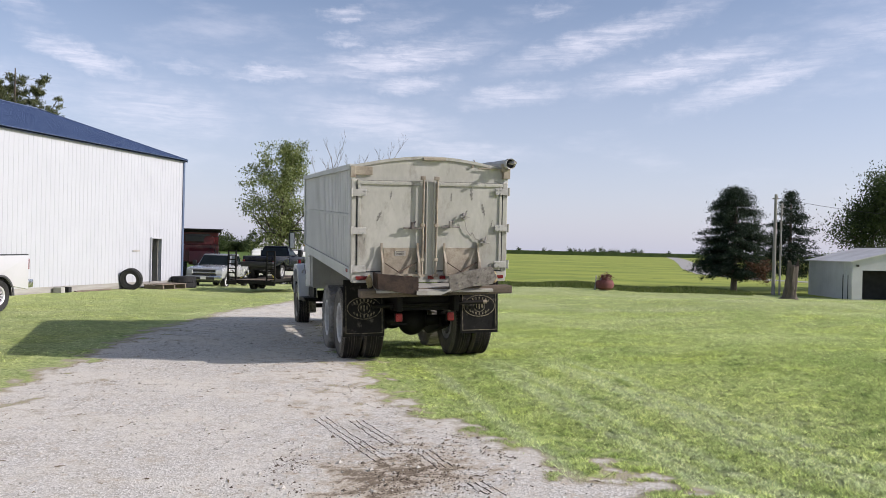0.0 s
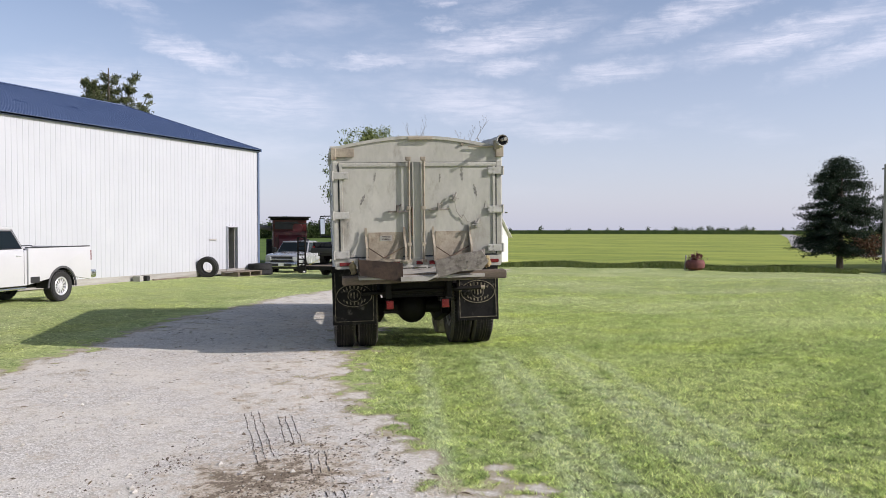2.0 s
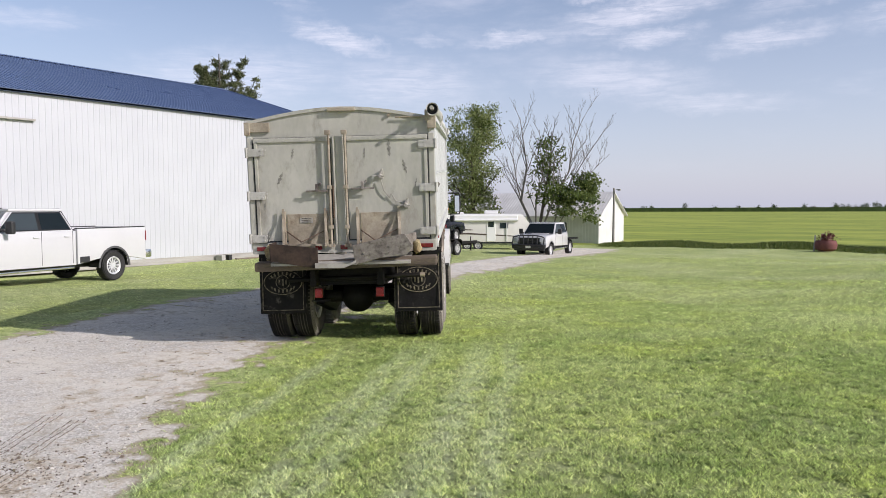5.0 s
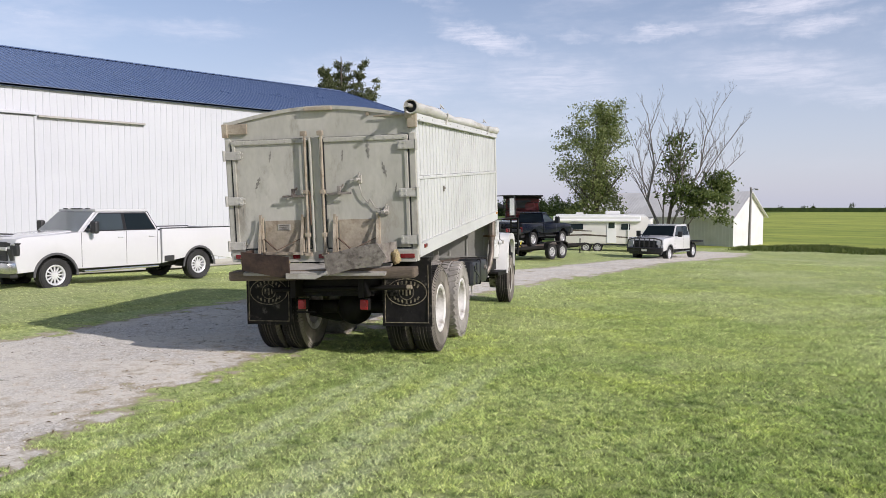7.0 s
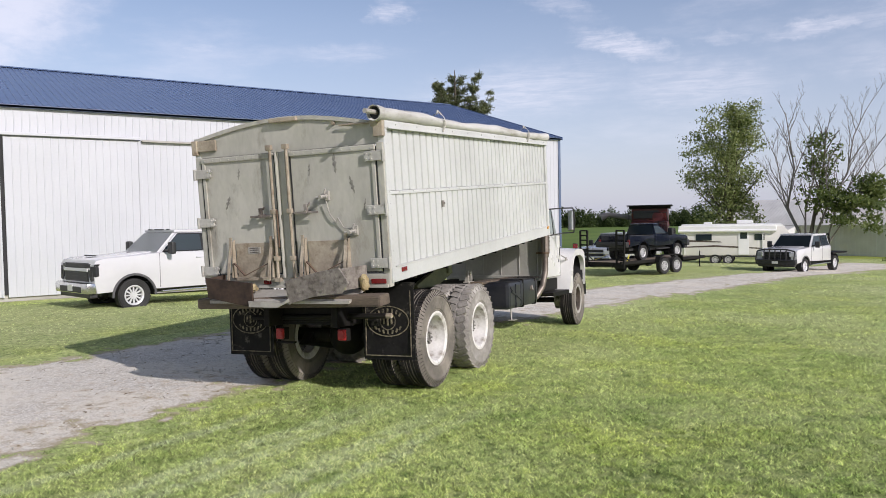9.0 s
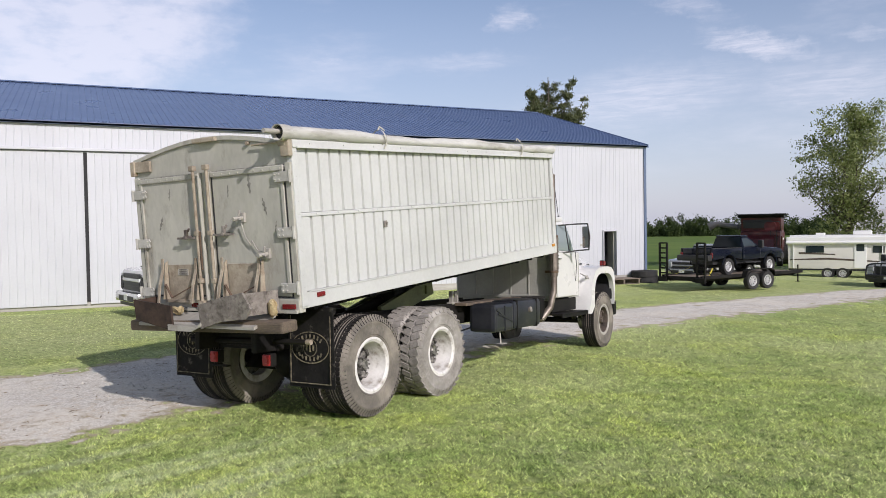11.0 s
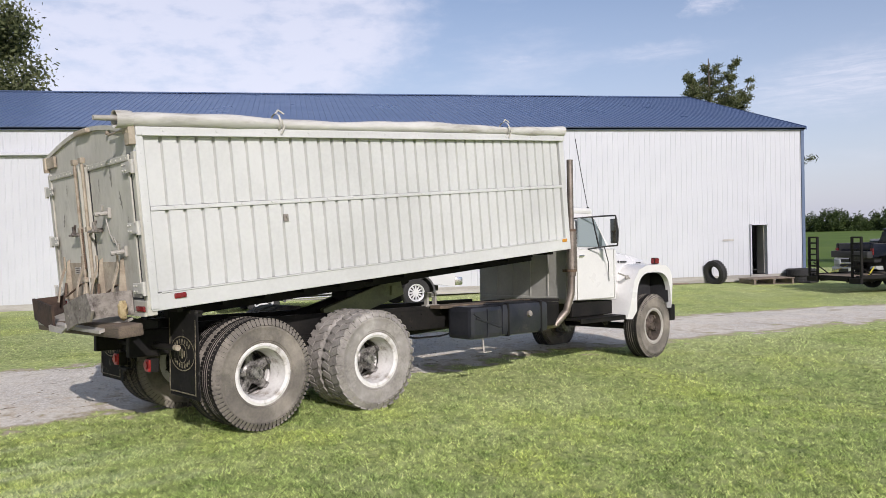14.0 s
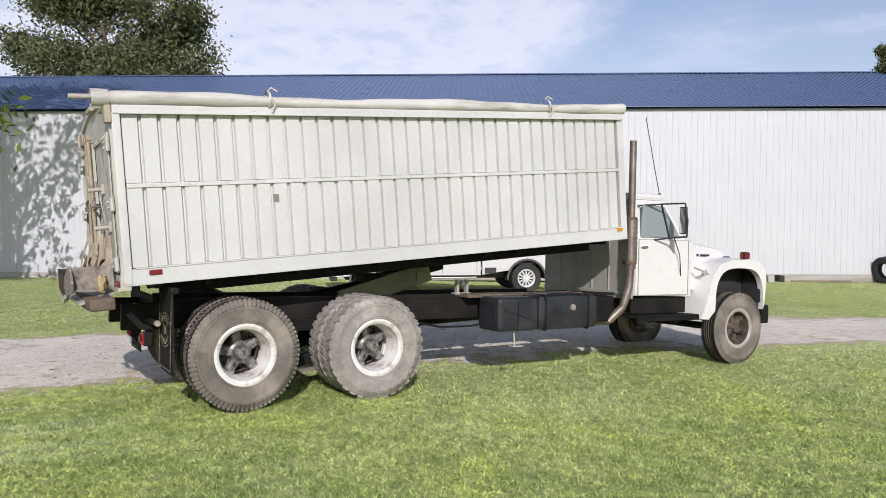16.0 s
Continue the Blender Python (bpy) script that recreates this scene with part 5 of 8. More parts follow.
    # wheels
    for s in (1, -1):
        spoke_wheel(t, (s * 1.035, 0.0, 0.548), s, True, 0.555, 72, RUBBER, "rear_wheel", "rib")
        spoke_wheel(t, (s * 1.035, 1.433, 0.548), s, True, 0.555, 34, DUSTY_RUBBER, "middle_wheel")
        spoke_wheel(t, (s * 0.985, 7.40, 0.525), s, False, 0.53, 84, RUBBER, "front_wheel", "rib")
    # mud flaps with a plain oval mark
    for s in (1, -1):
        cx = 0.90 * s
        fl = P("mud_flap", lambda b: (box(b, (cx, -0.70, 0.80), (0.62, 0.014, 0.84), rot=(2, 0, 0), bevel=0.006),), FLAP, "black rubber mud flap", False)
        bm = bmesh.new()
        for k in range(40):
            a, a2 = 2 * math.pi * k / 40, 2 * math.pi * (k + 1) / 40
            for rx, rz, w in ((0.245, 0.155, 0.012), (0.085, 0.085, 0.010)):
                v = [bm.verts.new((cx + (rx + o) * math.cos(q), -0.718, 0.80 + (rz + o) * math.sin(q))) for q, o in ((a, 0), (a2, 0), (a2, w), (a, w))]
                bm.faces.new(v)
        for k in range(7):
            for up in (1, -1):
                a = math.pi / 2 * up + (k - 3) * 0.30
                m = Matrix.Translation((cx + 0.185 * math.cos(a), -0.719, 0.80 + 0.118 * math.sin(a))) @ Matrix.Rotation(a * 0 + (k - 3) * (-0.16) * up, 4, "Y")
                bmesh.ops.create_cube(bm, size=1, matrix=m @ Matrix.Diagonal((0.020, 0.004, 0.042, 1)))
        box(bm, (cx, -0.719, 0.80), (0.022, 0.004, 0.09))
        box(bm, (cx - 0.045, -0.719, 0.80), (0.02, 0.004, 0.06))
        box(bm, (cx + 0.045, -0.719, 0.80), (0.02, 0.004, 0.06))
        part("oval_mark", bm, FLAP_MARK, fl, "worn yellow oval print")
        solid("flap_border", lambda b: (box(b, (cx - 0.27, -0.716, 0.78), (0.010, 0.006, 0.70)), box(b, (cx + 0.27, -0.716, 0.78), (0.010, 0.006, 0.70)), box(b, (cx, -0.716, 0.43), (0.55, 0.006, 0.010))), FLAP_MARK, fl)
        P("flap_hanger", lambda b: (bar(b, [(cx - 0.3, -0.68, 1.20), (cx + 0.3, -0.68, 1.20)], 0.05, 0.03), bar(b, [(0.45 * s, -0.68, 1.18), (1.2 * s, -0.68, 1.18)], 0.04, 0.04)), FRAME_BLACK)
        tl = P("tail_lamp", lambda b: (box(b, (0.40 * s - 0.0, -0.79, 0.655), (0.115, 0.085, 0.14), bevel=0.012),), FRAME_BLACK, "boxed tail lamp")
        solid("lens", lambda b: (box(b, (0.40 * s, -0.84, 0.655), (0.10, 0.03, 0.12), bevel=0.014), cyl(b, (0.40 * s, -0.85, 0.66), (0.40 * s, -0.868, 0.66), 0.04, seg=14)), TAIL_LENS, tl, "red tail lens")
    P("rear_pipe", lambda b: (cyl(b, (-0.80, -0.80, 0.83), (0.93, -0.80, 0.865), 0.030, seg=10), ), FRAME_BLACK, "black cross pipe behind the axle", True)
    P("pipe_end", lambda b: cyl(b, (0.88, -0.80, 0.8645), (0.99, -0.80, 0.867), 0.028, seg=12), BED_TRIM, "bare grey pipe end", True)
    P("lamp_bracket", lambda b: (box(b, (0.0, -0.76, 0.78), (1.0, 0.02, 0.05)), box(b, (-0.38, -0.76, 0.55), (0.24, 0.06, 0.02)), box(b, (0.0, -0.74, 0.95), (0.9, 0.03, 0.28))), FRAME_BLACK)
    # fuel tank, battery box and lines
    P("fuel_tank", lambda b: (box(b, (0.81, 4.20, 0.845), (0.46, 0.98, 0.44), bevel=0.075),), NAVY, "navy-black boxed fuel tank", True)
    P("fuel_cap", lambda b: (cyl(b, (1.03, 4.24, 0.90), (1.075, 4.24, 0.91), 0.042, seg=12),), DENTED)
    for y in (3.82, 4.52):
        P("tank_strap", lambda b: box(b, (0.81, y, 0.845), (0.472, 0.045, 0.452), bevel=0.078), FRAME_BLACK, "", True)
    battery = P("battery_box", lambda b: box(b, (0.82, 3.40, 0.835), (0.44, 0.62, 0.42), bevel=0.06), NAVY, "black battery box with pressed ribs")
    for dy, dz in ((0, 0.17), (0, -0.20), (-0.22, 0.06), (0.22, -0.02), (-0.26, 0.12), (0.25, -0.08)):
        solid("rib", lambda b: bar(b, [(1.045, 3.40, 0.84), (1.045, 3.40 + dy, 0.84 + dz)], 0.02, 0.02), NAVY, battery)
    P("box_step", lambda b: (bar(b, [(0.95, 3.40, 0.64), (0.96, 3.41, 0.45)], 0.018, 0.018), box(b, (0.97, 3.42, 0.445), (0.10, 0.16, 0.012))), PALE_STEEL)
    P("air_tank", lambda b: (box(b, (0.72, 4.88, 0.86), (0.42, 0.40, 0.34), bevel=0.03), bar(b, [(0.5, 4.7, 1.06), (0.95, 5.05, 1.06)], 0.05, 0.04)), FRAME_BLACK, "black box behind the tank")
    P("air_line", lambda b: tube(b, [(0.50, 2.2, 0.74), (0.52, 2.6, 0.66), (0.55, 3.0, 0.66), (0.62, 3.2, 0.70)], 0.012, 6), FRAME_BLACK, "", True)
    # exhaust stack
    P("exhaust_pipe", lambda b: (cyl(b, (1.02, 5.27, 2.05), (1.02, 5.27, 3.13), 0.047, seg=16), cyl(b, (1.02, 5.27, 1.40), (1.02, 5.27, 2.10), 0.068, seg=16), tube(b, [(1.02, 5.27, 1.45), (1.02, 5.25, 1.15), (0.98, 5.18, 0.88), (0.90, 5.02, 0.70), (0.60, 4.95, 0.66)], 0.055, 12)), STACK_STEEL, "upright heat-stained exhaust stack", True)
    P("heat_shield", lambda b: (prism(b, [(1.02 + 0.082 * math.cos(a), 5.27 + 0.082 * math.sin(a)) for a in [-1.3 + 0.26 * q for q in range(11)]] + [(1.02 + 0.076 * math.cos(a), 5.27 + 0.076 * math.sin(a)) for a in [1.3 - 0.26 * q for q in range(11)]], "z", 1.50, 2.06), [box(b, (1.100, 5.27, 1.54 + 0.07 * k), (0.008, 0.07, 0.022)) for k in range(8)]), STACK_STEEL, "slotted guard round the exhaust")
    for z in (1.48, 2.08):
        P("stack_clamp", lambda b: lathe(b, [(0.075, z - 0.02), (0.082, z), (0.075, z + 0.02)], (1.02, 5.27, 0), 16, "z"), RUST, "", True)
    P("stack_bracket", lambda b: box(b, (0.95, 5.30, 1.48), (0.2, 0.05, 0.04)), RUST)
    build_cab(t, P)
    return t


def build_cab(t, P):
    W = 0.99
    cab = solid("cab", lambda b: prism(b, [(5.40, 1.03), (6.50, 1.00), (6.52, 1.80), (5.40, 1.80)], "x", -W, W, bevel=0.03), CAB_WHITE, t, "white steel day cab", True)

    def C(name, fn, mat, label="", smooth=False, parent=None):
        return solid(name, fn, mat, parent or cab, label, smooth)

    def upper(b):
        a = [(-W + 0.01, 1.78), (W - 0.01, 1.78)]
        pts = {"rb": (5.41, 1.79), "fb": (6.38, 1.79), "ft": (5.99, 2.36), "rt": (5.44, 2.36)}
        ring0 = [b.verts.new((s * (W - 0.02), *pts[k])) for s, k in ((-1, "rb"), (1, "rb"), (1, "fb"), (-1, "fb"))]
        ring1 = [b.verts.new((s * (W - 0.13), *pts[k])) for s, k in ((-1, "rt"), (1, "rt"), (1, "ft"), (-1, "ft"))]
        fs = [b.faces.new(ring1)]
        for i in range(4):
            fs.append(b.faces.new((ring0[i], ring0[(i + 1) % 4], ring1[(i + 1) % 4], ring1[i])))
        bmesh.ops.recalc_face_normals(b, faces=fs)
    C("cab_upper", upper, CAB_WHITE, "", False)
    C("cab_roof", lambda b: (box(b, (0, 5.70, 2.40), (1.76, 0.66, 0.10), bevel=0.045),), CAB_WHITE, "", True)
    C("roof_marker", lambda b: [box(b, (x, 5.97, 2.465), (0.11, 0.07, 0.045), bevel=0.02) for x in (-0.55, -0.2, 0.0, 0.2, 0.55)], CAB_WHITE)
    C("back_panel", lambda b: (box(b, (0, 5.385, 1.56), (1.90, 0.03, 1.16), bevel=0.012)), CAB_GREY, "grey ribbed back of the cab")
    for x in (-0.55, -0.2, 0.15, 0.5, 0.84):
        C("panel_rib", lambda b: box(b, (x, 5.365, 1.42), (0.022, 0.02, 0.70), bevel=0.006), CAB_GREY)
    C("panel_rail", lambda b: box(b, (0, 5.36, 1.06), (1.85, 0.03, 0.05), bevel=0.01), CAB_GREY)
    C("back_upper", lambda b: prism(b, [(-0.93, 2.12), (0.93, 2.12), (0.87, 2.36), (-0.87, 2.36)], "y", 5.385, 5.405), CAB_GREY)
    C("back_window", lambda b: box(b, (0, 5.372, 2.03), (1.2, 0.012, 0.28), bevel=0.004), GLASS, "dark rear cab window")
    for s in (1, -1):
        dr = C("cab_door", lambda b: (box(b, (s * (W + 0.004), 5.93, 1.42), (0.016, 0.96, 0.76), bevel=0.006),), CAB_WHITE, "white cab door")
        solid("door_window", lambda b: prism(b, [(5.50, 1.84), (6.02, 1.84), (5.86, 2.28), (5.52, 2.28)], "x", s * (W - 0.030), s * (W - 0.008), top=[(5.50, 1.84), (6.02, 1.84), (5.86, 2.28), (5.52, 2.28)]), CAB_GLASS, cab, "side window glass", m=Matrix.Translation((0, 0, 0)))
        solid("vent_window", lambda b: prism(b, [(6.05, 1.84), (6.26, 1.84), (5.93, 2.27), (5.90, 2.27)], "x", s * (W - 0.030), s * (W - 0.008)), CAB_GLASS, cab)
        solid("window_bar", lambda b: bar(b, [(s * (W - 0.008), 6.04, 1.83), (s * (W - 0.012), 5.88, 2.29)], 0.02, 0.02), BLACK_TRIM, cab)
        solid("door_seam", lambda b: (box(b, (s * (W + 0.010), 6.418, 1.42), (0.006, 0.009, 0.76)), box(b, (s * (W + 0.010), 5.44, 1.42), (0.006, 0.009, 0.76)), box(b, (s * (W + 0.010), 5.93, 1.035), (0.006, 0.98, 0.009)), box(b, (s * (W + 0.010), 5.93, 1.805), (0.006, 0.98, 0.008))), CAB_GREY, cab)
        solid("door_handle", lambda b: (box(b, (s * (W + 0.03), 5.53, 1.70), (0.03, 0.11, 0.025), bevel=0.008), box(b, (s * (W + 0.015), 5.58, 1.70), (0.03, 0.02, 0.03))), CHROME, cab, "bright door handle")
        # mirror on loop brackets
        mi = P("mirror", lambda b: (box(b, (s * 1.355, 5.90, 2.07), (0.115, 0.035, 0.37), bevel=0.012),), BLACK_TRIM, "tall bracketed door mirror")
        solid("mirror_glass", lambda b: box(b, (s * 1.355, 5.880, 2.07), (0.095, 0.006, 0.345)), MIRROR, mi, "mirror glass")
        solid("mirror_loop", lambda b: (tube(b, [(s * 0.90, 5.50, 2.27), (s * 1.20, 5.82, 2.30), (s * 1.40, 5.88, 2.30), (s * 1.43, 5.90, 2.07), (s * 1.40, 5.92, 1.85), (s * 1.20, 5.90, 1.84), (s * 0.99, 5.72, 1.80)], 0.012, 8), tube(b, [(s * 1.12, 5.98, 1.85), (s * 1.07, 6.16, 1.60), (s * 1.01, 6.26, 1.30)], 0.007, 6)), BLACK_TRIM, mi, "black mirror bracket tubes", True)
        # step and skirt below the door
        P("cab_skirt", lambda b: (box(b, (s * 0.90, 5.93, 0.885), (0.05, 1.06, 0.22), bevel=0.01),), FRAME_BLACK, "black skirt under the door")
        P("cab_step", lambda b: (box(b, (s * 0.99, 5.92, 0.745), (0.30, 1.18, 0.035), bevel=0.008), box(b, (s * 1.13, 5.92, 0.72), (0.02, 1.18, 0.06)), bar(b, [(s * 0.6, 6.2, 0.66), (s * 1.05, 6.2, 0.68)], 0.05, 0.05), cyl(b, (s * 1.0, 6.1, 0.70), (s * 1.0, 6.18, 0.64), 0.04, seg=8)), FRAME_BLACK, "black steel cab step")

    # sloping hood with rounded top
    def hood(b):
        sec = []
        for y, hw, top, bot in ((6.50, 0.90, 1.83, 1.10), (6.9, 0.80, 1.80, 1.08), (7.45, 0.74, 1.745, 1.06), (7.87, 0.70, 1.67, 1.02), (7.97, 0.66, 1.61, 1.02)):
            sec.append([b.verts.new((x * hw, y, z)) for x, z in ((-1, bot), (-1, top - 0.16), (-0.93, top - 0.06), (-0.7, top - 0.015), (0, top), (0.7, top - 0.015), (0.93, top - 0.06), (1, top - 0.16), (1, bot))])
        for p, q in zip(sec[:-1], sec[1:]):
            for i in range(8):
                b.faces.new((p[i], p[i + 1], q[i + 1], q[i]))
        b.faces.new(sec[-1]), b.faces.new(sec[0][::-1])
        bmesh.ops.recalc_face_normals(b, faces=b.faces)
    h = P("hood", hood, CAB_WHITE, "white sloping hood", True)
    for s in (1, -1):
        solid("hood_badge", lambda b: (box(b, (s * 0.812, 6.98, 1.60), (0.008, 0.22, 0.026), rot=(0, 0, s * 6)), cyl(b, (s * 0.828, 6.80, 1.60), (s * 0.838, 6.80, 1.60), 0.022, seg=10)), BLACK_TRIM, h, "small dark hood badge")
        solid("hood_badge", lambda b: box(b, (s * 0.745, 7.55, 1.575), (0.01, 0.14, 0.025), rot=(0, 0, s * 4)), BLACK_TRIM, h)
        P("hood_latch", lambda b: (tube(b, [(s * 0.99, 6.55, 1.42), (s * 1.05, 6.72, 1.36), (s * 1.04, 6.88, 1.30)], 0.012, 6), box(b, (s * 1.04, 6.72, 1.35), (0.03, 0.09, 0.05), rot=(20, 0, 0), bevel=0.01)), PALE_STEEL, "hood latch", True)
        P("windshield_side", lambda b: bar(b, [(s * 0.93, 6.40, 1.80), (s * 0.845, 6.0, 2.36)], 0.035, 0.03), CAB_WHITE)

        # front fender with an open wheel arch
        def squared(v):
            return math.copysign(abs(v) ** 0.62, v)

        def fender(b):
            top = [(7.93, 0.86), (7.97, 1.20), (7.95, 1.36), (7.89, 1.46), (7.77, 1.525), (7.55, 1.545), (7.15, 1.535), (6.93, 1.47), (6.78, 1.30), (6.66, 0.92), (6.54, 0.69)]
            arch = [(7.37 - 0.535 * squared(math.cos(a)), 0.80 + 0.62 * squared(math.sin(a))) for a in [math.pi * k / 16 for k in range(17)]]
            outer = top + [(6.70, 0.68)]
            prism(b, arch + outer, "x", s * 1.145, s * 1.115)
            # top skin over to the hood
            lo = [b.verts.new((s * 1.14, y, z)) for y, z in top]
            hi = [b.verts.new((s * 0.70, y - (0.03 if y > 7.9 else 0), z + 0.03)) for y, z in top]
            for i in range(len(top) - 1):
                b.faces.new((lo[i], lo[i + 1], hi[i + 1], hi[i]))
            lip = arch
            l2 = [b.verts.new((s * 1.148, y, z)) for y, z in lip]
            l3 = [b.verts.new((s * 1.06, y, z - 0.004)) for y, z in lip]
            for i in range(16):
                b.faces.new((l2[i], l2[i + 1], l3[i + 1], l3[i]))
            bmesh.ops.recalc_face_normals(b, faces=b.faces)
        P("fender", fender, CAB_WHITE, "white front fender", True)
        P("wheel_well", lambda b: (box(b, (s * 0.74, 7.35, 1.13), (0.04, 1.10, 0.76)), box(b, (s * 0.90, 7.42, 1.44), (0.40, 0.88, 0.03)), box(b, (s * 0.90, 6.86, 1.02), (0.40, 0.03, 0.50)), box(b, (s * 0.90, 6.93, 1.34), (0.40, 0.03, 0.22), rot=(-35, 0, 0)), box(b, (s * 0.90, 7.90, 1.15), (0.40, 0.03, 0.50))), DARK, "black inner fender")
        P("fender_lamp", lambda b: (box(b, (s * 1.02, 7.62, 1.605), (0.075, 0.135, 0.11), bevel=0.02), cyl(b, (s * 1.02, 7.62, 1.53), (s * 1.02, 7.62, 1.56), 0.02, seg=8)), FRAME_BLACK, "boxed lamp on the fender")
        P("fender_lens", lambda b: (box(b, (s * 1.062, 7.62, 1.605), (0.016, 0.11, 0.085), bevel=0.006), box(b, (s * 1.02, 7.545, 1.605), (0.055, 0.016, 0.085), bevel=0.006)), RED_LENS, "dark red lens")
        P("head_lamp", lambda b: (cyl(b, (s * 0.90, 7.93, 1.22), (s * 0.90, 7.99, 1.22), 0.10, seg=18),), LAMP_GLASS, "round headlamp")
    P("grille", lambda b: (box(b, (0, 7.975, 1.30), (1.22, 0.04, 0.50), bevel=0.01), [box(b, (0, 8.000, 1.12 + 0.08 * k), (1.16, 0.02, 0.03)) for k in range(5)]), BLACK_TRIM, "black grille")
    P("bumper", lambda b: (box(b, (0, 7.99, 0.72), (2.26, 0.16, 0.28), bevel=0.025),), FRAME_BLACK, "black steel bumper")
    bm = bmesh.new()
    v = [bm.verts.new(p) for p in ((-0.90, 6.385, 1.81), (0.90, 6.385, 1.81), (0.82, 6.01, 2.335), (-0.82, 6.01, 2.335))]
    bm.faces.new(v)
    bmesh.ops.solidify(bm, geom=bm.faces[:], thickness=0.012)
    part("windshield", bm, GLASS, cab, "raked windshield glass")
    C("wiper", lambda b: bar(b, [(0.4, 6.42, 1.80), (0.25, 6.22, 2.10)], 0.014, 0.01), BLACK_TRIM)
    P("antenna", lambda b: (tube(b, [(0.80, 6.02, 2.44), (0.80, 5.86, 3.0), (0.80, 5.72, 3.52)], 0.006, 6), cyl(b, (0.80, 6.02, 2.40), (0.80, 6.02, 2.47), 0.018, seg=8)), BLACK_TRIM, "thin whip antenna", True)


build_truck()

# ---- parked vehicles ----


def arch_profile(y0, y1, zb, top, wheels, r):
    """The side of a body from y0 to y1: a flat bottom at zb with round wheel openings, then the points of top."""
    pts = [(y0, zb)]
    for yc in sorted(wheels):
        n = 12
        for k in range(n + 1):
            a = math.pi - math.pi * k / n
            y, z = yc + r * math.cos(a), 0.40 + r * math.sin(a)
            if z > zb:
                pts.append((y, z))
    pts.append((y1, zb))
    return pts + top


def road_wheel(parent, x, y, r, w, rimmat, side, spokes=8, rubber=None, z=None):
    """A car wheel as one tyre with a rim beneath it."""
    m = Matrix.Translation((x, y, r if z is None else z)) @ (Matrix() if side > 0 else Matrix.Rotation(math.pi, 4, "Z"))
    rim = r * 0.58
    bm = bmesh.new()
    tyre_mesh(bm, r, w, rim, seg=32, lugs=28, depth=0.010)
    wh = part("wheel", bm, rubber or CLEAN_RUBBER, parent, "", True, m)
    bm = bmesh.new()
    lathe(bm, [(rim + 0.012, w * 0.40), (rim, w * 0.43), (rim - 0.03, w * 0.36), (rim - 0.04, w * 0.10)], seg=28)
    lathe(bm, [(0.0, w * 0.30), (0.05, w * 0.30), (0.075, w * 0.22), (0.085, w * 0.10)], seg=16)
    for k in range(spokes):
        a = 2 * math.pi * k / spokes
        q = Matrix.Rotation(a, 4, "X") @ Matrix.Translation((w * 0.22, 0, rim * 0.55))
        bmesh.ops.create_cube(bm, size=1, matrix=q @ Matrix.Diagonal((0.03, 0.44 / spokes, rim * 0.92, 1)))
    part("rim", bm, rimmat, wh, "", True)
    bm = bmesh.new()
    lathe(bm, [(0.0, w * 0.05), (rim - 0.035, w * 0.05)], seg=20)
    part("brake_disc", bm, BLACK_TRIM, wh)
    return wh


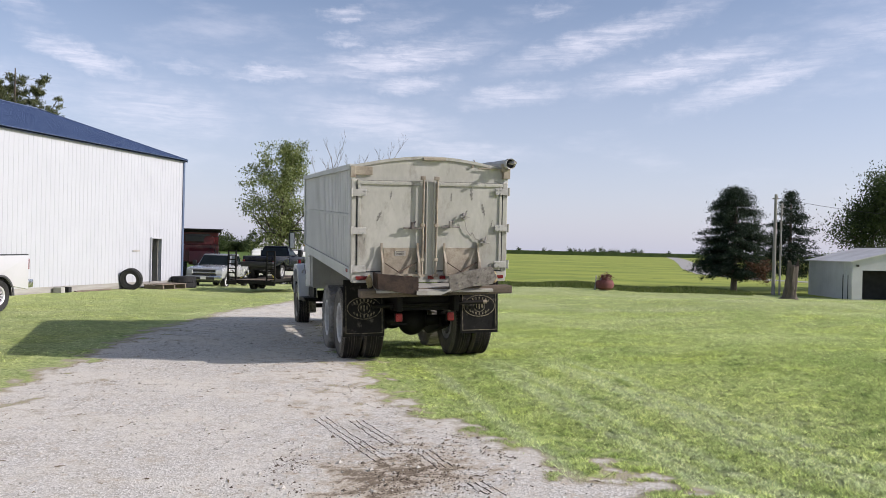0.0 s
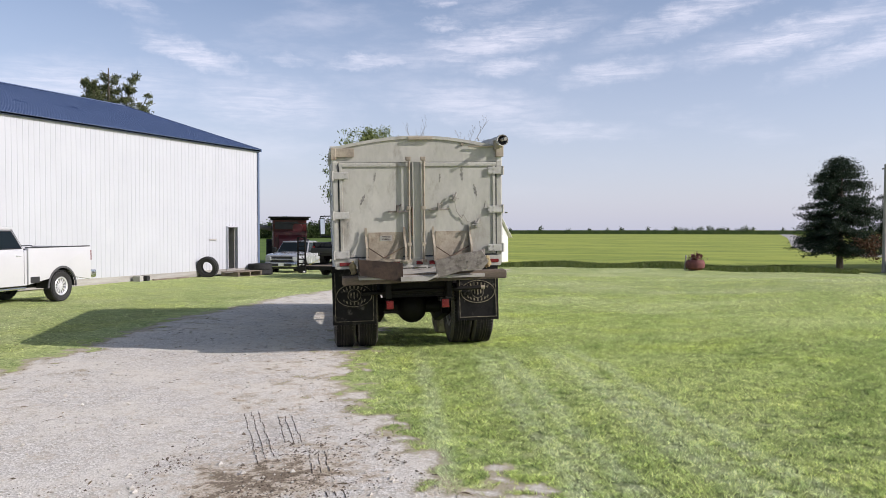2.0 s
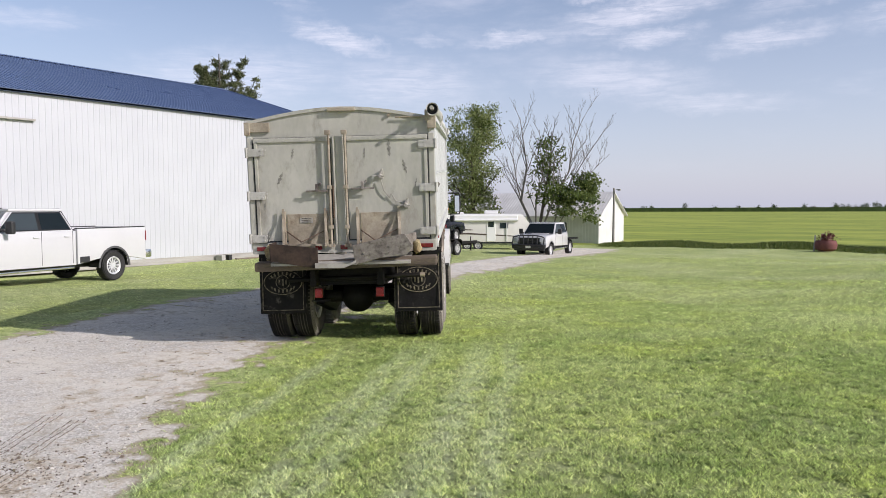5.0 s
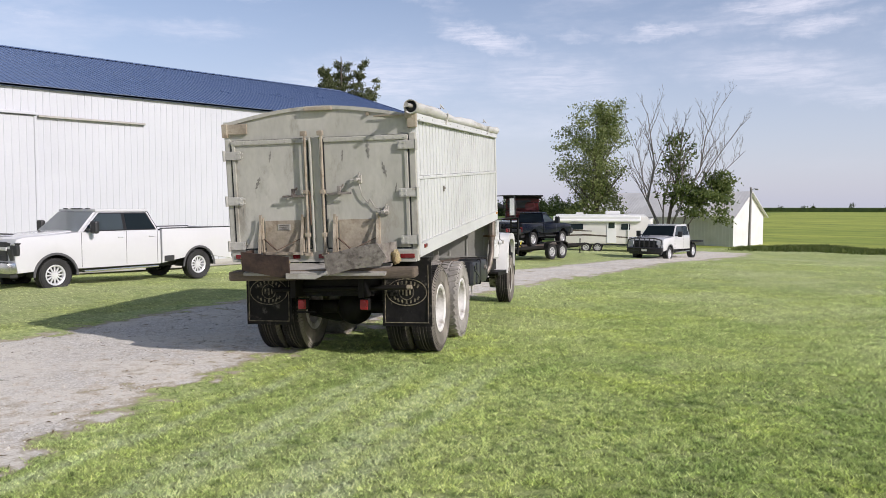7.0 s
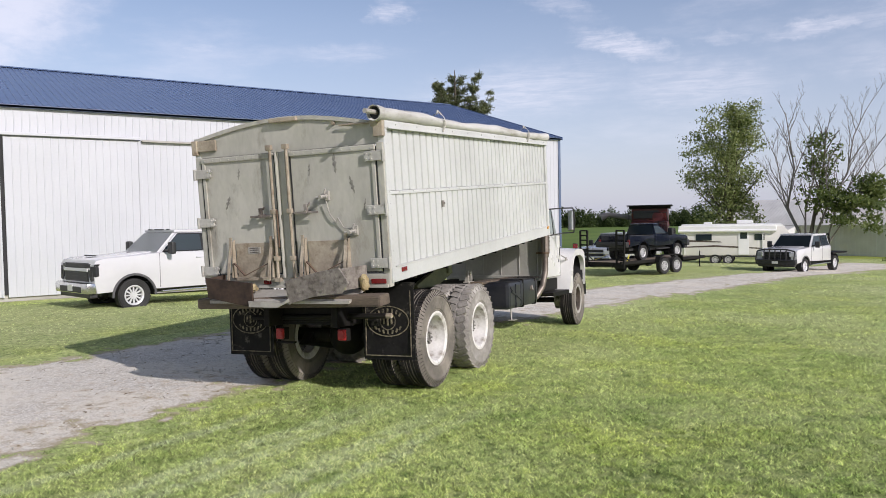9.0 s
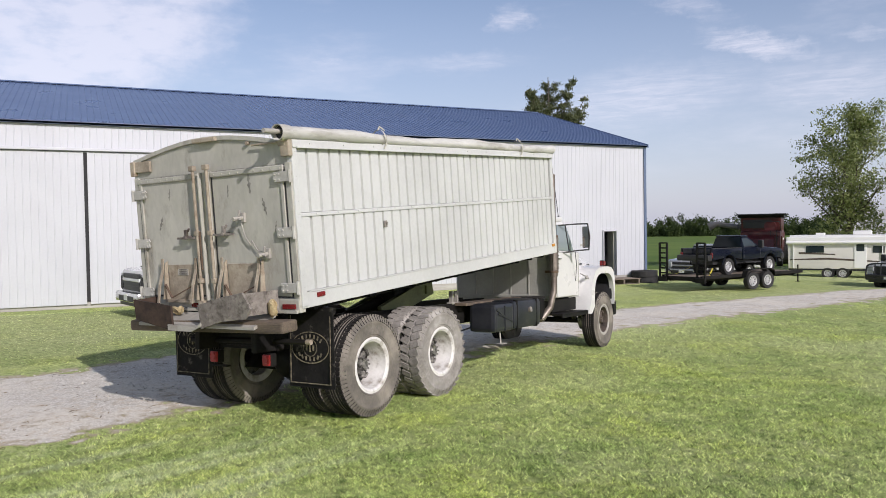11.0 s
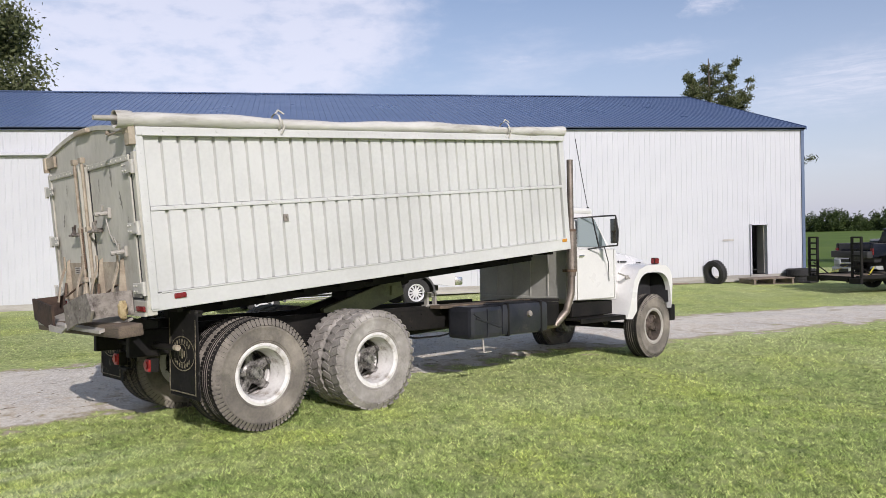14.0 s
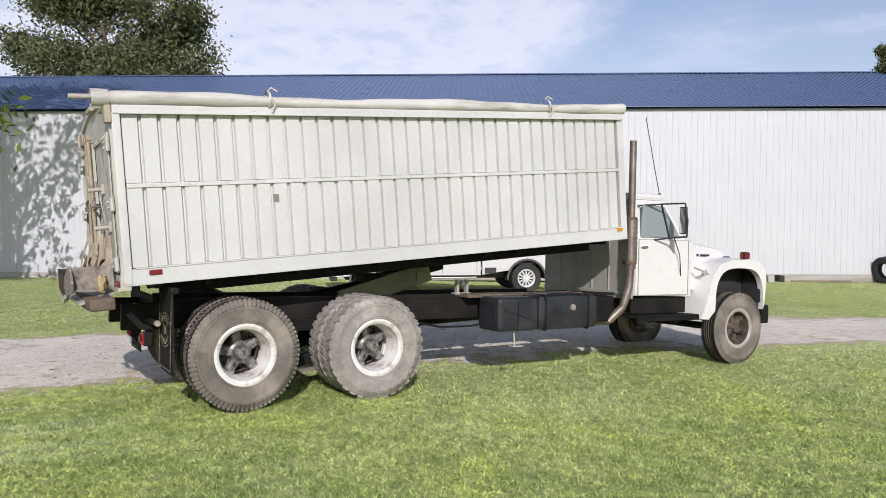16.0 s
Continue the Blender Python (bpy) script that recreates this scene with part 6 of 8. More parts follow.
def pickup(name, label, m, paint, wb=4.37, half=1.0, crew=True, bed=2.5, z_hood=1.32, z_bed=1.40, roof=2.0, r=0.41, bed_kind="box", front=1.0, rear=1.22, chrome=True, cut=0.50, bull=False):
    """A pickup: y forward, origin on the ground below the middle of the rear axle."""
    t = thing(name, label, "pickup truck", m)
    modern = chrome and not bull and crew and r > 0.415
    yf, yr = wb + front, -rear
    cab_r = yr + bed + 0.03
    cab_f = wb - 0.62
    zb = 0.52 if modern else 0.58

    def P(nm, fn, mat, lab="", smooth=False, parent=None):
        return solid(nm, fn, mat, parent or t, lab, smooth)
    # front clip and doors
    P("body", lambda b: prism(b, arch_profile(cab_r, yf - 0.06, zb, [(yf, 0.80), (yf + 0.015, z_hood - 0.17), (yf - 0.05, z_hood - 0.06), (yf - 0.22, z_hood - 0.015), (wb, z_hood + 0.02), (cab_f, z_hood + 0.07), (cab_r, z_hood + 0.05)], [wb], cut), "x", -half, half, bevel=0.075 if modern else 0.05), paint, "", True)
    P("hood_bulge", lambda b: prism(b, [(yf - 0.14, z_hood - 0.08), (yf - 0.3, z_hood - 0.02), (wb, z_hood + 0.035), (cab_f, z_hood + 0.10), (cab_f, z_hood), (yf - 0.2, z_hood - 0.12)], "x", -half * 0.66, half * 0.66, bevel=0.03), paint, "", True)
    # greenhouse
    yrw, yft, yrt = cab_r + 0.02, cab_f - (0.60 if modern else 0.70), cab_r + (0.30 if modern else 0.16)
    z0 = z_hood + 0.04

    def house(b):
        lo = [b.verts.new((s * (half - 0.04), y, z0)) for s, y in ((-1, yrw), (1, yrw), (1, cab_f), (-1, cab_f))]
        hi = [b.verts.new((s * (half - 0.20), y, roof - 0.03)) for s, y in ((-1, yrt), (1, yrt), (1, yft), (-1, yft))]
        fs = [b.faces.new(hi)]
        for i in range(4):
            fs.append(b.faces.new((lo[i], lo[(i + 1) % 4], hi[(i + 1) % 4], hi[i])))
        bmesh.ops.recalc_face_normals(b, faces=fs)
        bmesh.ops.bevel(b, geom=[e for e in b.edges], offset=0.06 if modern else 0.03, segments=3, affect="EDGES")
    P("cabin", house, paint, "", True)
    P("roof", lambda b: box(b, (0, (yft + yrt) / 2, roof - 0.035), (2 * half - 0.38, yft - yrt + 0.06, 0.075), bevel=0.036), paint, "", True)

    def lerp(y, z, s, out):
        f = (z - z0) / (roof - 0.03 - z0)
        return (s * (half - 0.04 - 0.16 * f + out), y, z)

    def quad(b, pts, s, out=0.010):
        v = [b.verts.new(lerp(y, z, s, out)) for y, z in pts]
        f = b.faces.new(v if s > 0 else v[::-1])
        bmesh.ops.solidify(b, geom=[f], thickness=-0.008)
    zl, zt = z0 + 0.06, roof - 0.12
    fr = cab_f - 0.16
    rake = cab_f - yft - 0.12
    mid = cab_r + (1.02 if crew else 0.0)
    for s in (1, -1):
        P("side_window", lambda b: quad(b, [(mid + 0.13, zl), (fr - 0.05, zl), (fr - rake, zt), (mid + 0.13, zt)], s), CLEAR_PANE, "side window")
        P("window_surround", lambda b: quad(b, [(cab_r + 0.13, zl - 0.03), (fr + 0.02, zl - 0.03), (fr - rake - 0.02, zt + 0.03), (yrt + 0.06, zt + 0.03)], s, 0.005), BLACK_TRIM)
        if crew:
            P("side_window", lambda b: quad(b, [(cab_r + 0.17, zl), (mid + 0.03, zl), (mid + 0.03, zt), (yrt + 0.09, zt)], s), GLASS, "dark rear side window")
        for y in [cab_f - 0.06, mid + 0.08] + ([cab_r + 0.13] if crew else []):
            P("door_seam", lambda b: box(b, (s * (half + 0.001), y, (zb + z_hood) / 2 + 0.06), (0.008, 0.010, z_hood - zb - 0.02)), ARCH_GREY)
        for y in [mid + 0.26] + ([cab_r + 0.32] if crew else []):
            P("door_handle", lambda b: box(b, (s * (half + 0.018), y, z_hood - 0.10), (0.03, 0.16, 0.03), bevel=0.01), paint)
        mi = P("mirror", lambda b: (box(b, (s * (half + 0.20), cab_f - 0.30, z_hood + 0.18), (0.24, 0.13, 0.32), bevel=0.045), box(b, (s * (half + 0.05), cab_f - 0.22, z_hood + 0.12), (0.16, 0.06, 0.06), bevel=0.015)), BLACK_TRIM, "black door mirror")
        P("arch_trim", lambda b: lathe_arc(b, s * half, wb, 0.40, cut, cut + 0.055), paint if paint is BLACK_PAINT else ARCH_GREY)
        P("running_board", lambda b: box(b, (s * (half - 0.03), (cab_r + wb - 0.7) / 2 + 0.05, 0.47), (0.14, wb - 0.85 - cab_r, 0.05), bevel=0.015), CHROME if chrome else BLACK_TRIM)
        if modern:
            hl = P("head_lamp", lambda b: prism(b, [(0.0, -0.05), (0.46, -0.03), (0.52, 0.045), (0.0, 0.05)], "y", -0.06, 0.06, bevel=0.012) or bmesh.ops.transform(b, matrix=Matrix.Translation((s * (half - 0.47), yf - 0.010, z_hood - 0.20)) @ Matrix.Diagonal((s, 1, 1, 1)) @ Matrix.Rotation(radians(-7), 4, "Z"), verts=b.verts), BLACK_TRIM, "dark slim headlamp")
            solid("lamp_strip", lambda b: box(b, (s * (half - 0.06), yf - 0.035, z_hood - 0.185), (0.13, 0.10, 0.05), rot=(0, 0, -s * 30), bevel=0.012), LAMP_GLASS, hl, "clear lamp strip")
            P("lamp_cluster", lambda b: box(b, (s * (half - 0.085), yf - 0.075, z_hood - 0.335), (0.19, 0.20, 0.26), rot=(0, 0, -s * 24), bevel=0.03), BLACK_TRIM, "black stacked lamp cluster")
            P("fog_lamp_panel", lambda b: prism(b, [(half - 0.34, z_hood - 0.30), (half - 0.05, z_hood - 0.30), (half - 0.04, z_hood - 0.56), (half - 0.16, z_hood - 0.58)] if s > 0 else [(-half + 0.34, z_hood - 0.30), (-half + 0.16, z_hood - 0.58), (-half + 0.04, z_hood - 0.56), (-half + 0.05, z_hood - 0.30)], "y", yf - 0.06, yf + 0.030, bevel=0.012), BLACK_TRIM, "black lamp panel")
        else:
            P("head_lamp", lambda b: box(b, (s * (half - 0.20), yf - 0.01, z_hood - 0.26), (0.36, 0.12, 0.22), rot=(0, 0, -s * 14), bevel=0.03), LAMP_GLASS, "clear headlamp")
        for yw in (0, wb):
            P("wheel_liner", lambda b: liner(b, s * (half - 0.02), s * (half - 0.42), yw, cut - 0.004), DARK, "black wheel house")
        for yw in (0, wb):
            road_wheel(t, s * (half - 0.15), yw, r, 0.27, ALLOY if chrome else STEEL_WHEEL, s, spokes=12 if modern else 8)
    # windshield and rear glass
    for ya, yb_, nm, lab in ((cab_f - 0.05, yft + 0.06, "windshield", "raked windshield"), (yrw, yrt, "rear_window", "dark rear window")):
        bm = bmesh.new()
        sgn = 1 if nm == "windshield" else -1
        za, zc, rise = zl - 0.03, zt + 0.05, roof - 0.03 - z0
        y_lo, y_hi = (cab_f, yft) if sgn > 0 else (yrw, yrt)
        p_lo, p_hi = y_lo + (y_hi - y_lo) * (za - z0) / rise + 0.012 * sgn, y_lo + (y_hi - y_lo) * (zc - z0) / rise + 0.012 * sgn
        v = [bm.verts.new(p) for p in ((-(half - 0.11), p_lo, za), (half - 0.11, p_lo, za), (half - 0.23, p_hi, zc), (-(half - 0.23), p_hi, zc))]
        bm.faces.new(v if sgn > 0 else v[::-1])
        bmesh.ops.solidify(bm, geom=bm.faces[:], thickness=-0.012)
        part(nm, bm, REFLECTION_PANE if modern and sgn > 0 else GLASS, t, lab)
    P("grille", lambda b: (box(b, (0, yf - 0.01, z_hood - 0.36), (2 * half - 0.62, 0.09, 0.46), bevel=0.03), [box(b, (0, yf + 0.035, z_hood - 0.47 + 0.085 * k), (2 * half - 0.7, 0.02, 0.022)) for k in range(4)]), BLACK_TRIM, "black grille")
    P("grille_bar", lambda b: box(b, (0, yf + 0.035, z_hood - 0.30), (2 * half - 0.6, 0.04, 0.085), bevel=0.015), paint if modern else (BLACK_TRIM if bull else CHROME), "bar across the grille")
    P("bumper_grille", lambda b: box(b, (0, yf + 0.175, 0.63), (2 * half - 0.75, 0.03, 0.15), bevel=0.02), BLACK_TRIM)
    if modern:
        P("hood_scoop", lambda b: box(b, (0, yf - 0.34, z_hood + 0.03), (0.52, 0.10, 0.035), rot=(4, 0, 0), bevel=0.012), BLACK_TRIM, "black hood scoop")
        for x in (-0.5, -0.16, 0, 0.16, 0.5):
            P("roof_marker", lambda b: box(b, (x, yft + 0.02, roof + 0.012), (0.12, 0.08, 0.03), bevel=0.012), BLACK_TRIM, "dark roof marker lamp")
    bp = P("front_bumper", lambda b: box(b, (0, yf + 0.06, 0.66), (2 * half - 0.02, 0.24, 0.27), bevel=0.06), CHROME if chrome and not bull else BLACK_TRIM, "front bumper", True)
    P("bumper_lower", lambda b: box(b, (0, yf - 0.02, 0.49), (2 * half - 0.2, 0.2, 0.14), bevel=0.03), BLACK_TRIM)
    solid("number_plate", lambda b: box(b, (0, yf + 0.185, 0.66), (0.31, 0.012, 0.155)), RV_WHITE, bp)
    if bull:
        P("grille_guard", lambda b: (tube(b, [(-0.95, yf + 0.1, 1.18), (-0.95, yf + 0.24, 0.75), (0.95, yf + 0.24, 0.75), (0.95, yf + 0.1, 1.18)], 0.035, 8), tube(b, [(-0.95, yf + 0.1, 1.2), (-0.55, yf + 0.16, 1.3), (0.55, yf + 0.16, 1.3), (0.95, yf + 0.1, 1.2)], 0.035, 8), [cyl(b, (x, yf + 0.22, 0.7), (x, yf + 0.16, 1.3), 0.03, seg=8) for x in (-0.55, -0.28, 0, 0.28, 0.55)]), BLACK_TRIM, "black tubular grille guard", True)
    P("chassis", lambda b: (box(b, (0, (yf + yr) / 2, 0.50), (1.1, yf - yr - 0.7, 0.16)), cyl(b, (-half + 0.2, 0, r), (half - 0.2, 0, r), 0.06), cyl(b, (-half + 0.2, wb, r), (half - 0.2, wb, r), 0.05)), BLACK_TRIM)
    if bed_kind == "box":
        for s in (1, -1):
            x0, x1 = s * (half - 0.11), s * half
            P("bed_side", lambda b: prism(b, arch_profile(yr, cab_r - 0.03, zb + 0.02, [(cab_r - 0.03, z_bed), (yr, z_bed)], [0], cut), "x", min(x0, x1), max(x0, x1), bevel=0.025), paint, "", True)
            P("bed_rail_cap", lambda b: box(b, (s * (half - 0.055), (yr + cab_r) / 2, z_bed + 0.012), (0.12, cab_r - yr - 0.06, 0.03), bevel=0.01), BLACK_TRIM)
            P("tail_lamp", lambda b: box(b, (s * (half - 0.055), yr - 0.004, z_bed - 0.25), (0.115, 0.05, 0.30 if chrome else 0.22), bevel=0.015), RED_LENS, "red tail lamp")
            P("arch_trim", lambda b: lathe_arc(b, s * half, 0, 0.40, cut, cut + 0.055), paint if paint is BLACK_PAINT else ARCH_GREY)
            if modern:
                P("bed_step", lambda b: box(b, (s * (half - 0.02), cab_r - 0.26, 0.66), (0.06, 0.34, 0.17), bevel=0.02), BLACK_TRIM, "dark step notch in the bed side")
        P("bed_floor", lambda b: (box(b, (0, (yr + cab_r) / 2, 0.84), (2 * half - 0.2, cab_r - yr - 0.06, 0.05)), box(b, (0, cab_r - 0.06, (z_bed + 0.8) / 2), (2 * half - 0.2, 0.05, z_bed - 0.82))), BLACK_TRIM)
        P("tailgate", lambda b: box(b, (0, yr + 0.035, (z_bed + 0.82) / 2), (2 * half - 0.24, 0.07, z_bed - 0.80), bevel=0.02), paint, "tailgate", True)
        P("rear_bumper", lambda b: (box(b, (0, yr - 0.13, 0.70), (2 * half - 0.02, 0.26, 0.24), bevel=0.05), box(b, (half - 0.15, yr - 0.10, 0.72), (0.25, 0.16, 0.1), bevel=0.03)), CHROME if chrome else BLACK_TRIM, "rear bumper", True)
    else:
        P("flat_bed", lambda b: (box(b, (0, (yr + cab_r) / 2 - 0.15, 0.95), (2 * half + 0.15, cab_r - yr + 0.1, 0.09), bevel=0.015), box(b, (0, (yr + cab_r) / 2 - 0.1, 0.82), (0.9, cab_r - yr, 0.2))), FRAME_BLACK, "black flat bed")
        P("headache_rack", lambda b: (tube(b, [(-0.9, cab_r - 0.16, 0.98), (-0.86, cab_r - 0.12, 1.95), (0.86, cab_r - 0.12, 1.95), (0.9, cab_r - 0.16, 0.98)], 0.04, 8), [cyl(b, (x, cab_r - 0.15, 1.0), (x, cab_r - 0.12, 1.95), 0.02, seg=6) for x in (-0.6, -0.3, 0, 0.3, 0.6)]), FRAME_BLACK, "black rack behind the cab", True)
    return t


def liner(b, x0, x1, yc, r):
    """The dark half tunnel over a wheel, closed on its inner side."""
    n = 14
    ring = [(yc + r * math.cos(math.pi * k / n), 0.40 + r * math.sin(math.pi * k / n)) for k in range(n + 1)]
    a = [b.verts.new((x0, y, z)) for y, z in ring]
    c = [b.verts.new((x1, y, z)) for y, z in ring]
    for k in range(n):
        b.faces.new((a[k], a[k + 1], c[k + 1], c[k]))
    b.faces.new(c)


def lathe_arc(b, x, yc, zc, r0, r1):
    """A thin arch moulding round a wheel opening."""
    n = 14
    for k in range(n):
        a, a2 = math.pi * k / n, math.pi * (k + 1) / n
        v = []
        for ang, r in ((a, r0), (a2, r0), (a2, r1), (a, r1)):
            v.append((yc + r * math.cos(ang), zc + r * math.sin(ang)))
        prism(b, v, "x", x - 0.012, x + 0.012)


def facing(x, y, deg, lift=0.0, dip=0.0):
    """A pose on the ground, its y axis turned deg degrees to the left of north."""
    return pose(x, y, hz(x, y) + lift, dip, 0, deg)


# white pickup beside the machine shed, nose to the south
pickup("pickup_truck", "clean white crew cab pickup on the grass beside the shed", facing(-17.66, 16.48, 192.7), WHITE_PAINT, half=1.02, r=0.425, roof=2.05, z_hood=1.41, z_bed=1.50, cut=0.53)

# black-guarded white pickup with a flat bed on the drive, nose towards the yard
pickup("flatbed_pickup", "white crew cab pickup with grille guard and flat bed", facing(-18.13, 47.98, 187.8), WHITE_PAINT, wb=3.75, half=1.02, bed=1.80, bed_kind="flat", bull=True, roof=2.0, z_hood=1.30, chrome=True, r=0.41)
pickup("silver_pickup", "silver pickup parked behind the car trailer", facing(-25.76, 42.26, 195.5), SILVER_PAINT, wb=3.9, half=1.0, bed=2.0, roof=1.95, z_hood=1.25)


def build_trailer(m):
    t = thing("car_trailer", "black tandem car trailer with upright ladder ramps", "trailer", m)

    def P(nm, fn, mat, lab="", smooth=False):
        return solid(nm, fn, mat, t, lab, smooth)
    dk = P("deck", lambda b: box(b, (0, 2.9, 0.60), (2.0, 5.9, 0.05)), FRAME_BLACK, "worn plank deck")
    for k in range(10):
        solid("plank", lambda b: box(b, (-0.9 + 0.2 * k, 2.9, 0.635), (0.18, 5.9, 0.03), bevel=0.004), PALLET_WOOD, dk)
    P("side_rail", lambda b: box(b, (1.03, 2.9, 0.62), (0.07, 6.0, 0.14), bevel=0.01), FRAME_BLACK)
    P("side_rail", lambda b: box(b, (-1.03, 2.9, 0.62), (0.07, 6.0, 0.14), bevel=0.01), FRAME_BLACK)
    P("beam", lambda b: (box(b, (0.6, 2.9, 0.50), (0.08, 6.0, 0.14)), box(b, (-0.6, 2.9, 0.50), (0.08, 6.0, 0.14))), FRAME_BLACK)
    P("tongue", lambda b: (bar(b, [(0.7, 5.8, 0.52), (0, 7.3, 0.52)], 0.09, 0.09), bar(b, [(-0.7, 5.8, 0.52), (0, 7.3, 0.52)], 0.09, 0.09)), FRAME_BLACK)
    P("jack", lambda b: (cyl(b, (0.1, 6.9, 0.06), (0.1, 6.9, 0.85), 0.03), box(b, (0.1, 6.9, 0.05), (0.16, 0.16, 0.02))), FRAME_BLACK)
    for s in (1, -1):
        for y in (2.58, 3.46):
            road_wheel(t, s * 1.17, y, 0.37, 0.21, STEEL_WHEEL, s, spokes=8)
        P("fender", lambda b: (prism(b, [(2.11, 0.55), (2.21, 0.80), (2.46, 0.88), (3.58, 0.88), (3.83, 0.80), (3.93, 0.55), (3.88, 0.55), (3.80, 0.76), (3.56, 0.845), (2.48, 0.845), (2.25, 0.77), (2.16, 0.55)], "x", s * 1.06, s * 1.30)), FRAME_BLACK, "black tandem fender")
        ramp = P("ramp", lambda b: (box(b, (s * 1.0 - 0.2, -0.06, 1.33), (0.06, 0.07, 1.46)), box(b, (s * 1.0 + 0.2, -0.06, 1.33), (0.06, 0.07, 1.46)), [box(b, (s * 1.0, -0.06, 0.76 + 0.215 * k), (0.40, 0.06, 0.06)) for k in range(7)]), FRAME_BLACK, "upright black ladder ramp")
        P("ramp_brace", lambda b: bar(b, [(s * 1.0, -0.05, 1.1), (s * 1.0, 0.55, 0.66)], 0.04, 0.03), FRAME_BLACK)
        P("ramp_foot", lambda b: box(b, (s * 1.0, -0.10, 0.50), (0.5, 0.1, 0.20), bevel=0.01), FRAME_BLACK)
        P("strap", lambda b: bar(b, [(s * 0.9, 0.5, 0.68), (s * 0.6, 1.0, 0.95)], 0.05, 0.01), YELLOW, "yellow ratchet strap")
    P("cross_tail", lambda b: box(b, (0, -0.02, 0.55), (2.1, 0.08, 0.18), bevel=0.01), FRAME_BLACK)
    return t


TRAILER_FOOT = facing(-17.83, 31.36, 6.4)
TRAILER = TRAILER_FOOT @ Matrix.Diagonal((0.93, 1.06, 0.93, 1))
build_trailer(TRAILER)
pickup("small_pickup", "small dark blue pickup strapped on the car trailer", TRAILER_FOOT @ pose(-0.05, 1.84, 0.60) @ Matrix.Diagonal((0.94, 0.95, 1.0, 1)), BLACK_PAINT, wb=2.75, half=0.84, crew=False, bed=1.9, z_hood=1.02, z_bed=1.05, roof=1.55, r=0.33, front=0.85, rear=1.05, chrome=False, cut=0.40)


def build_camper(m):
    t = thing("travel_trailer", "cream travel trailer with a white awning", "camper", m)

    def P(nm, fn, mat, lab="", smooth=False):
        return solid(nm, fn, mat, t, lab, smooth)
    P("body", lambda b: prism(b, [(-3.2, 0.62), (3.0, 0.62), (3.6, 1.1), (3.55, 2.0), (3.1, 2.62), (-3.1, 2.66), (-3.25, 2.5)], "x", -1.15, 1.15, bevel=0.05), RV_WALL, "cream camper body", True)
    P("roof_cap", lambda b: prism(b, [(-3.15, 2.55), (3.1, 2.52), (3.0, 2.72), (-3.1, 2.74)], "x", -1.16, 1.16, bevel=0.05), RV_WHITE, "white roof edge", True)
    P("awning", lambda b: (box(b, (1.22, -0.3, 2.40), (0.16, 6.0, 0.46), bevel=0.06), cyl(b, (1.28, -3.3, 2.28), (1.28, 2.7, 2.28), 0.10)), RV_WHITE, "rolled white awning")
    for y in (-2.9, 1.9):
        P("awning_arm", lambda b: box(b, (1.20, y, 1.55), (0.05, 0.06, 1.75)), RV_WHITE)
    P("door", lambda b: box(b, (1.165, 0.75, 1.5), (0.03, 0.65, 1.65), bevel=0.02), RV_WHITE, "white camper door")
    P("door_window", lambda b: box(b, (1.185, 0.75, 1.95), (0.02, 0.42, 0.42), bevel=0.01), GLASS)
    for y, w in ((-1.7, 1.0), (1.7, 0.6)):
        P("window", lambda b: box(b, (1.165, y, 1.85), (0.03, w, 0.42), bevel=0.015), GLASS, "dark camper window")
    P("stripe", lambda b: (prism(b, [(-3.1, 1.15), (-1.0, 1.20), (2.9, 1.0), (2.9, 1.06), (-1.0, 1.32), (-3.1, 1.22)], "x", 1.152, 1.160), prism(b, [(-2.6, 1.55), (-0.6, 1.50), (-0.6, 1.56), (-2.6, 1.68)], "x", 1.152, 1.160)), RV_STRIPE, "dark sweeping side stripe")
    P("skirt", lambda b: box(b, (0, -0.1, 0.58), (2.2, 6.2, 0.12)), BLACK_TRIM)
    for y in (-0.8, 0.0):
        for s in (1, -1):
            road_wheel(t, s * 1.05, y - 0.2, 0.35, 0.2, STEEL_WHEEL, s)
    P("a_frame", lambda b: (bar(b, [(0.6, 3.2, 0.58), (0, 4.5, 0.58)], 0.08, 0.1), bar(b, [(-0.6, 3.2, 0.58), (0, 4.5, 0.58)], 0.08, 0.1)), BLACK_TRIM)
    P("roof_vent", lambda b: box(b, (0, -1.5, 2.80), (0.5, 0.5, 0.14), bevel=0.03), RV_WHITE)
    P("air_conditioner", lambda b: box(b, (0, 0.8, 2.86), (0.7, 1.0, 0.26), bevel=0.06), RV_WHITE, "white roof air conditioner")
    return t


build_camper(facing(-26.76, 52.94, -57.3, -0.05) @ Matrix.Diagonal((1.02, 1.01, 0.98, 1)))


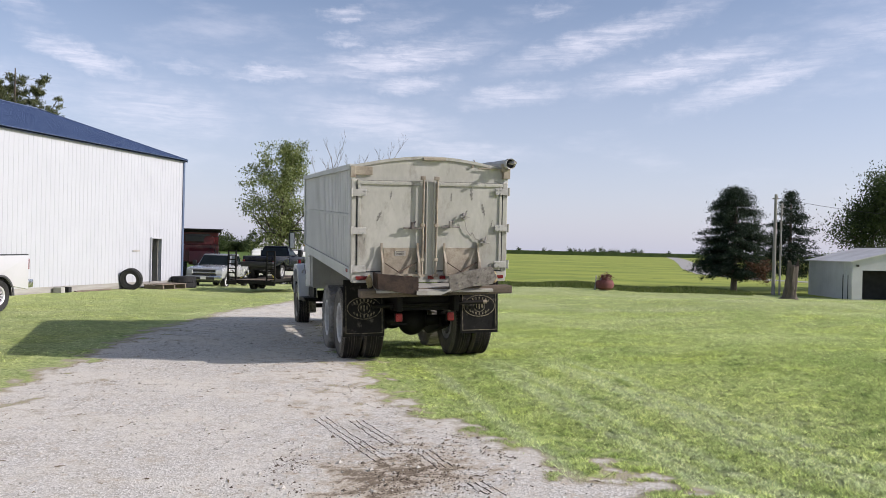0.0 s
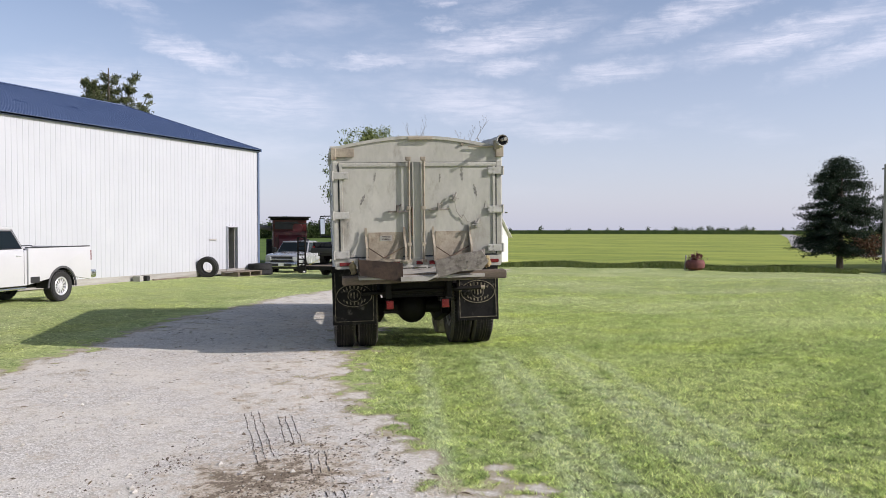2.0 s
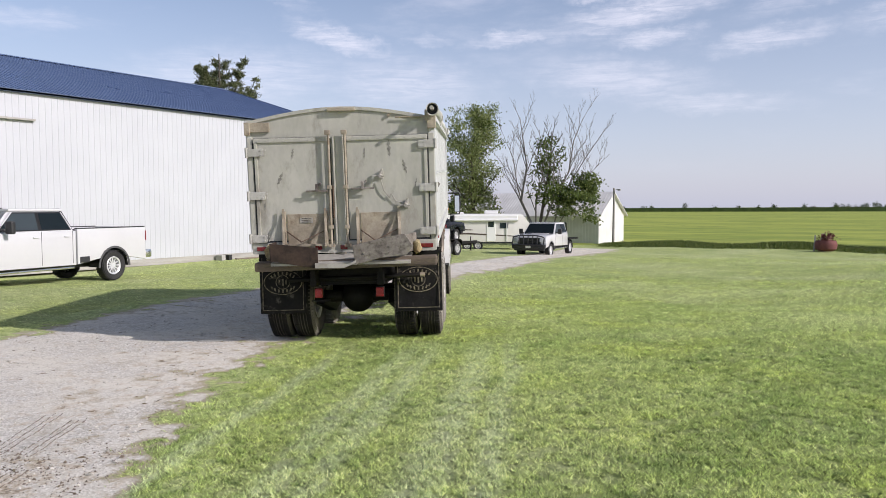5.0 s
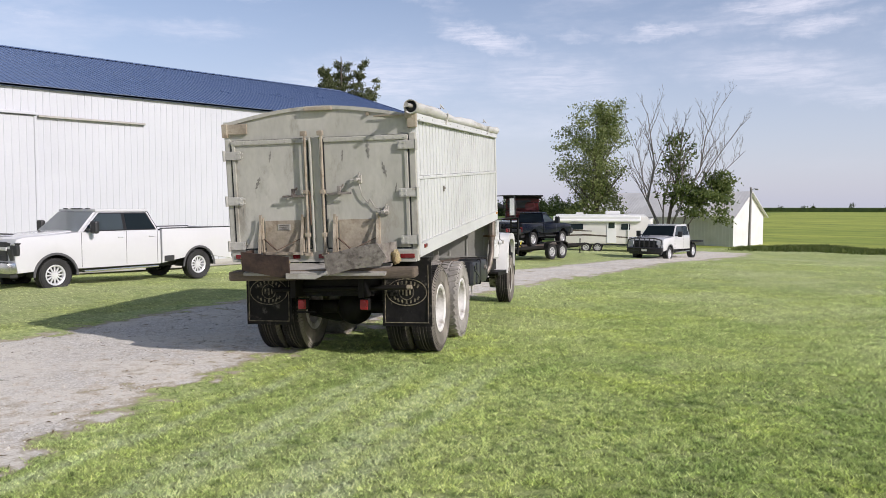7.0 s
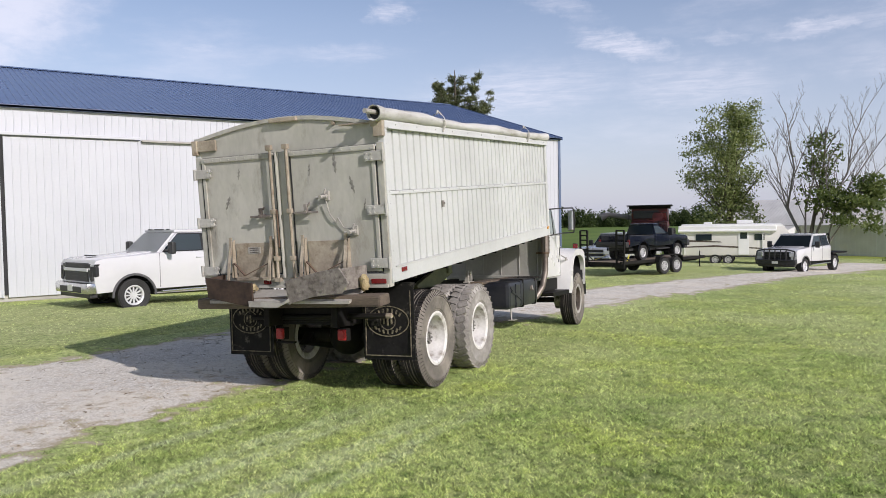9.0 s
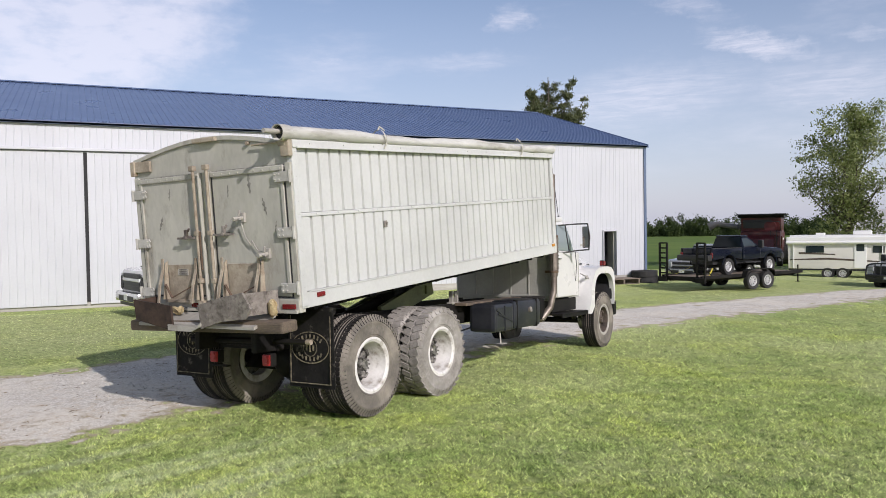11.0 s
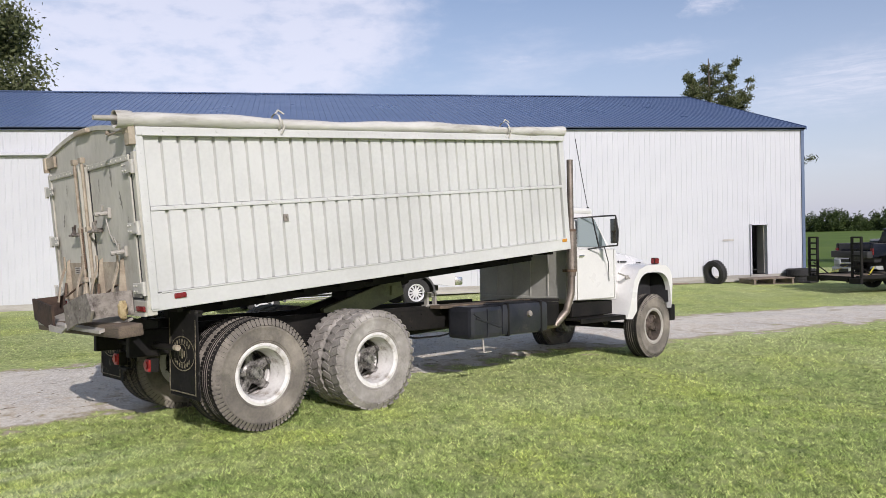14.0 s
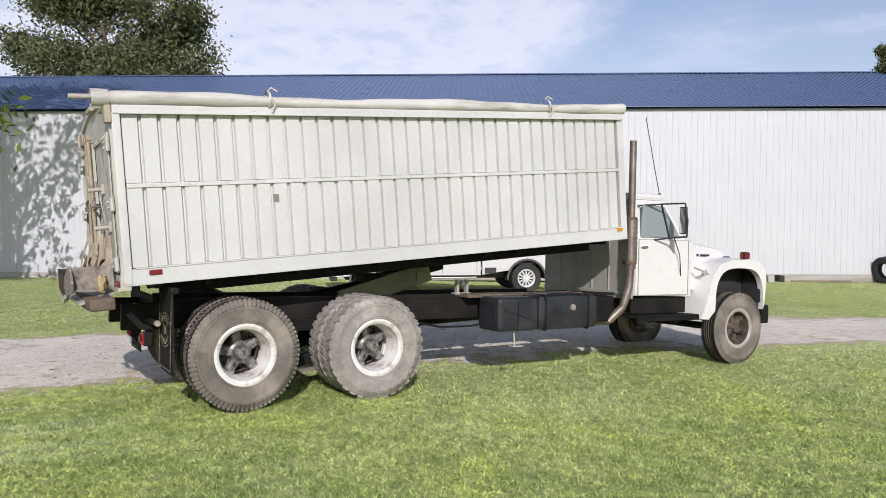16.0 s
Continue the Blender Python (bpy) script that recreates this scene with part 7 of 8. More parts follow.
def build_combine(m):
    t = thing("combine_harvester", "red combine harvester behind the shed", "combine", m)

    def P(nm, fn, mat, lab="", smooth=False):
        return solid(nm, fn, mat, t, lab, smooth)
    P("body", lambda b: prism(b, [(-3.3, 1.2), (2.6, 0.9), (2.6, 2.4), (-0.4, 2.75), (-3.2, 2.5)], "x", -1.35, 1.35, bevel=0.06), COMBINE_RED, "red body panels", True)
    P("straw_hood", lambda b: prism(b, [(-3.3, 0.95), (-3.9, 1.2), (-3.7, 2.0), (-3.2, 2.3)], "x", -0.95, 0.95, bevel=0.05), COMBINE_RED, "", True)
    P("grain_tank", lambda b: prism(b, [(-2.6, 2.5), (1.0, 2.6), (1.2, 3.5), (-2.7, 3.5)], "x", -1.36, 1.36, bevel=0.04), COMBINE_RED, "dark red grain tank", True)
    P("tank_panel", lambda b: box(b, (-0.25, -2.68, 3.06), (1.9, 0.05, 0.60), bevel=0.02), BLACK_TRIM, "dark screen on the tank's back")
    P("engine_screen", lambda b: lathe(b, [(0.0, -2.72), (0.40, -2.72), (0.44, -2.66), (0.44, -2.5)], (0.62, 0, 2.86), 20, "y"), COMBINE_RED, "round dusty engine screen")
    P("rail", lambda b: tube(b, [(-1.5, -3.3, 2.5), (-1.5, -3.35, 3.2), (-0.4, -3.4, 3.25), (1.3, -3.4, 3.2), (1.4, -3.3, 2.5)], 0.03, 6), BLACK_TRIM, "black hand rail", True)
    P("tank_rib", lambda b: box(b, (0, -2.72, 2.58), (2.7, 0.08, 0.07), bevel=0.02), COMBINE_RED)
    P("tank_extension", lambda b: prism(b, [(-2.6, 3.5), (1.25, 3.5), (1.6, 3.70), (-2.95, 3.70)], "x", -1.55, 1.55), BLACK_TRIM, "black flared tank extension")
    P("tank_lip", lambda b: box(b, (0, -0.68, 3.74), (3.4, 4.7, 0.08), bevel=0.02), BLACK_TRIM)
    P("operator_cab", lambda b: prism(b, [(1.1, 1.9), (2.7, 1.9), (2.9, 3.3), (1.1, 3.4)], "x", -0.95, 0.95, bevel=0.05), GLASS, "glazed operator cab")
    P("cab_roof", lambda b: box(b, (0, 2.0, 3.48), (2.1, 2.1, 0.18), bevel=0.06), BLACK_TRIM)
    P("unloading_auger", lambda b: (cyl(b, (-1.2, 0.2, 2.75), (-3.45, -0.3, 3.12), 0.19, seg=16), cyl(b, (-3.40, -0.3, 3.12), (-3.95, -0.42, 2.90), 0.19, 0.33, seg=16)), COMBINE_GREY, "grey unloading auger tube", True)
    for s in (1, -1):
        P("side_shield", lambda b: box(b, (s * 1.38, -0.8, 1.75), (0.05, 3.2, 0.85), bevel=0.02), COMBINE_RED)
        P("decal", lambda b: box(b, (s * 1.41, -0.8, 1.95), (0.01, 1.4, 0.14)), RV_WHITE)
        bm = bmesh.new()
        tyre_mesh(bm, 0.95, 0.62, 0.5, seg=32, lugs=20, depth=0.05)
        w = part("drive_wheel", bm, CLEAN_RUBBER, t, "", True, Matrix.Translation((s * 1.55, 1.6, 0.95)))
        solid("rim", lambda b: lathe(b, [(0.5, 0.2), (0.40, 0.12), (0.1, 0.1), (0.0, 0.12)], seg=24), RUST, w, "", True)
        bm = bmesh.new()
        tyre_mesh(bm, 0.6, 0.4, 0.32, seg=28, lugs=18, depth=0.03)
        part("steer_wheel", bm, CLEAN_RUBBER, t, "", True, Matrix.Translation((s * 1.25, -2.6, 0.6)))
        P("lamp", lambda b: box(b, (s * 1.1, -3.32, 2.2), (0.16, 0.04, 0.12), bevel=0.01), RED_LENS)
    P("warning_triangle", lambda b: prism(b, [(-0.22, 1.55), (0.22, 1.55), (0, 1.92)], "y", -3.42, -3.40), material("orange_red_sign", (0.65, 0.10, 0.03), None, 0.5), "orange-red warning triangle")
    P("back_ladder", lambda b: (bar(b, [(0.7, -3.35, 0.8), (0.7, -3.35, 2.6)], 0.04, 0.04), bar(b, [(1.1, -3.35, 0.8), (1.1, -3.35, 2.6)], 0.04, 0.04)), BLACK_TRIM)
    return t


build_combine(facing(-42.1, 62.9, 37.7) @ Matrix.Diagonal((1.12, 1.12, 1.14, 1)))

# ---- things along the shed ----


def old_tyre(name, label, m, r=0.47, w=0.30, rim=0.27, group=""):
    t = thing(name, label, "tyre", m, group)
    bm = bmesh.new()
    tyre_mesh(bm, r, w, rim, seg=36, lugs=30, depth=0.02)
    lathe(bm, [(rim, w * 0.35), (rim + 0.06, w * 0.15), (rim + 0.06, -w * 0.15), (rim, -w * 0.35)], seg=36)
    part("tyre", bm, CLEAN_RUBBER, t, "", True)
    return t


z0 = hz(-23.4, 30.2)
old_tyre("leaning_tyre", "worn black truck tyre leaning on the white shed wall", Matrix.Translation((-23.32, 30.12, z0 + 0.47)) @ Matrix.Rotation(radians(-72), 4, "Z") @ Matrix.Rotation(radians(9), 4, "Y"), r=0.50, w=0.28, rim=0.27, group="old tyres by the shed")
for k in range(2):
    old_tyre("stacked_tyre", "black tyre lying in a low stack on the grass", Matrix.Translation((-23.3, 34.1 - 0.04 * k, hz(-23.3, 34.1) + 0.14 + 0.28 * k)) @ Matrix.Rotation(radians(90), 4, "Y"), r=0.60, w=0.29, rim=0.32, group="old tyres by the shed")


def build_pallet():
    t = thing("pallet_step", "old wooden pallet step below the shed door", "pallet", Matrix.Translation((-23.03, 32.24, hz(-23.03, 32.24))))
    for k in range(6):
        solid("board", lambda b: box(b, (-0.45 + 0.18 * k, 0, 0.235), (0.13, 1.9, 0.03), bevel=0.004), PALLET_WOOD, t)
    for y in (-0.85, 0, 0.85):
        solid("runner", lambda b: box(b, (0, y, 0.10), (1.05, 0.09, 0.20), bevel=0.006), PALLET_WOOD, t)
    for x in (-0.4, 0.0, 0.4):
        solid("bottom_board", lambda b: box(b, (x, 0, 0.01), (0.12, 1.9, 0.02)), PALLET_WOOD, t)


build_pallet()
for y, w in ((26.03, 0.24), (26.41, 0.20)):
    tagged(solid("concrete_block", lambda b: box(b, (-23.5, y, hz(-23.5, y) + 0.11), (0.36, w, 0.24), rot=(0, 0, 8), bevel=0.012), CONCRETE if w > 0.22 else DARK), "broken concrete block lying by the shed wall", "block", "blocks by the wall")
tagged(solid("plank", lambda b: box(b, (-23.45, 27.9, hz(-23.45, 27.9) + 0.04), (0.12, 2.2, 0.06), rot=(0, 0, 2), bevel=0.006), PALLET_WOOD), "grey plank lying along the shed wall", "plank")


# ---- outbuildings, poles and the like ----


def build_garage():
    """White gabled garage at the end of the drive, its ridge east to west."""
    x0, x1, y0, y1 = -37.5, -22.9, 66.0, 71.8
    g = hz(-23, 66)
    ev, rg = 1.25, 3.15
    t = thing("garage", "white gabled garage with galvanised roof", "garage")
    bm = bmesh.new()
    n = int((x1 - x0) / 0.3)
    pts = []
    for k in range(n):
        a = x0 + (x1 - x0) * k / n
        pts += [(a, 0), (a + 0.02, -0.018), (a + 0.06, -0.018), (a + 0.08, 0)]
    lo = [bm.verts.new((a, y0 + d, g - 0.1)) for a, d in pts]
    hi = [bm.verts.new((a, y0 + d, ev)) for a, d in pts]
    for i in range(len(pts) - 1):
        bm.faces.new((lo[i], lo[i + 1], hi[i + 1], hi[i]))
    box(bm, ((x0 + x1) / 2, y0 + 0.06, (g + ev) / 2), (x1 - x0, 0.1, ev - g))
    part("wall", bm, SHED_WHITE, t, "white ribbed front wall")
    ym = (y0 + y1) / 2
    for x in (x1, x0):
        solid("gable_wall", lambda b: prism(b, [(y0, g - 0.1), (y0, ev), (ym, rg), (y1, ev), (y1, g - 0.1)], "x", x - 0.06, x + 0.06), SHED_WHITE, t, "white gable wall")
    solid("wall", lambda b: box(b, ((x0 + x1) / 2, y1, (g + ev) / 2), (x1 - x0, 0.1, ev - g)), SHED_WHITE, t)
    for ya, s in ((y0 - 0.35, 1), (y1 + 0.35, -1)):
        bm = bmesh.new()
        za = ev - 0.20
        n = int((x1 - x0 + 0.7) / 0.3)
        pts = []
        for k in range(n):
            a = x0 - 0.35 + 0.3 * k
            pts += [(a, 0), (a + 0.02, 0.025), (a + 0.06, 0.025), (a + 0.08, 0)]
        lo = [bm.verts.new((a, ya, za + d)) for a, d in pts]
        hi = [bm.verts.new((a, ym, rg + 0.06 + d)) for a, d in pts]
        for i in range(len(pts) - 1):
            bm.faces.new((lo[i], lo[i + 1], hi[i + 1], hi[i]) if s > 0 else (lo[i + 1], lo[i], hi[i], hi[i + 1]))
        prism(bm, [(ya, za - 0.06), (ya, za - 0.005), (ym, rg + 0.05), (ym, rg - 0.02)], "x", x0 - 0.35, x1 + 0.35)
        part("roof", bm, SHED_ROOF, t, "pale galvanised roof slope")
    solid("door", lambda b: box(b, (x1 + 0.075, ym + 0.3, g + 1.0), (0.03, 0.85, 2.0), bevel=0.01), SHED_WHITE, t, "white side door")
    solid("lean_to", lambda b: prism(b, [(y0 - 2.6, g - 0.05), (y0 - 2.6, 0.45), (y0 - 0.02, 1.05), (y0 - 0.02, g - 0.05)], "x", -34.6, -29.8), SHED_WHITE, t, "white lean-to")


build_garage()


def utility_pole(x, y, h, r=0.13, light=True, label="grey wooden utility pole"):
    g = hz(x, y)
    t = thing("utility_pole", label, "pole", Matrix.Translation((x, y, g)))
    solid("pole", lambda b: cyl(b, (0, 0, -0.2), (0.05, 0, h), r, r * 0.72, seg=12), POLE_WOOD, t, "", True)
    if light:
        solid("lamp_arm", lambda b: (tube(b, [(0, 0, h - 0.25), (0.3, 0, h - 0.1), (0.45, 0, h - 0.12)], 0.025, 6),), CONCRETE, t)
        solid("lamp_head", lambda b: box(b, (0.5, 0, h - 0.16), (0.26, 0.16, 0.12), bevel=0.03), CONCRETE, t)
    else:
        solid("cross_arm", lambda b: (box(b, (0.04, 0, h - 0.35), (0.5, 0.08, 0.10)), cyl(b, (0.15, 0, h - 0.3), (0.15, 0, h - 0.1), 0.05, seg=8)), POLE_WOOD, t)
    return t


utility_pole(-21.35, 65.6, 4.75, 0.11)
utility_pole(8.39, 67.2, 8.1, 0.15, False)
utility_pole(8.82, 67.0, 7.4, 0.085, False, "thin grey pole standing close to another pole")


def far_cable(a, b, sag):
    pts = [Vector(a).lerp(Vector(b), k / 10) - Vector((0, 0, sag * 4 * (k / 10) * (1 - k / 10))) for k in range(11)]
    ob = solid("overhead_cable", lambda q: tube(q, pts, 0.014, 5), CABLE)
    tagged(ob, "thin black overhead cable from the pole", "cable")


far_cable((8.44, 67.2, 6.4), (25, 65, 4.6), 0.5)


def build_tin_shed():
    """Low grey shed beyond the stump: front with a door opening, a flat gable roof."""
    g = hz(14, 64) - 0.05
    t = thing("tin_shed", "low pale grey metal shed with a dark open doorway", "shed", Matrix.Translation((13.38, 63.83, g)) @ Matrix.Rotation(radians(15), 4, "Z"))
    Wd, D, h, rg = 8.0, 7.0, 2.85, 3.9

    def P(nm, fn, mat, lab=""):
        return solid(nm, fn, mat, t, lab)
    # wall facing the lawn with a wide opening, and a side wall along the left
    P("wall", lambda b: (prism(b, [(0, 0), (0, h), (0.75, h + 0.2), (0.75, 0)], "y", -0.05, 0.05), prism(b, [(0.75, 2.25), (0.75, h + 0.2), (Wd / 2, rg), (Wd, h), (Wd, 2.25)], "y", -0.05, 0.05), prism(b, [(4.2, 0), (4.2, 2.25), (Wd, 2.25), (Wd, 0)], "y", -0.05, 0.05)), SHED_GREY, "pale grey front wall")
    P("side_wall", lambda b: box(b, (0, D / 2, h / 2), (0.1, D, h)), SHED_GREY, "pale grey side wall")
    for k in range(20):
        P("rib", lambda b: box(b, (-0.055, 0.2 + 0.33 * k, h / 2), (0.02, 0.03, h)), SHED_GREY)
    P("side_door", lambda b: (box(b, (-0.06, 1.2, 0.95), (0.03, 0.10, 1.9)), box(b, (-0.06, 0.45, 0.95), (0.03, 0.06, 1.9))), DARK)
    P("back_wall", lambda b: prism(b, [(0, 0), (0, h), (Wd / 2, rg), (Wd, h), (Wd, 0)], "y", D - 0.05, D + 0.05), SHED_GREY)
    # near-black sheet added behind the opening to give the shade indoors
    P("doorway_dark_sheet", lambda b: box(b, (2.5, 1.6, 1.2), (3.6, 0.05, 2.3)), DARK, "dark sheet standing in for the shaded inside of the doorway")
    P("end_wall", lambda b: box(b, (Wd, D / 2, h / 2), (0.1, D, h)), SHED_GREY)
    P("roof", lambda b: (prism(b, [(-0.25, h - 0.02), (Wd / 2, rg + 0.03), (Wd / 2, rg + 0.10), (-0.25, h + 0.05)], "y", -0.3, D + 0.3), prism(b, [(Wd + 0.25, h - 0.02), (Wd / 2, rg + 0.03), (Wd / 2, rg + 0.10), (Wd + 0.25, h + 0.05)], "y", -0.3, D + 0.3)), SHED_ROOF, "pale metal roof")
    P("lamp", lambda b: box(b, (0.35, -0.15, 2.6), (0.14, 0.2, 0.16), bevel=0.03), BLACK_TRIM)


build_tin_shed()


def build_stump():
    g = hz(8.22, 57.63)
    bm = bmesh.new()
    rings = []
    for k in range(18):
        z = 2.45 * k / 17
        r = 0.40 - 0.05 * (k / 17) + 0.30 * math.exp(-z / 0.16)
        rings.append([])
        for q in range(28):
            a = 2 * math.pi * q / 28
            root = 1 + 0.22 * math.exp(-z / 0.35) * math.sin(4 * a + 0.7)
            ridge = 1 + 0.07 * math.sin(9 * a + 1.3 * z) + 0.05 * math.sin(15 * a)
            top = 0.30 * math.sin(2 * a + 0.8) + 0.14 * math.sin(5 * a) if k == 17 else 0
            rings[-1].append(bm.verts.new((r * root * ridge * math.cos(a) + 0.10 * z, r * root * ridge * math.sin(a), z + top)))
    for p, q in zip(rings[:-1], rings[1:]):
        for i in range(28):
            bm.faces.new((p[i], p[(i + 1) % 28], q[(i + 1) % 28], q[i]))
    mid = bm.verts.new((0.22, 0, 2.05))
    for i in range(28):
        bm.faces.new((rings[-1][i], rings[-1][(i + 1) % 28], mid))
    for v in bm.verts:
        v.co += noise.noise_vector(v.co * 3.1) * 0.05
    ob = part("tree_stump", bm, BARK, None, "tall broken brown tree stump standing in the lawn", True, Matrix.Translation((8.22, 57.63, g)))
    tagged(ob, category="stump")


build_stump()


def build_kettle():
    """The faded red iron planter far out on the lawn."""
    x, y = -4.5, 61.6
    t = thing("iron_kettle", "faded red iron kettle planter on the far lawn", "planter", Matrix.Translation((x, y, hz(x, y))))
    solid("bowl", lambda b: lathe(b, [(0.0, 0.04), (0.45, 0.06), (0.66, 0.22), (0.72, 0.48), (0.66, 0.72), (0.58, 0.80), (0.54, 0.76), (0.52, 0.66), (0, 0.64)], seg=28, axis="z"), RED_IRON, t, "", True)
    solid("frame", lambda b: (cyl(b, (-0.75, 0, 0), (-0.66, 0, 1.15), 0.05), cyl(b, (-0.35, 0.2, 0.7), (-0.2, 0.2, 1.25), 0.06)), CONCRETE, t)
    rng = np.random.default_rng(3)
    c = rng.normal(0, 1, (160, 3)) * (0.26, 0.26, 0.16) + (0, 0, 0.95)
    d = rng.normal(0, 0.07, (160, 4, 3))
    quads("plant", c[:, None, :] + d, RED_IRON, t, "dry reddish plant", "stuff")


build_kettle()

# ---- trees ----


def limbs(rng, base, top, r, levels, spread, segs=3, up=0.35, count=(4, 3), ratio=0.62, start=0.3):
    """Tapered branches as cylinders: a list of (a, b, ra, rb), and the tips."""
    out, tips = [], []

    def grow(a, b, ra, lvl, nseg):
        d = b - a
        pts = [a]
        for k in range(1, nseg + 1):
            j = Vector(rng.normal(0, 0.035, 3)) * d.length
            pts.append(a + d * (k / nseg) + j * (k / nseg if lvl else 0.6))
        rr = [ra * (1 - 0.78 * k / nseg) for k in range(nseg + 1)]
        for k in range(nseg):
            out.append((pts[k], pts[k + 1], rr[k], rr[k + 1]))
        if lvl >= levels:
            tips.append(pts[-1])
            tips.append((pts[-1] + pts[-2]) / 2)
            return
        n = count[min(lvl, len(count) - 1)]
        for k in range(n):
            f = start + (1 - start) * (k + rng.uniform(0.1, 0.9)) / n
            i = min(int(f * nseg), nseg - 1)
            p = pts[i].lerp(pts[i + 1], f * nseg - i)
            ang = rng.uniform(0, 2 * math.pi)
            side = Vector((math.cos(ang), math.sin(ang), 0))
            ax = d.normalized()
            v = (side * spread + ax * (1 - spread * 0.4) + Vector((0, 0, up))).normalized()
            ln = d.length * ratio * (1.15 - 0.55 * f) * rng.uniform(0.75, 1.2)
            grow(p, p + v * ln, ra * (1 - 0.7 * f) * (0.6 - 0.08 * lvl) + 0.002, lvl + 1, max(2, nseg - 1))
        tips.append(pts[-1])
    grow(Vector(base), Vector(top), r, 0, segs + 2)
    return out, tips


def limb_mesh(name, segs, mat, parent, label=""):
    V, F = [], []
    for a, b, ra, rb in segs:
        d = (b - a).normalized()
        u = d.orthogonal().normalized()
        w = d.cross(u)
        n = 8 if ra > 0.08 else 5 if ra > 0.03 else 4
        i0 = len(V)
        for p, r in ((a, ra), (b + d * rb * 0.3, max(rb, 0.004))):
            for k in range(n):
                t = 2 * math.pi * k / n
                V.append(p + (u * math.cos(t) + w * math.sin(t)) * r)
        for k in range(n):
            F.append((i0 + k, i0 + (k + 1) % n, i0 + n + (k + 1) % n, i0 + n + k))
    return soup(name, V, F, mat, parent, label)


def leaf_cloud(rng, centres, per, spread, size, flat=0.75):
    """Leaves as small bent quads strewn round many centres."""
    C = np.array([tuple(c) for c in centres])
    n = len(C) * per
    c = np.repeat(C, per, 0) + rng.normal(0, 1, (n, 3)) * np.array(spread)
    s = size * rng.uniform(0.6, 1.35, (n, 1))
    a = rng.normal(0, 1, (n, 3)); a /= np.linalg.norm(a, axis=1, keepdims=True)
    b = np.cross(a, rng.normal(0, 1, (n, 3))); b /= np.linalg.norm(b, axis=1, keepdims=True)
    a, b = a * s, b * s * flat * 0.62
    return np.stack([c - a, c - b * 0.9, c + a, c + b], 1)


def broadleaf(name, label, x, y, h, r, trunk, seed, leafmat, per=9, size=0.16, spread=0.42, levels=3, count=(8, 5, 3), start=0.25, bark=None, base=None, lean=(0, 0), thin=1.0, up=0.35, wide=0.75, ratio=0.55):
    rng = np.random.default_rng(seed)
    g = hz(x, y) if base is None else base
    t = thing(name, label, "tree", Matrix.Translation((x, y, g)))
    segs, tips = limbs(rng, (0, 0, -0.2), (lean[0], lean[1], h * 0.86), trunk, levels, wide, count=count, start=start, up=up, ratio=ratio)
    limb_mesh("trunk", segs, bark or BARK, t, "trunk and limbs")
    tips = [p for p in tips if rng.uniform() < thin]
    if per and tips:
        quads("crown", leaf_cloud(rng, tips, per, (spread, spread, spread * 0.8), size), leafmat, t, "open leafy crown")
    return t


def conifer(name, label, x, y, h, r, seed, z_low=1.2, density=1.0, mat=None, thin=1.0, wide=False):
    rng = np.random.default_rng(seed)
    g = hz(x, y)
    t = thing(name, label, "tree", Matrix.Translation((x, y, g)))
    segs = [(Vector((0, 0, -0.2)), Vector((0.1, 0, h * 0.98)), h * 0.032, 0.03)]
    cs = []
    n = int(90 * density)
    for k in range(n):
        f = (k + rng.uniform(0, 1)) / n
        z = z_low + (h - z_low) * f
        a = rng.uniform(0, 2 * math.pi)
        ln = r * ((1 - f) ** 0.40 if wide else (1 - f) ** 0.75) * rng.uniform(0.62, 1.10) + 0.12
        if f < 0.12:
            ln *= 0.75 + 2 * f
        tip = Vector((math.cos(a) * ln, math.sin(a) * ln, z - 0.18 * ln + 0.10 * ln * f))
        segs.append((Vector((0, 0, z)), tip, 0.035 * (1 - f) + 0.012, 0.008))
        m = max(3, int(ln * 4.2))
        for q in range(m):
            u = 0.28 + 0.72 * (q + rng.uniform(0, 1)) / m
            if rng.uniform() < thin:
                cs.append(Vector((0, 0, z)).lerp(tip, u))
    limb_mesh("trunk", segs, BARK, t, "trunk and boughs")
    quads("crown", leaf_cloud(rng, cs, 22, (0.22, 0.22, 0.12), 0.125, 0.32), mat or NEEDLE, t, "dense dark needles")
    return t


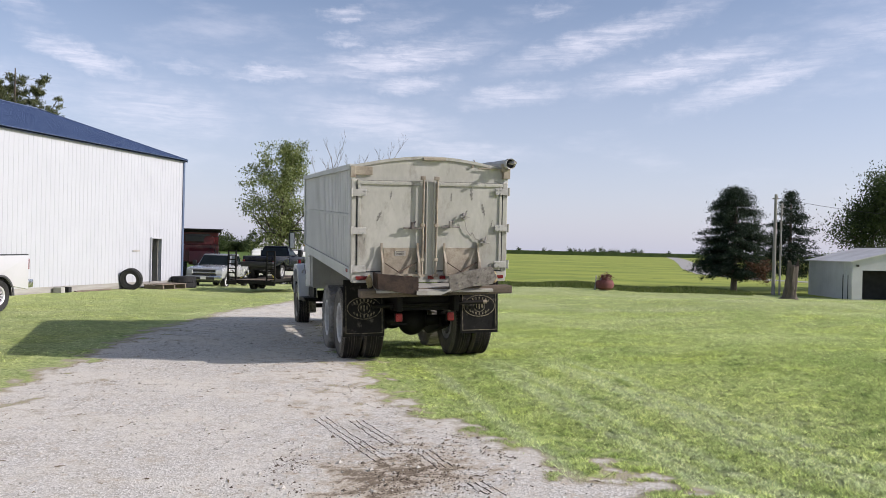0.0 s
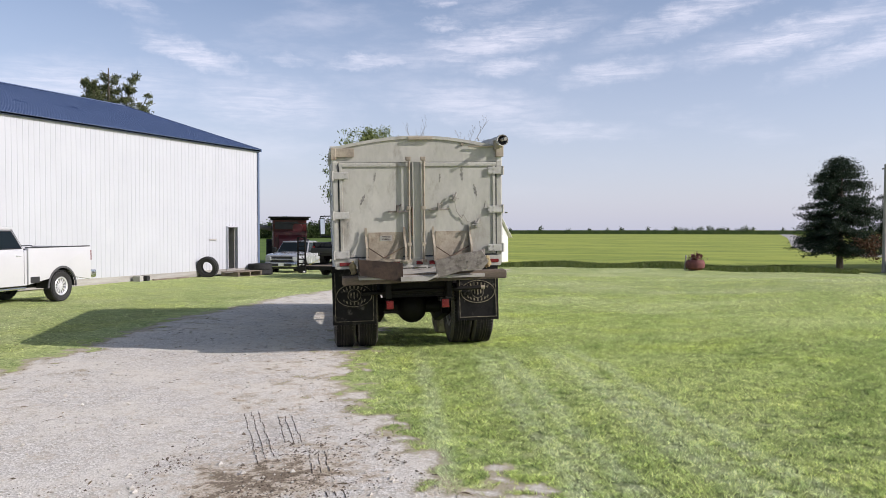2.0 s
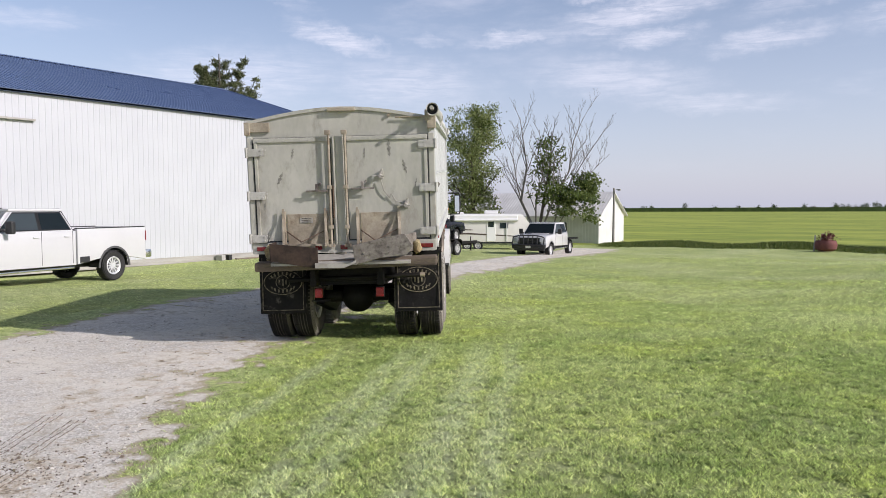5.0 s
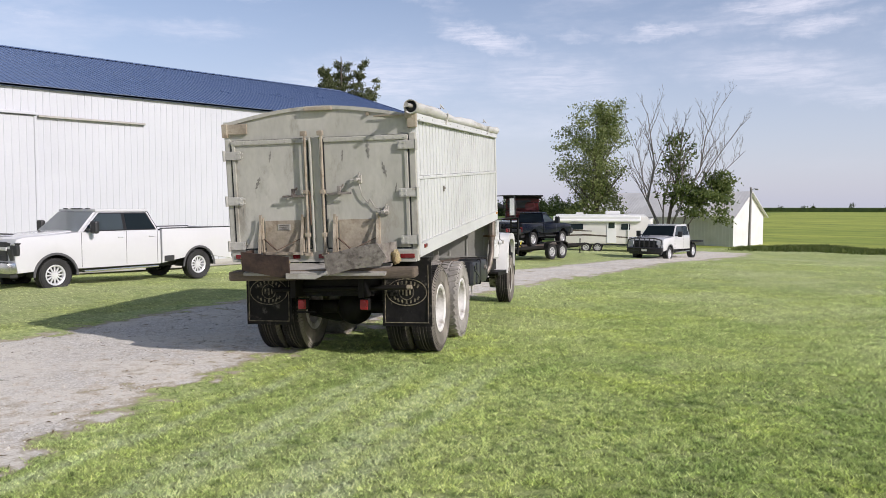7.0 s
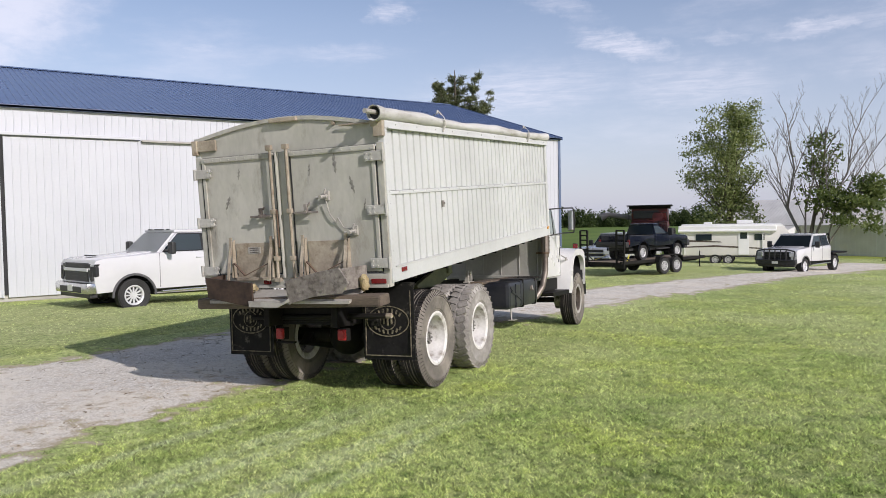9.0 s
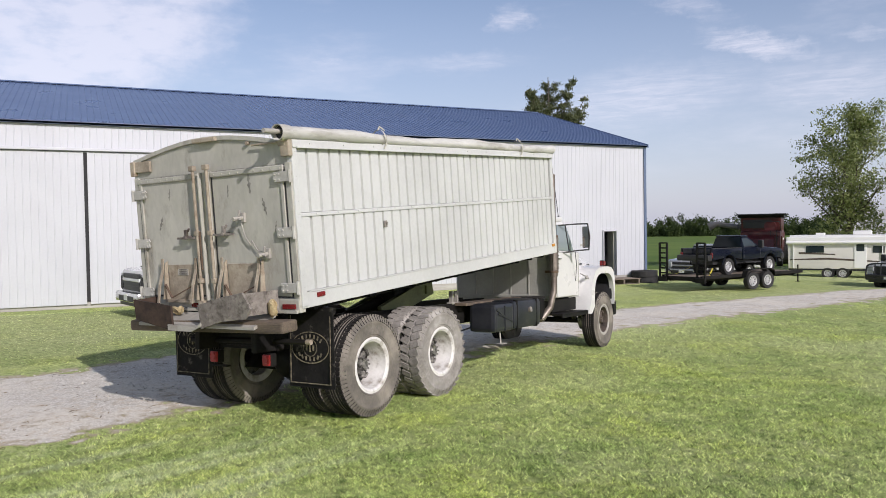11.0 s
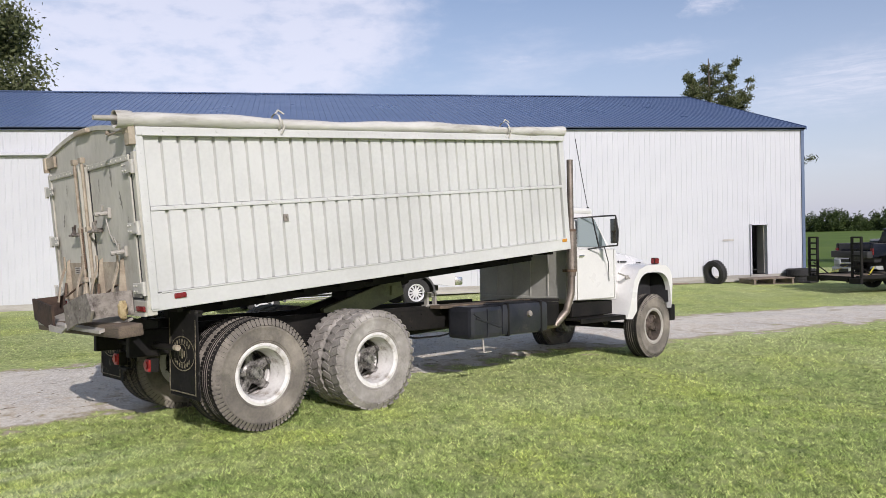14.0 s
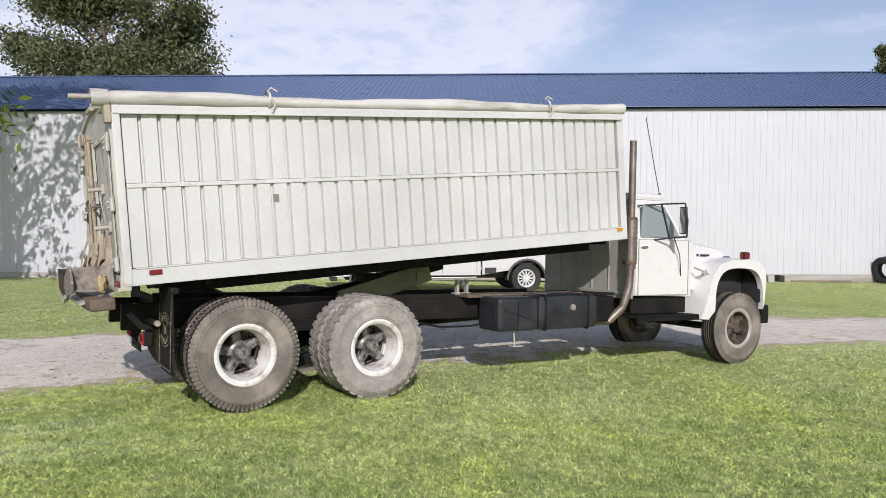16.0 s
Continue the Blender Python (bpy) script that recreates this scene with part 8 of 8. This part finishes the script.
def spiky_tree():
    """An old larch-like tree: several pointed leaders, ragged rising boughs, thin tufts of needles."""
    rng = np.random.default_rng(31)
    x, y, h = -40.9, 40.5, 13.3
    g = hz(x, y)
    t = thing("yard_tree", "ragged olive-green conifer standing behind the shed", "tree", Matrix.Translation((x, y, g)))
    segs, cs = [(Vector((0, 0, -0.2)), Vector((0.15, -0.2, h + 0.3)), 0.26, 0.03)], []
    for u, v, top in ((1.3, 0.9, h - 0.7), (-1.1, -1.0, h - 1.1), (0.2, -1.6, h - 1.5), (1.9, 1.7, h - 1.9)):
        segs.append((Vector((u * 0.25, v * 0.25, 8.2)), Vector((u, v, top + 0.6)), 0.09, 0.015))
        for q in range(26):
            f = rng.uniform(0.35, 1)
            p = Vector((u * (0.25 + 0.75 * f), v * (0.25 + 0.75 * f), 8.2 + (top + 0.5 - 8.2) * f))
            a = rng.uniform(0, 2 * math.pi)
            d = Vector((math.cos(a), math.sin(a), rng.uniform(0.2, 0.8))) * (1.15 - 0.85 * f) * rng.uniform(0.5, 1.1)
            segs.append((p, p + d, 0.018, 0.006))
            cs += [p + d * e for e in (0.35, 0.6, 0.85, 1.0)]
    for k in range(110):
        z = rng.uniform(5.5, h)
        a = rng.uniform(0, 2 * math.pi)
        ln = ((h + 0.4 - z) * 0.62 + 0.15) * rng.uniform(0.35, 1.30)
        p = Vector((0, 0, z - 0.25 * ln))
        d = Vector((math.cos(a) * ln, math.sin(a) * ln, ln * rng.uniform(0.08, 0.42)))
        segs.append((p, p + d, 0.03 + 0.008 * ln, 0.008))
        n = int(3 + 4.5 * ln)
        for q in range(n):
            e = 0.22 + 0.80 * (q + rng.uniform(0, 1)) / n
            side = Vector((-math.sin(a), math.cos(a), 0)) * rng.uniform(-0.34, 0.34) * (1.15 - e)
            cs.append(p + d * e + side + Vector((0, 0, rng.uniform(-0.12, 0.10))))
    limb_mesh("trunk", segs, BARK, t, "trunk and rising boughs")
    cs = [c for c in cs if rng.uniform() < 0.92]
    quads("crown", leaf_cloud(rng, cs, 18, (0.11, 0.11, 0.09), 0.15, 0.26), LEAF_OLIVE, t, "ragged olive needles in thin tufts")


# beside the drive: a leafy tree and a half-dead one
leafy = broadleaf("leafy_tree", "open-crowned green tree behind the camper", -32.0, 60.3, 11.2, 3, 0.24, 11, LEAF_LIGHT, per=17, size=0.095, spread=0.30, count=(18, 6, 3), start=0.18, up=0.42, wide=0.86, ratio=0.46)


def half_dead_tree():
    """Several stems from one foot, bare above, each with long rising limbs and fine twigs."""
    rng = np.random.default_rng(23)
    t = thing("half_dead_tree", "half-dead tree with bare upper limbs beside the garage", "tree", Matrix.Translation((-26.5, 61.2, hz(-26.5, 61.2))) @ Matrix.Diagonal((1.17, 1.17, 1.17, 1)))
    for k, (u, v, h, r) in enumerate(((-1.2, 0.2, 9.3, 0.125), (-2.0, -0.4, 7.4, 0.075), (0.4, -0.3, 8.0, 0.09), (1.3, 0.5, 8.0, 0.17), (3.2, -0.3, 9.0, 0.11), (4.4, 0.3, 8.0, 0.085), (5.0, -0.2, 6.4, 0.07))):
        foot = Vector((0.16 * (k - 1.5), 0.10 * ((k % 2) - 0.5), -0.2))
        top = Vector((0.91 * u - 0.4 * v, 0.4 * u + 0.91 * v, h))
        segs, tips = limbs(rng, foot, top, r * 0.85, 3, 0.62, count=(10, 6, 5), start=0.28, up=0.55, ratio=0.36)
        limb_mesh("stem", segs, DEAD_BARK if k != 3 else BARK, t, "bare grey stem and limbs" if k != 3 else "dark living stem")
    return t


dead = half_dead_tree()


def low_leaves():
    rng = np.random.default_rng(4)
    c = []
    # a drooping bush of leaves on one side, in flat layers
    for k in range(26):
        u0, v0, z0 = rng.uniform(1.0, 3.6), rng.normal(0, 0.9), rng.uniform(2.1, 4.4)
        for q in range(7):
            d = rng.uniform(0, 1)
            u, v = u0 + 0.9 * d, v0 + rng.normal(0, 0.3)
            c.append((0.91 * u - 0.4 * v, 0.4 * u + 0.91 * v, z0 - 0.45 * d * d))
    # leaves along the living stem
    for k in range(70):
        u, v = rng.normal(0.95, 0.45), rng.normal(0, 0.5)
        c.append((0.91 * u - 0.4 * v, 0.4 * u + 0.91 * v, rng.uniform(3.0, 7.6)))
    for k in range(26):
        u, v = rng.uniform(2.8, 4.4), rng.normal(0, 0.5)
        c.append((0.91 * u - 0.4 * v, 0.4 * u + 0.91 * v, rng.uniform(4.2, 5.0)))
    quads("low_crown", leaf_cloud(rng, c, 24, (0.27, 0.27, 0.13), 0.125), LEAF, dead, "green leaves left on the low limbs")


low_leaves()


def skirt_leaves():
    """The dense lower half of the leafy tree, in drooping sprays."""
    rng = np.random.default_rng(14)
    c = []
    for k in range(300):
        a, q = rng.uniform(0, 2 * math.pi), math.sqrt(rng.uniform(0.05, 1))
        z = rng.uniform(1.3, 5.4)
        rad = 2.9 * (1 - 0.55 * max(0.0, (z - 2.6) / 2.8))
        c.append((rad * q * math.cos(a) - 0.25, rad * q * math.sin(a), z - 0.5 * q))
    for k in range(105):
        a, z = rng.uniform(0, 2 * math.pi), rng.uniform(5.0, 11.6)
        rad = 3.3 * math.sqrt(max(0.05, 1 - ((z - 8.0) / 4.6) ** 2)) * rng.uniform(0.55, 1.0)
        for q in (0.0, 0.35):
            c.append((-0.5 + (rad - q) * math.cos(a), -0.35 + (rad - q) * math.sin(a), z - 0.2 * q))
    quads("lower_crown", leaf_cloud(rng, c, 25, (0.30, 0.30, 0.20), 0.11), LEAF_LIGHT, leafy, "dense sprays of leaves")


skirt_leaves()
# behind the machine shed
spiky_tree()
broadleaf("big_tree", "large dark broadleaf tree behind the shed", -41.5, -6.9, 16.4, 9, 0.5, 41, LEAF_OLIVE, per=72, size=0.135, spread=0.55, count=(13, 6, 4), start=0.25, up=0.25, wide=0.95, ratio=0.52)
broadleaf("shade_tree", "tall leafy tree whose shade falls on the shed", -14.1, -1.35, 15.2, 6, 0.38, 52, LEAF_BRIGHT, per=12, size=0.20, spread=0.60, count=(15, 6, 3), start=0.15, up=0.10, wide=0.95, ratio=0.46)
# out on the far lawn
conifer("spruce_tree", "broad dark spruce on the far lawn", 5.65, 70.5, 8.9, 3.6, 61, 1.5, 3.2, wide=True)
conifer("pine_tree", "dark ragged pine beside the poles", 10.6, 75.0, 8.9, 3.6, 67, 1.7, 1.9, thin=0.9)
broadleaf("lawn_tree", "round green tree behind the low shed", 20.0, 78.2, 9.6, 5, 0.3, 71, LEAF_DARK, per=55, size=0.125, spread=0.70, count=(12, 6, 3), start=0.2, up=0.2, wide=0.95)
broadleaf("lawn_tree", "round green tree behind the low shed", 26.5, 81.5, 10.3, 5, 0.3, 73, LEAF, per=55, size=0.125, spread=0.70, count=(12, 6, 3), start=0.2, up=0.2, wide=0.95)


def dead_boughs():
    rng = np.random.default_rng(9)
    c = [(rng.uniform(0.9, 2.6), rng.uniform(-2.6, -1.2), rng.uniform(1.0, 2.7)) for _ in range(60)]
    quads("dead_bough", leaf_cloud(rng, c, 9, (0.22, 0.2, 0.18), 0.18, 0.4), NEEDLE_RUST, bpy.data.objects["spruce_tree"], "brown dead boughs", "stuff")


dead_boughs()


# ---- far land: woods, hedges, weeds, crops ----


def treeline(name, label, a, b, h, depth, n, seed, mat, size, z=-1.55, per=12):
    rng = np.random.default_rng(seed)
    a, b = np.array(a, float), np.array(b, float)
    d = (b - a) / np.linalg.norm(b - a)
    nrm = np.array([-d[1], d[0]])
    cs = []
    for k in range(n):
        p = a + (b - a) * (k + rng.uniform(-0.4, 0.4)) / n + nrm * rng.uniform(-depth, depth)
        hh = h * (0.45 + 0.75 * rng.uniform(0, 1) ** 1.6)
        w = hh * rng.uniform(0.28, 0.42)
        for q in range(16):
            u = rng.uniform(0.08, 1)
            rad = w * math.sin(math.pi * min(1, 0.25 + 0.72 * u)) * rng.uniform(0.3, 1)
            t = rng.uniform(0, 2 * math.pi)
            cs.append((p[0] + rad * math.cos(t), p[1] + rad * math.sin(t), z + hh * u))
    ob = quads(name, leaf_cloud(rng, cs, per, (size * 1.7,) * 3, size), mat, None, label, "stuff")
    tagged(ob, category="trees")


treeline("far_woods", "dark woods along the far edge of the field", (-300, 130), (-130, 268), 6.2, 14, 300, 81, LEAF_DARK, 0.38, per=26)
treeline("far_woods", "distant trees on the horizon", (-330, 900), (60, 1080), 5.5, 30, 14, 82, LEAF_DARK, 0.8)
treeline("far_woods", "distant clumps of trees on the horizon", (-120, 1000), (-30, 1000), 6.5, 20, 12, 83, LEAF_DARK, 0.8)
treeline("far_woods", "distant single trees on the horizon", (-260, 760), (220, 800), 5.0, 25, 6, 85, LEAF_DARK, 0.7)
treeline("far_woods", "trees round a far farmstead", (70, 700), (190, 620), 6, 25, 12, 84, LEAF_DARK, 0.8)


def build_corn():
    """A low wall of corn along the far side of the bean field."""
    rng = np.random.default_rng(6)
    n = 12000
    x = rng.uniform(-520, 160, n)
    y = 560 + 0.06 * x + rng.uniform(0, 60, n)
    z0 = np.full(n, -1.6)
    hgt = rng.uniform(2.2, 3.0, n)
    w = rng.uniform(0.7, 1.6, n)
    P = np.stack([np.stack([x - w, y, z0], 1), np.stack([x + w, y, z0], 1), np.stack([x + w * 0.7, y, z0 + hgt], 1), np.stack([x - w * 0.6, y, z0 + hgt * 0.97], 1)], 1)
    ob = quads("corn_field", P, CORN, None, "dark green corn along the horizon", "stuff")
    tagged(ob, category="crop")


build_corn()


def build_weeds():
    """Tall weeds along the ditch between lawn and bean field."""
    rng = np.random.default_rng(8)
    n = 24000
    x = rng.uniform(-21, 6.5, n)
    y = 66.0 + 0.10 * x + rng.normal(0, 1.1, n) + 0.5 * np.sin(x * 0.7)
    z = height(x, y)
    h = rng.uniform(0.08, 0.40, n) * (0.7 + 0.5 * np.sin(x * 0.35 + 1) ** 2)
    w = rng.uniform(0.02, 0.07, n)
    a = rng.uniform(0, math.pi, n)
    dx, dy = np.cos(a) * w, np.sin(a) * w
    lx, ly = rng.normal(0, 0.2, n), rng.normal(0, 0.2, n)
    P = np.stack([np.stack([x - dx, y - dy, z], 1), np.stack([x + dx, y + dy, z], 1), np.stack([x + lx + dx * 0.4, y + ly, z + h], 1), np.stack([x + lx - dx * 0.4, y + ly, z + h * 0.9], 1)], 1)
    ob = quads("ditch_weeds", P, WEED, None, "strip of tall green weeds along the ditch", "stuff")
    tagged(ob, category="weeds")


build_weeds()


def build_far_road():
    route = [Vector(p) for p in ((70, 92), (40, 94), (22, 97), (12, 104), (6.6, 124), (5.2, 164), (5.6, 230), (5.7, 339), (3, 560), (0, 889))]
    V, F = [], []
    for k, p in enumerate(route):
        d = (route[min(k + 1, len(route) - 1)] - route[max(k - 1, 0)]).normalized()
        w = 1.7 + 0.004 * p.length
        for s in (1, -1):
            q = p + Vector((-d.y, d.x)) * w * s
            V.append((q.x, q.y, hz(q.x, q.y) + 0.05))
    for k in range(len(route) - 1):
        F.append((2 * k, 2 * k + 1, 2 * k + 3, 2 * k + 2))
    ob = soup("far_road", V, F, CONCRETE, label="pale gravel road between the fields", kind="structure")
    tagged(ob, category="road")


build_far_road()


def far_barns():
    for x, y, w, d, h in ((128, 640, 22, 14, 7), (150, 660, 10, 9, 5), (92, 660, 8, 8, 9)):
        t = thing("far_farm_building", "pale distant farm building among trees", "barn", Matrix.Translation((x, y, -1.6)), "far farm buildings")
        solid("wall", lambda b: box(b, (0, 0, h * 0.3), (w, d, h * 0.6)), SHED_GREY, t)
        solid("roof", lambda b: prism(b, [(-d / 2 - 0.4, h * 0.6), (0, h), (d / 2 + 0.4, h * 0.6)], "x", -w / 2, w / 2), SHED_ROOF, t)


far_barns()


# ---- grass ----


def build_grass():
    """Blades on the lawn where the walk passes, thinning out with distance."""
    rng = np.random.default_rng(12)
    pick = []
    for n, x0, x1, y0, y1, hh, ww in ((1000000, -2.8, 4.6, 4.0, 12.8, 0.026, 0.0036), (540000, -4.4, 5.2, 9.0, 19.6, 0.026, 0.0036), (330000, -9, 7, 10, 27, 0.030, 0.0054), (130000, -14, 13, 16, 48, 0.034, 0.0085), (150000, -23.5, -7.5, 5, 33, 0.022, 0.0048)):
        x, y = rng.uniform(x0, x1, n), rng.uniform(y0, y1, n)
        c, fine = clumps(x, y, 2.2), 0.45 * clumps(x + 9, y, 9.0) + 0.55 * clumps(x + 5, y, 21.0)
        keep = rng.uniform(0, 1, n) < np.clip((turf_share(x, y) - 0.22) / 0.6, 0, 1) ** 1.3 * np.clip(0.5 + 5.0 * (fine - 0.47), 0.06, 1)
        x, y, c, fine = x[keep], y[keep], c[keep], fine[keep]
        rim = np.minimum(np.minimum(x - x0, x1 - x), np.minimum(y - y0, y1 - y))
        keep = rng.uniform(0, 1, len(x)) < np.clip(rim / 1.3, 0.0, 1)
        x, y, c, fine = x[keep], y[keep], c[keep], fine[keep]
        m = len(x)
        h = hh * rng.uniform(0.45, 1.25, m) * (0.40 + 0.55 * c + 0.25 * np.clip(0.5 + 6.0 * (fine - 0.47), 0, 2))
        w = ww * rng.uniform(0.7, 1.3, m)
        a, b = rng.uniform(0, 2 * math.pi, m), rng.uniform(0, 2 * math.pi, m)
        lean = rng.uniform(0.4, 1.9, m) * h
        z = height(x, y) + 0.004
        dx, dy = np.cos(a) * w, np.sin(a) * w
        pick.append(np.stack([np.stack([x - dx, y - dy, z], 1), np.stack([x + dx, y + dy, z], 1), np.stack([x + np.cos(b) * lean, y + np.sin(b) * lean, z + h], 1)], 1))
    ob = quads("grass", np.concatenate(pick), BLADE, None, "short mown green grass blades", "stuff")
    tagged(ob, category="grass")


build_grass()


# ---- loose bits on the drive ----


def on_drive(rng, n, y0, y1, inset):
    y = rng.uniform(y0, y1, n)
    l, r = drive_edges(y)
    x = l + inset + (r - l - 2 * inset) * rng.uniform(0, 1, n)
    return x, y, height(x, y) + 0.022


def build_pebbles():
    rng = np.random.default_rng(40)
    x, y, z = on_drive(rng, 9000, 2.0, 17, 0.1)
    keep = clumps(x, y, 0.9) > rng.uniform(0.30, 0.62, len(x))
    x, y, z = x[keep], y[keep], z[keep]
    n = len(x)
    s = rng.gamma(2.2, 0.0026, n) + 0.003
    ring = [(1, 0, 0), (0, 1, 0), (-1, 0, 0), (0, -1, 0), (0, 0, 1), (0, 0, -1)]
    V = np.stack([np.stack([x + s * a * rng.uniform(0.7, 1.3, n), y + s * b * rng.uniform(0.7, 1.3, n), z + s * (0.3 + 0.75 * c * rng.uniform(0.7, 1.2, n))], 1) for a, b, c in ring], 1)
    T = np.array([(0, 1, 4), (1, 2, 4), (2, 3, 4), (3, 0, 4), (1, 0, 5), (2, 1, 5), (3, 2, 5), (0, 3, 5)])
    F = (np.arange(n)[:, None, None] * 6 + T[None]).reshape(-1, 3)
    ob = soup("loose_stones", V.reshape(-1, 3).tolist(), F.tolist(), PEBBLE, label="loose pale limestone chips on the drive", kind="stuff")
    tagged(ob, category="gravel")


def build_litter():
    rng = np.random.default_rng(41)
    x, y, z = on_drive(rng, 1500, 2.5, 19, 0.0)
    l, r = drive_edges(y)
    near = np.exp(-np.minimum(x - l, r - x) / 1.2)
    keep = rng.uniform(0, 1, len(x)) < 0.12 + 0.75 * near
    x, y, z = x[keep], y[keep], z[keep]
    n = len(x)
    ln, wd, a = rng.uniform(0.012, 0.065, n), rng.uniform(0.002, 0.009, n), rng.uniform(0, math.pi, n)
    ux, uy = np.cos(a) * ln, np.sin(a) * ln
    vx, vy = -np.sin(a) * wd, np.cos(a) * wd
    lift = rng.uniform(0.002, 0.014, n)
    P = np.stack([np.stack([x - ux, y - uy, z], 1), np.stack([x + vx, y + vy, z + lift], 1), np.stack([x + ux, y + uy, z], 1), np.stack([x - vx, y - vy, z + lift * 0.5], 1)], 1)
    ob = quads("dry_litter", P, LITTER, None, "brown straw and leaf litter on the drive", "stuff")
    tagged(ob, category="litter")


def build_tread_marks():
    """Dark ridges of damp soil pressed up by a tyre, in groups of three or four lines."""
    rng = np.random.default_rng(42)
    verts, faces = [], []
    for a, b, lines, gap in (((-3.02, 7.55), (-1.75, 6.12), 3, 0.062), ((-2.62, 7.52), (-1.98, 6.75), 3, 0.060), ((-1.62, 6.54), (-1.30, 6.10), 3, 0.058), ((-1.04, 5.84), (-0.80, 5.56), 3, 0.055)):
        a, b = Vector(a), Vector(b)
        u = (b - a).normalized()
        v = Vector((-u.y, u.x))
        for k in range(lines):
            s = rng.uniform(0, 0.08)
            total = (b - a).length * rng.uniform(0.85, 1.0)
            while s < total:
                ln = rng.uniform(0.03, 0.13)
                w = rng.uniform(0.003, 0.006)
                c0 = a + u * s + v * ((k - (lines - 1) / 2) * gap + rng.normal(0, 0.004))
                c1 = c0 + u * ln
                base = len(verts)
                for c, q in ((c0, 0.4), (c0 + u * ln * 0.3, 1), (c0 + u * ln * 0.7, 1), (c1, 0.4)):
                    for side, up in ((-1, 0), (0, 1), (1, 0)):
                        p = c + v * side * w * q * rng.uniform(0.8, 1.5)
                        verts.append((p.x, p.y, hz(p.x, p.y) + 0.021 + up * rng.uniform(0.003, 0.009)))
                for i in range(3):
                    for j in range(2):
                        o = base + i * 3 + j
                        faces.append((o, o + 3, o + 4, o + 1))
                s += ln + rng.uniform(0.0, 0.03)
    ob = soup("tyre_tread_marks", verts, faces, WET_SOIL, label="dark tyre tread prints pressed in soft soil", kind="stuff")
    tagged(ob, category="tread marks")
    # crumbs of dark soil round them
    n = 9000
    x, y = rng.normal(-1.80, 0.60, n), rng.normal(5.75, 0.62, n)
    keep = clumps(x, y, 3.2) > rng.uniform(0.42, 0.62, n)
    x, y = x[keep], y[keep]
    l, r = drive_edges(y)
    x, y = x[r - x > 0.05], y[r - x > 0.05]
    n = len(x)
    z, s = height(x, y) + 0.020, rng.gamma(1.6, 0.0022, n) + 0.002
    V = np.stack([np.stack([x + s * a * rng.uniform(0.6, 1.5, n), y + s * b * rng.uniform(0.6, 1.5, n), z + s * c], 1) for a, b, c in ((1, 0, 0), (0, 1, 0), (-1, 0, 0), (0, -1, 0), (0, 0, 0.9))], 1)
    T = np.array([(0, 1, 4), (1, 2, 4), (2, 3, 4), (3, 0, 4)])
    F = (np.arange(n)[:, None, None] * 5 + T[None]).reshape(-1, 3)
    ob = soup("soil_crumbs", V.reshape(-1, 3).tolist(), F.tolist(), WET_SOIL, label="dark crumbs of soil on the drive edge", kind="stuff")
    tagged(ob, category="soil")


PEBBLE = leaf_material("limestone_chip", (0.52, 0.48, 0.41), (0.84, 0.80, 0.73), 0.9)
LITTER = leaf_material("dry_straw", (0.10, 0.075, 0.045), (0.30, 0.235, 0.14), 0.9)
WET_SOIL = material("damp_soil", (0.13, 0.102, 0.076), (0.21, 0.17, 0.128), 0.9, scale=9, fine=60, bump=0.4, spec=0.2)
build_pebbles()
build_litter()
build_tread_marks()
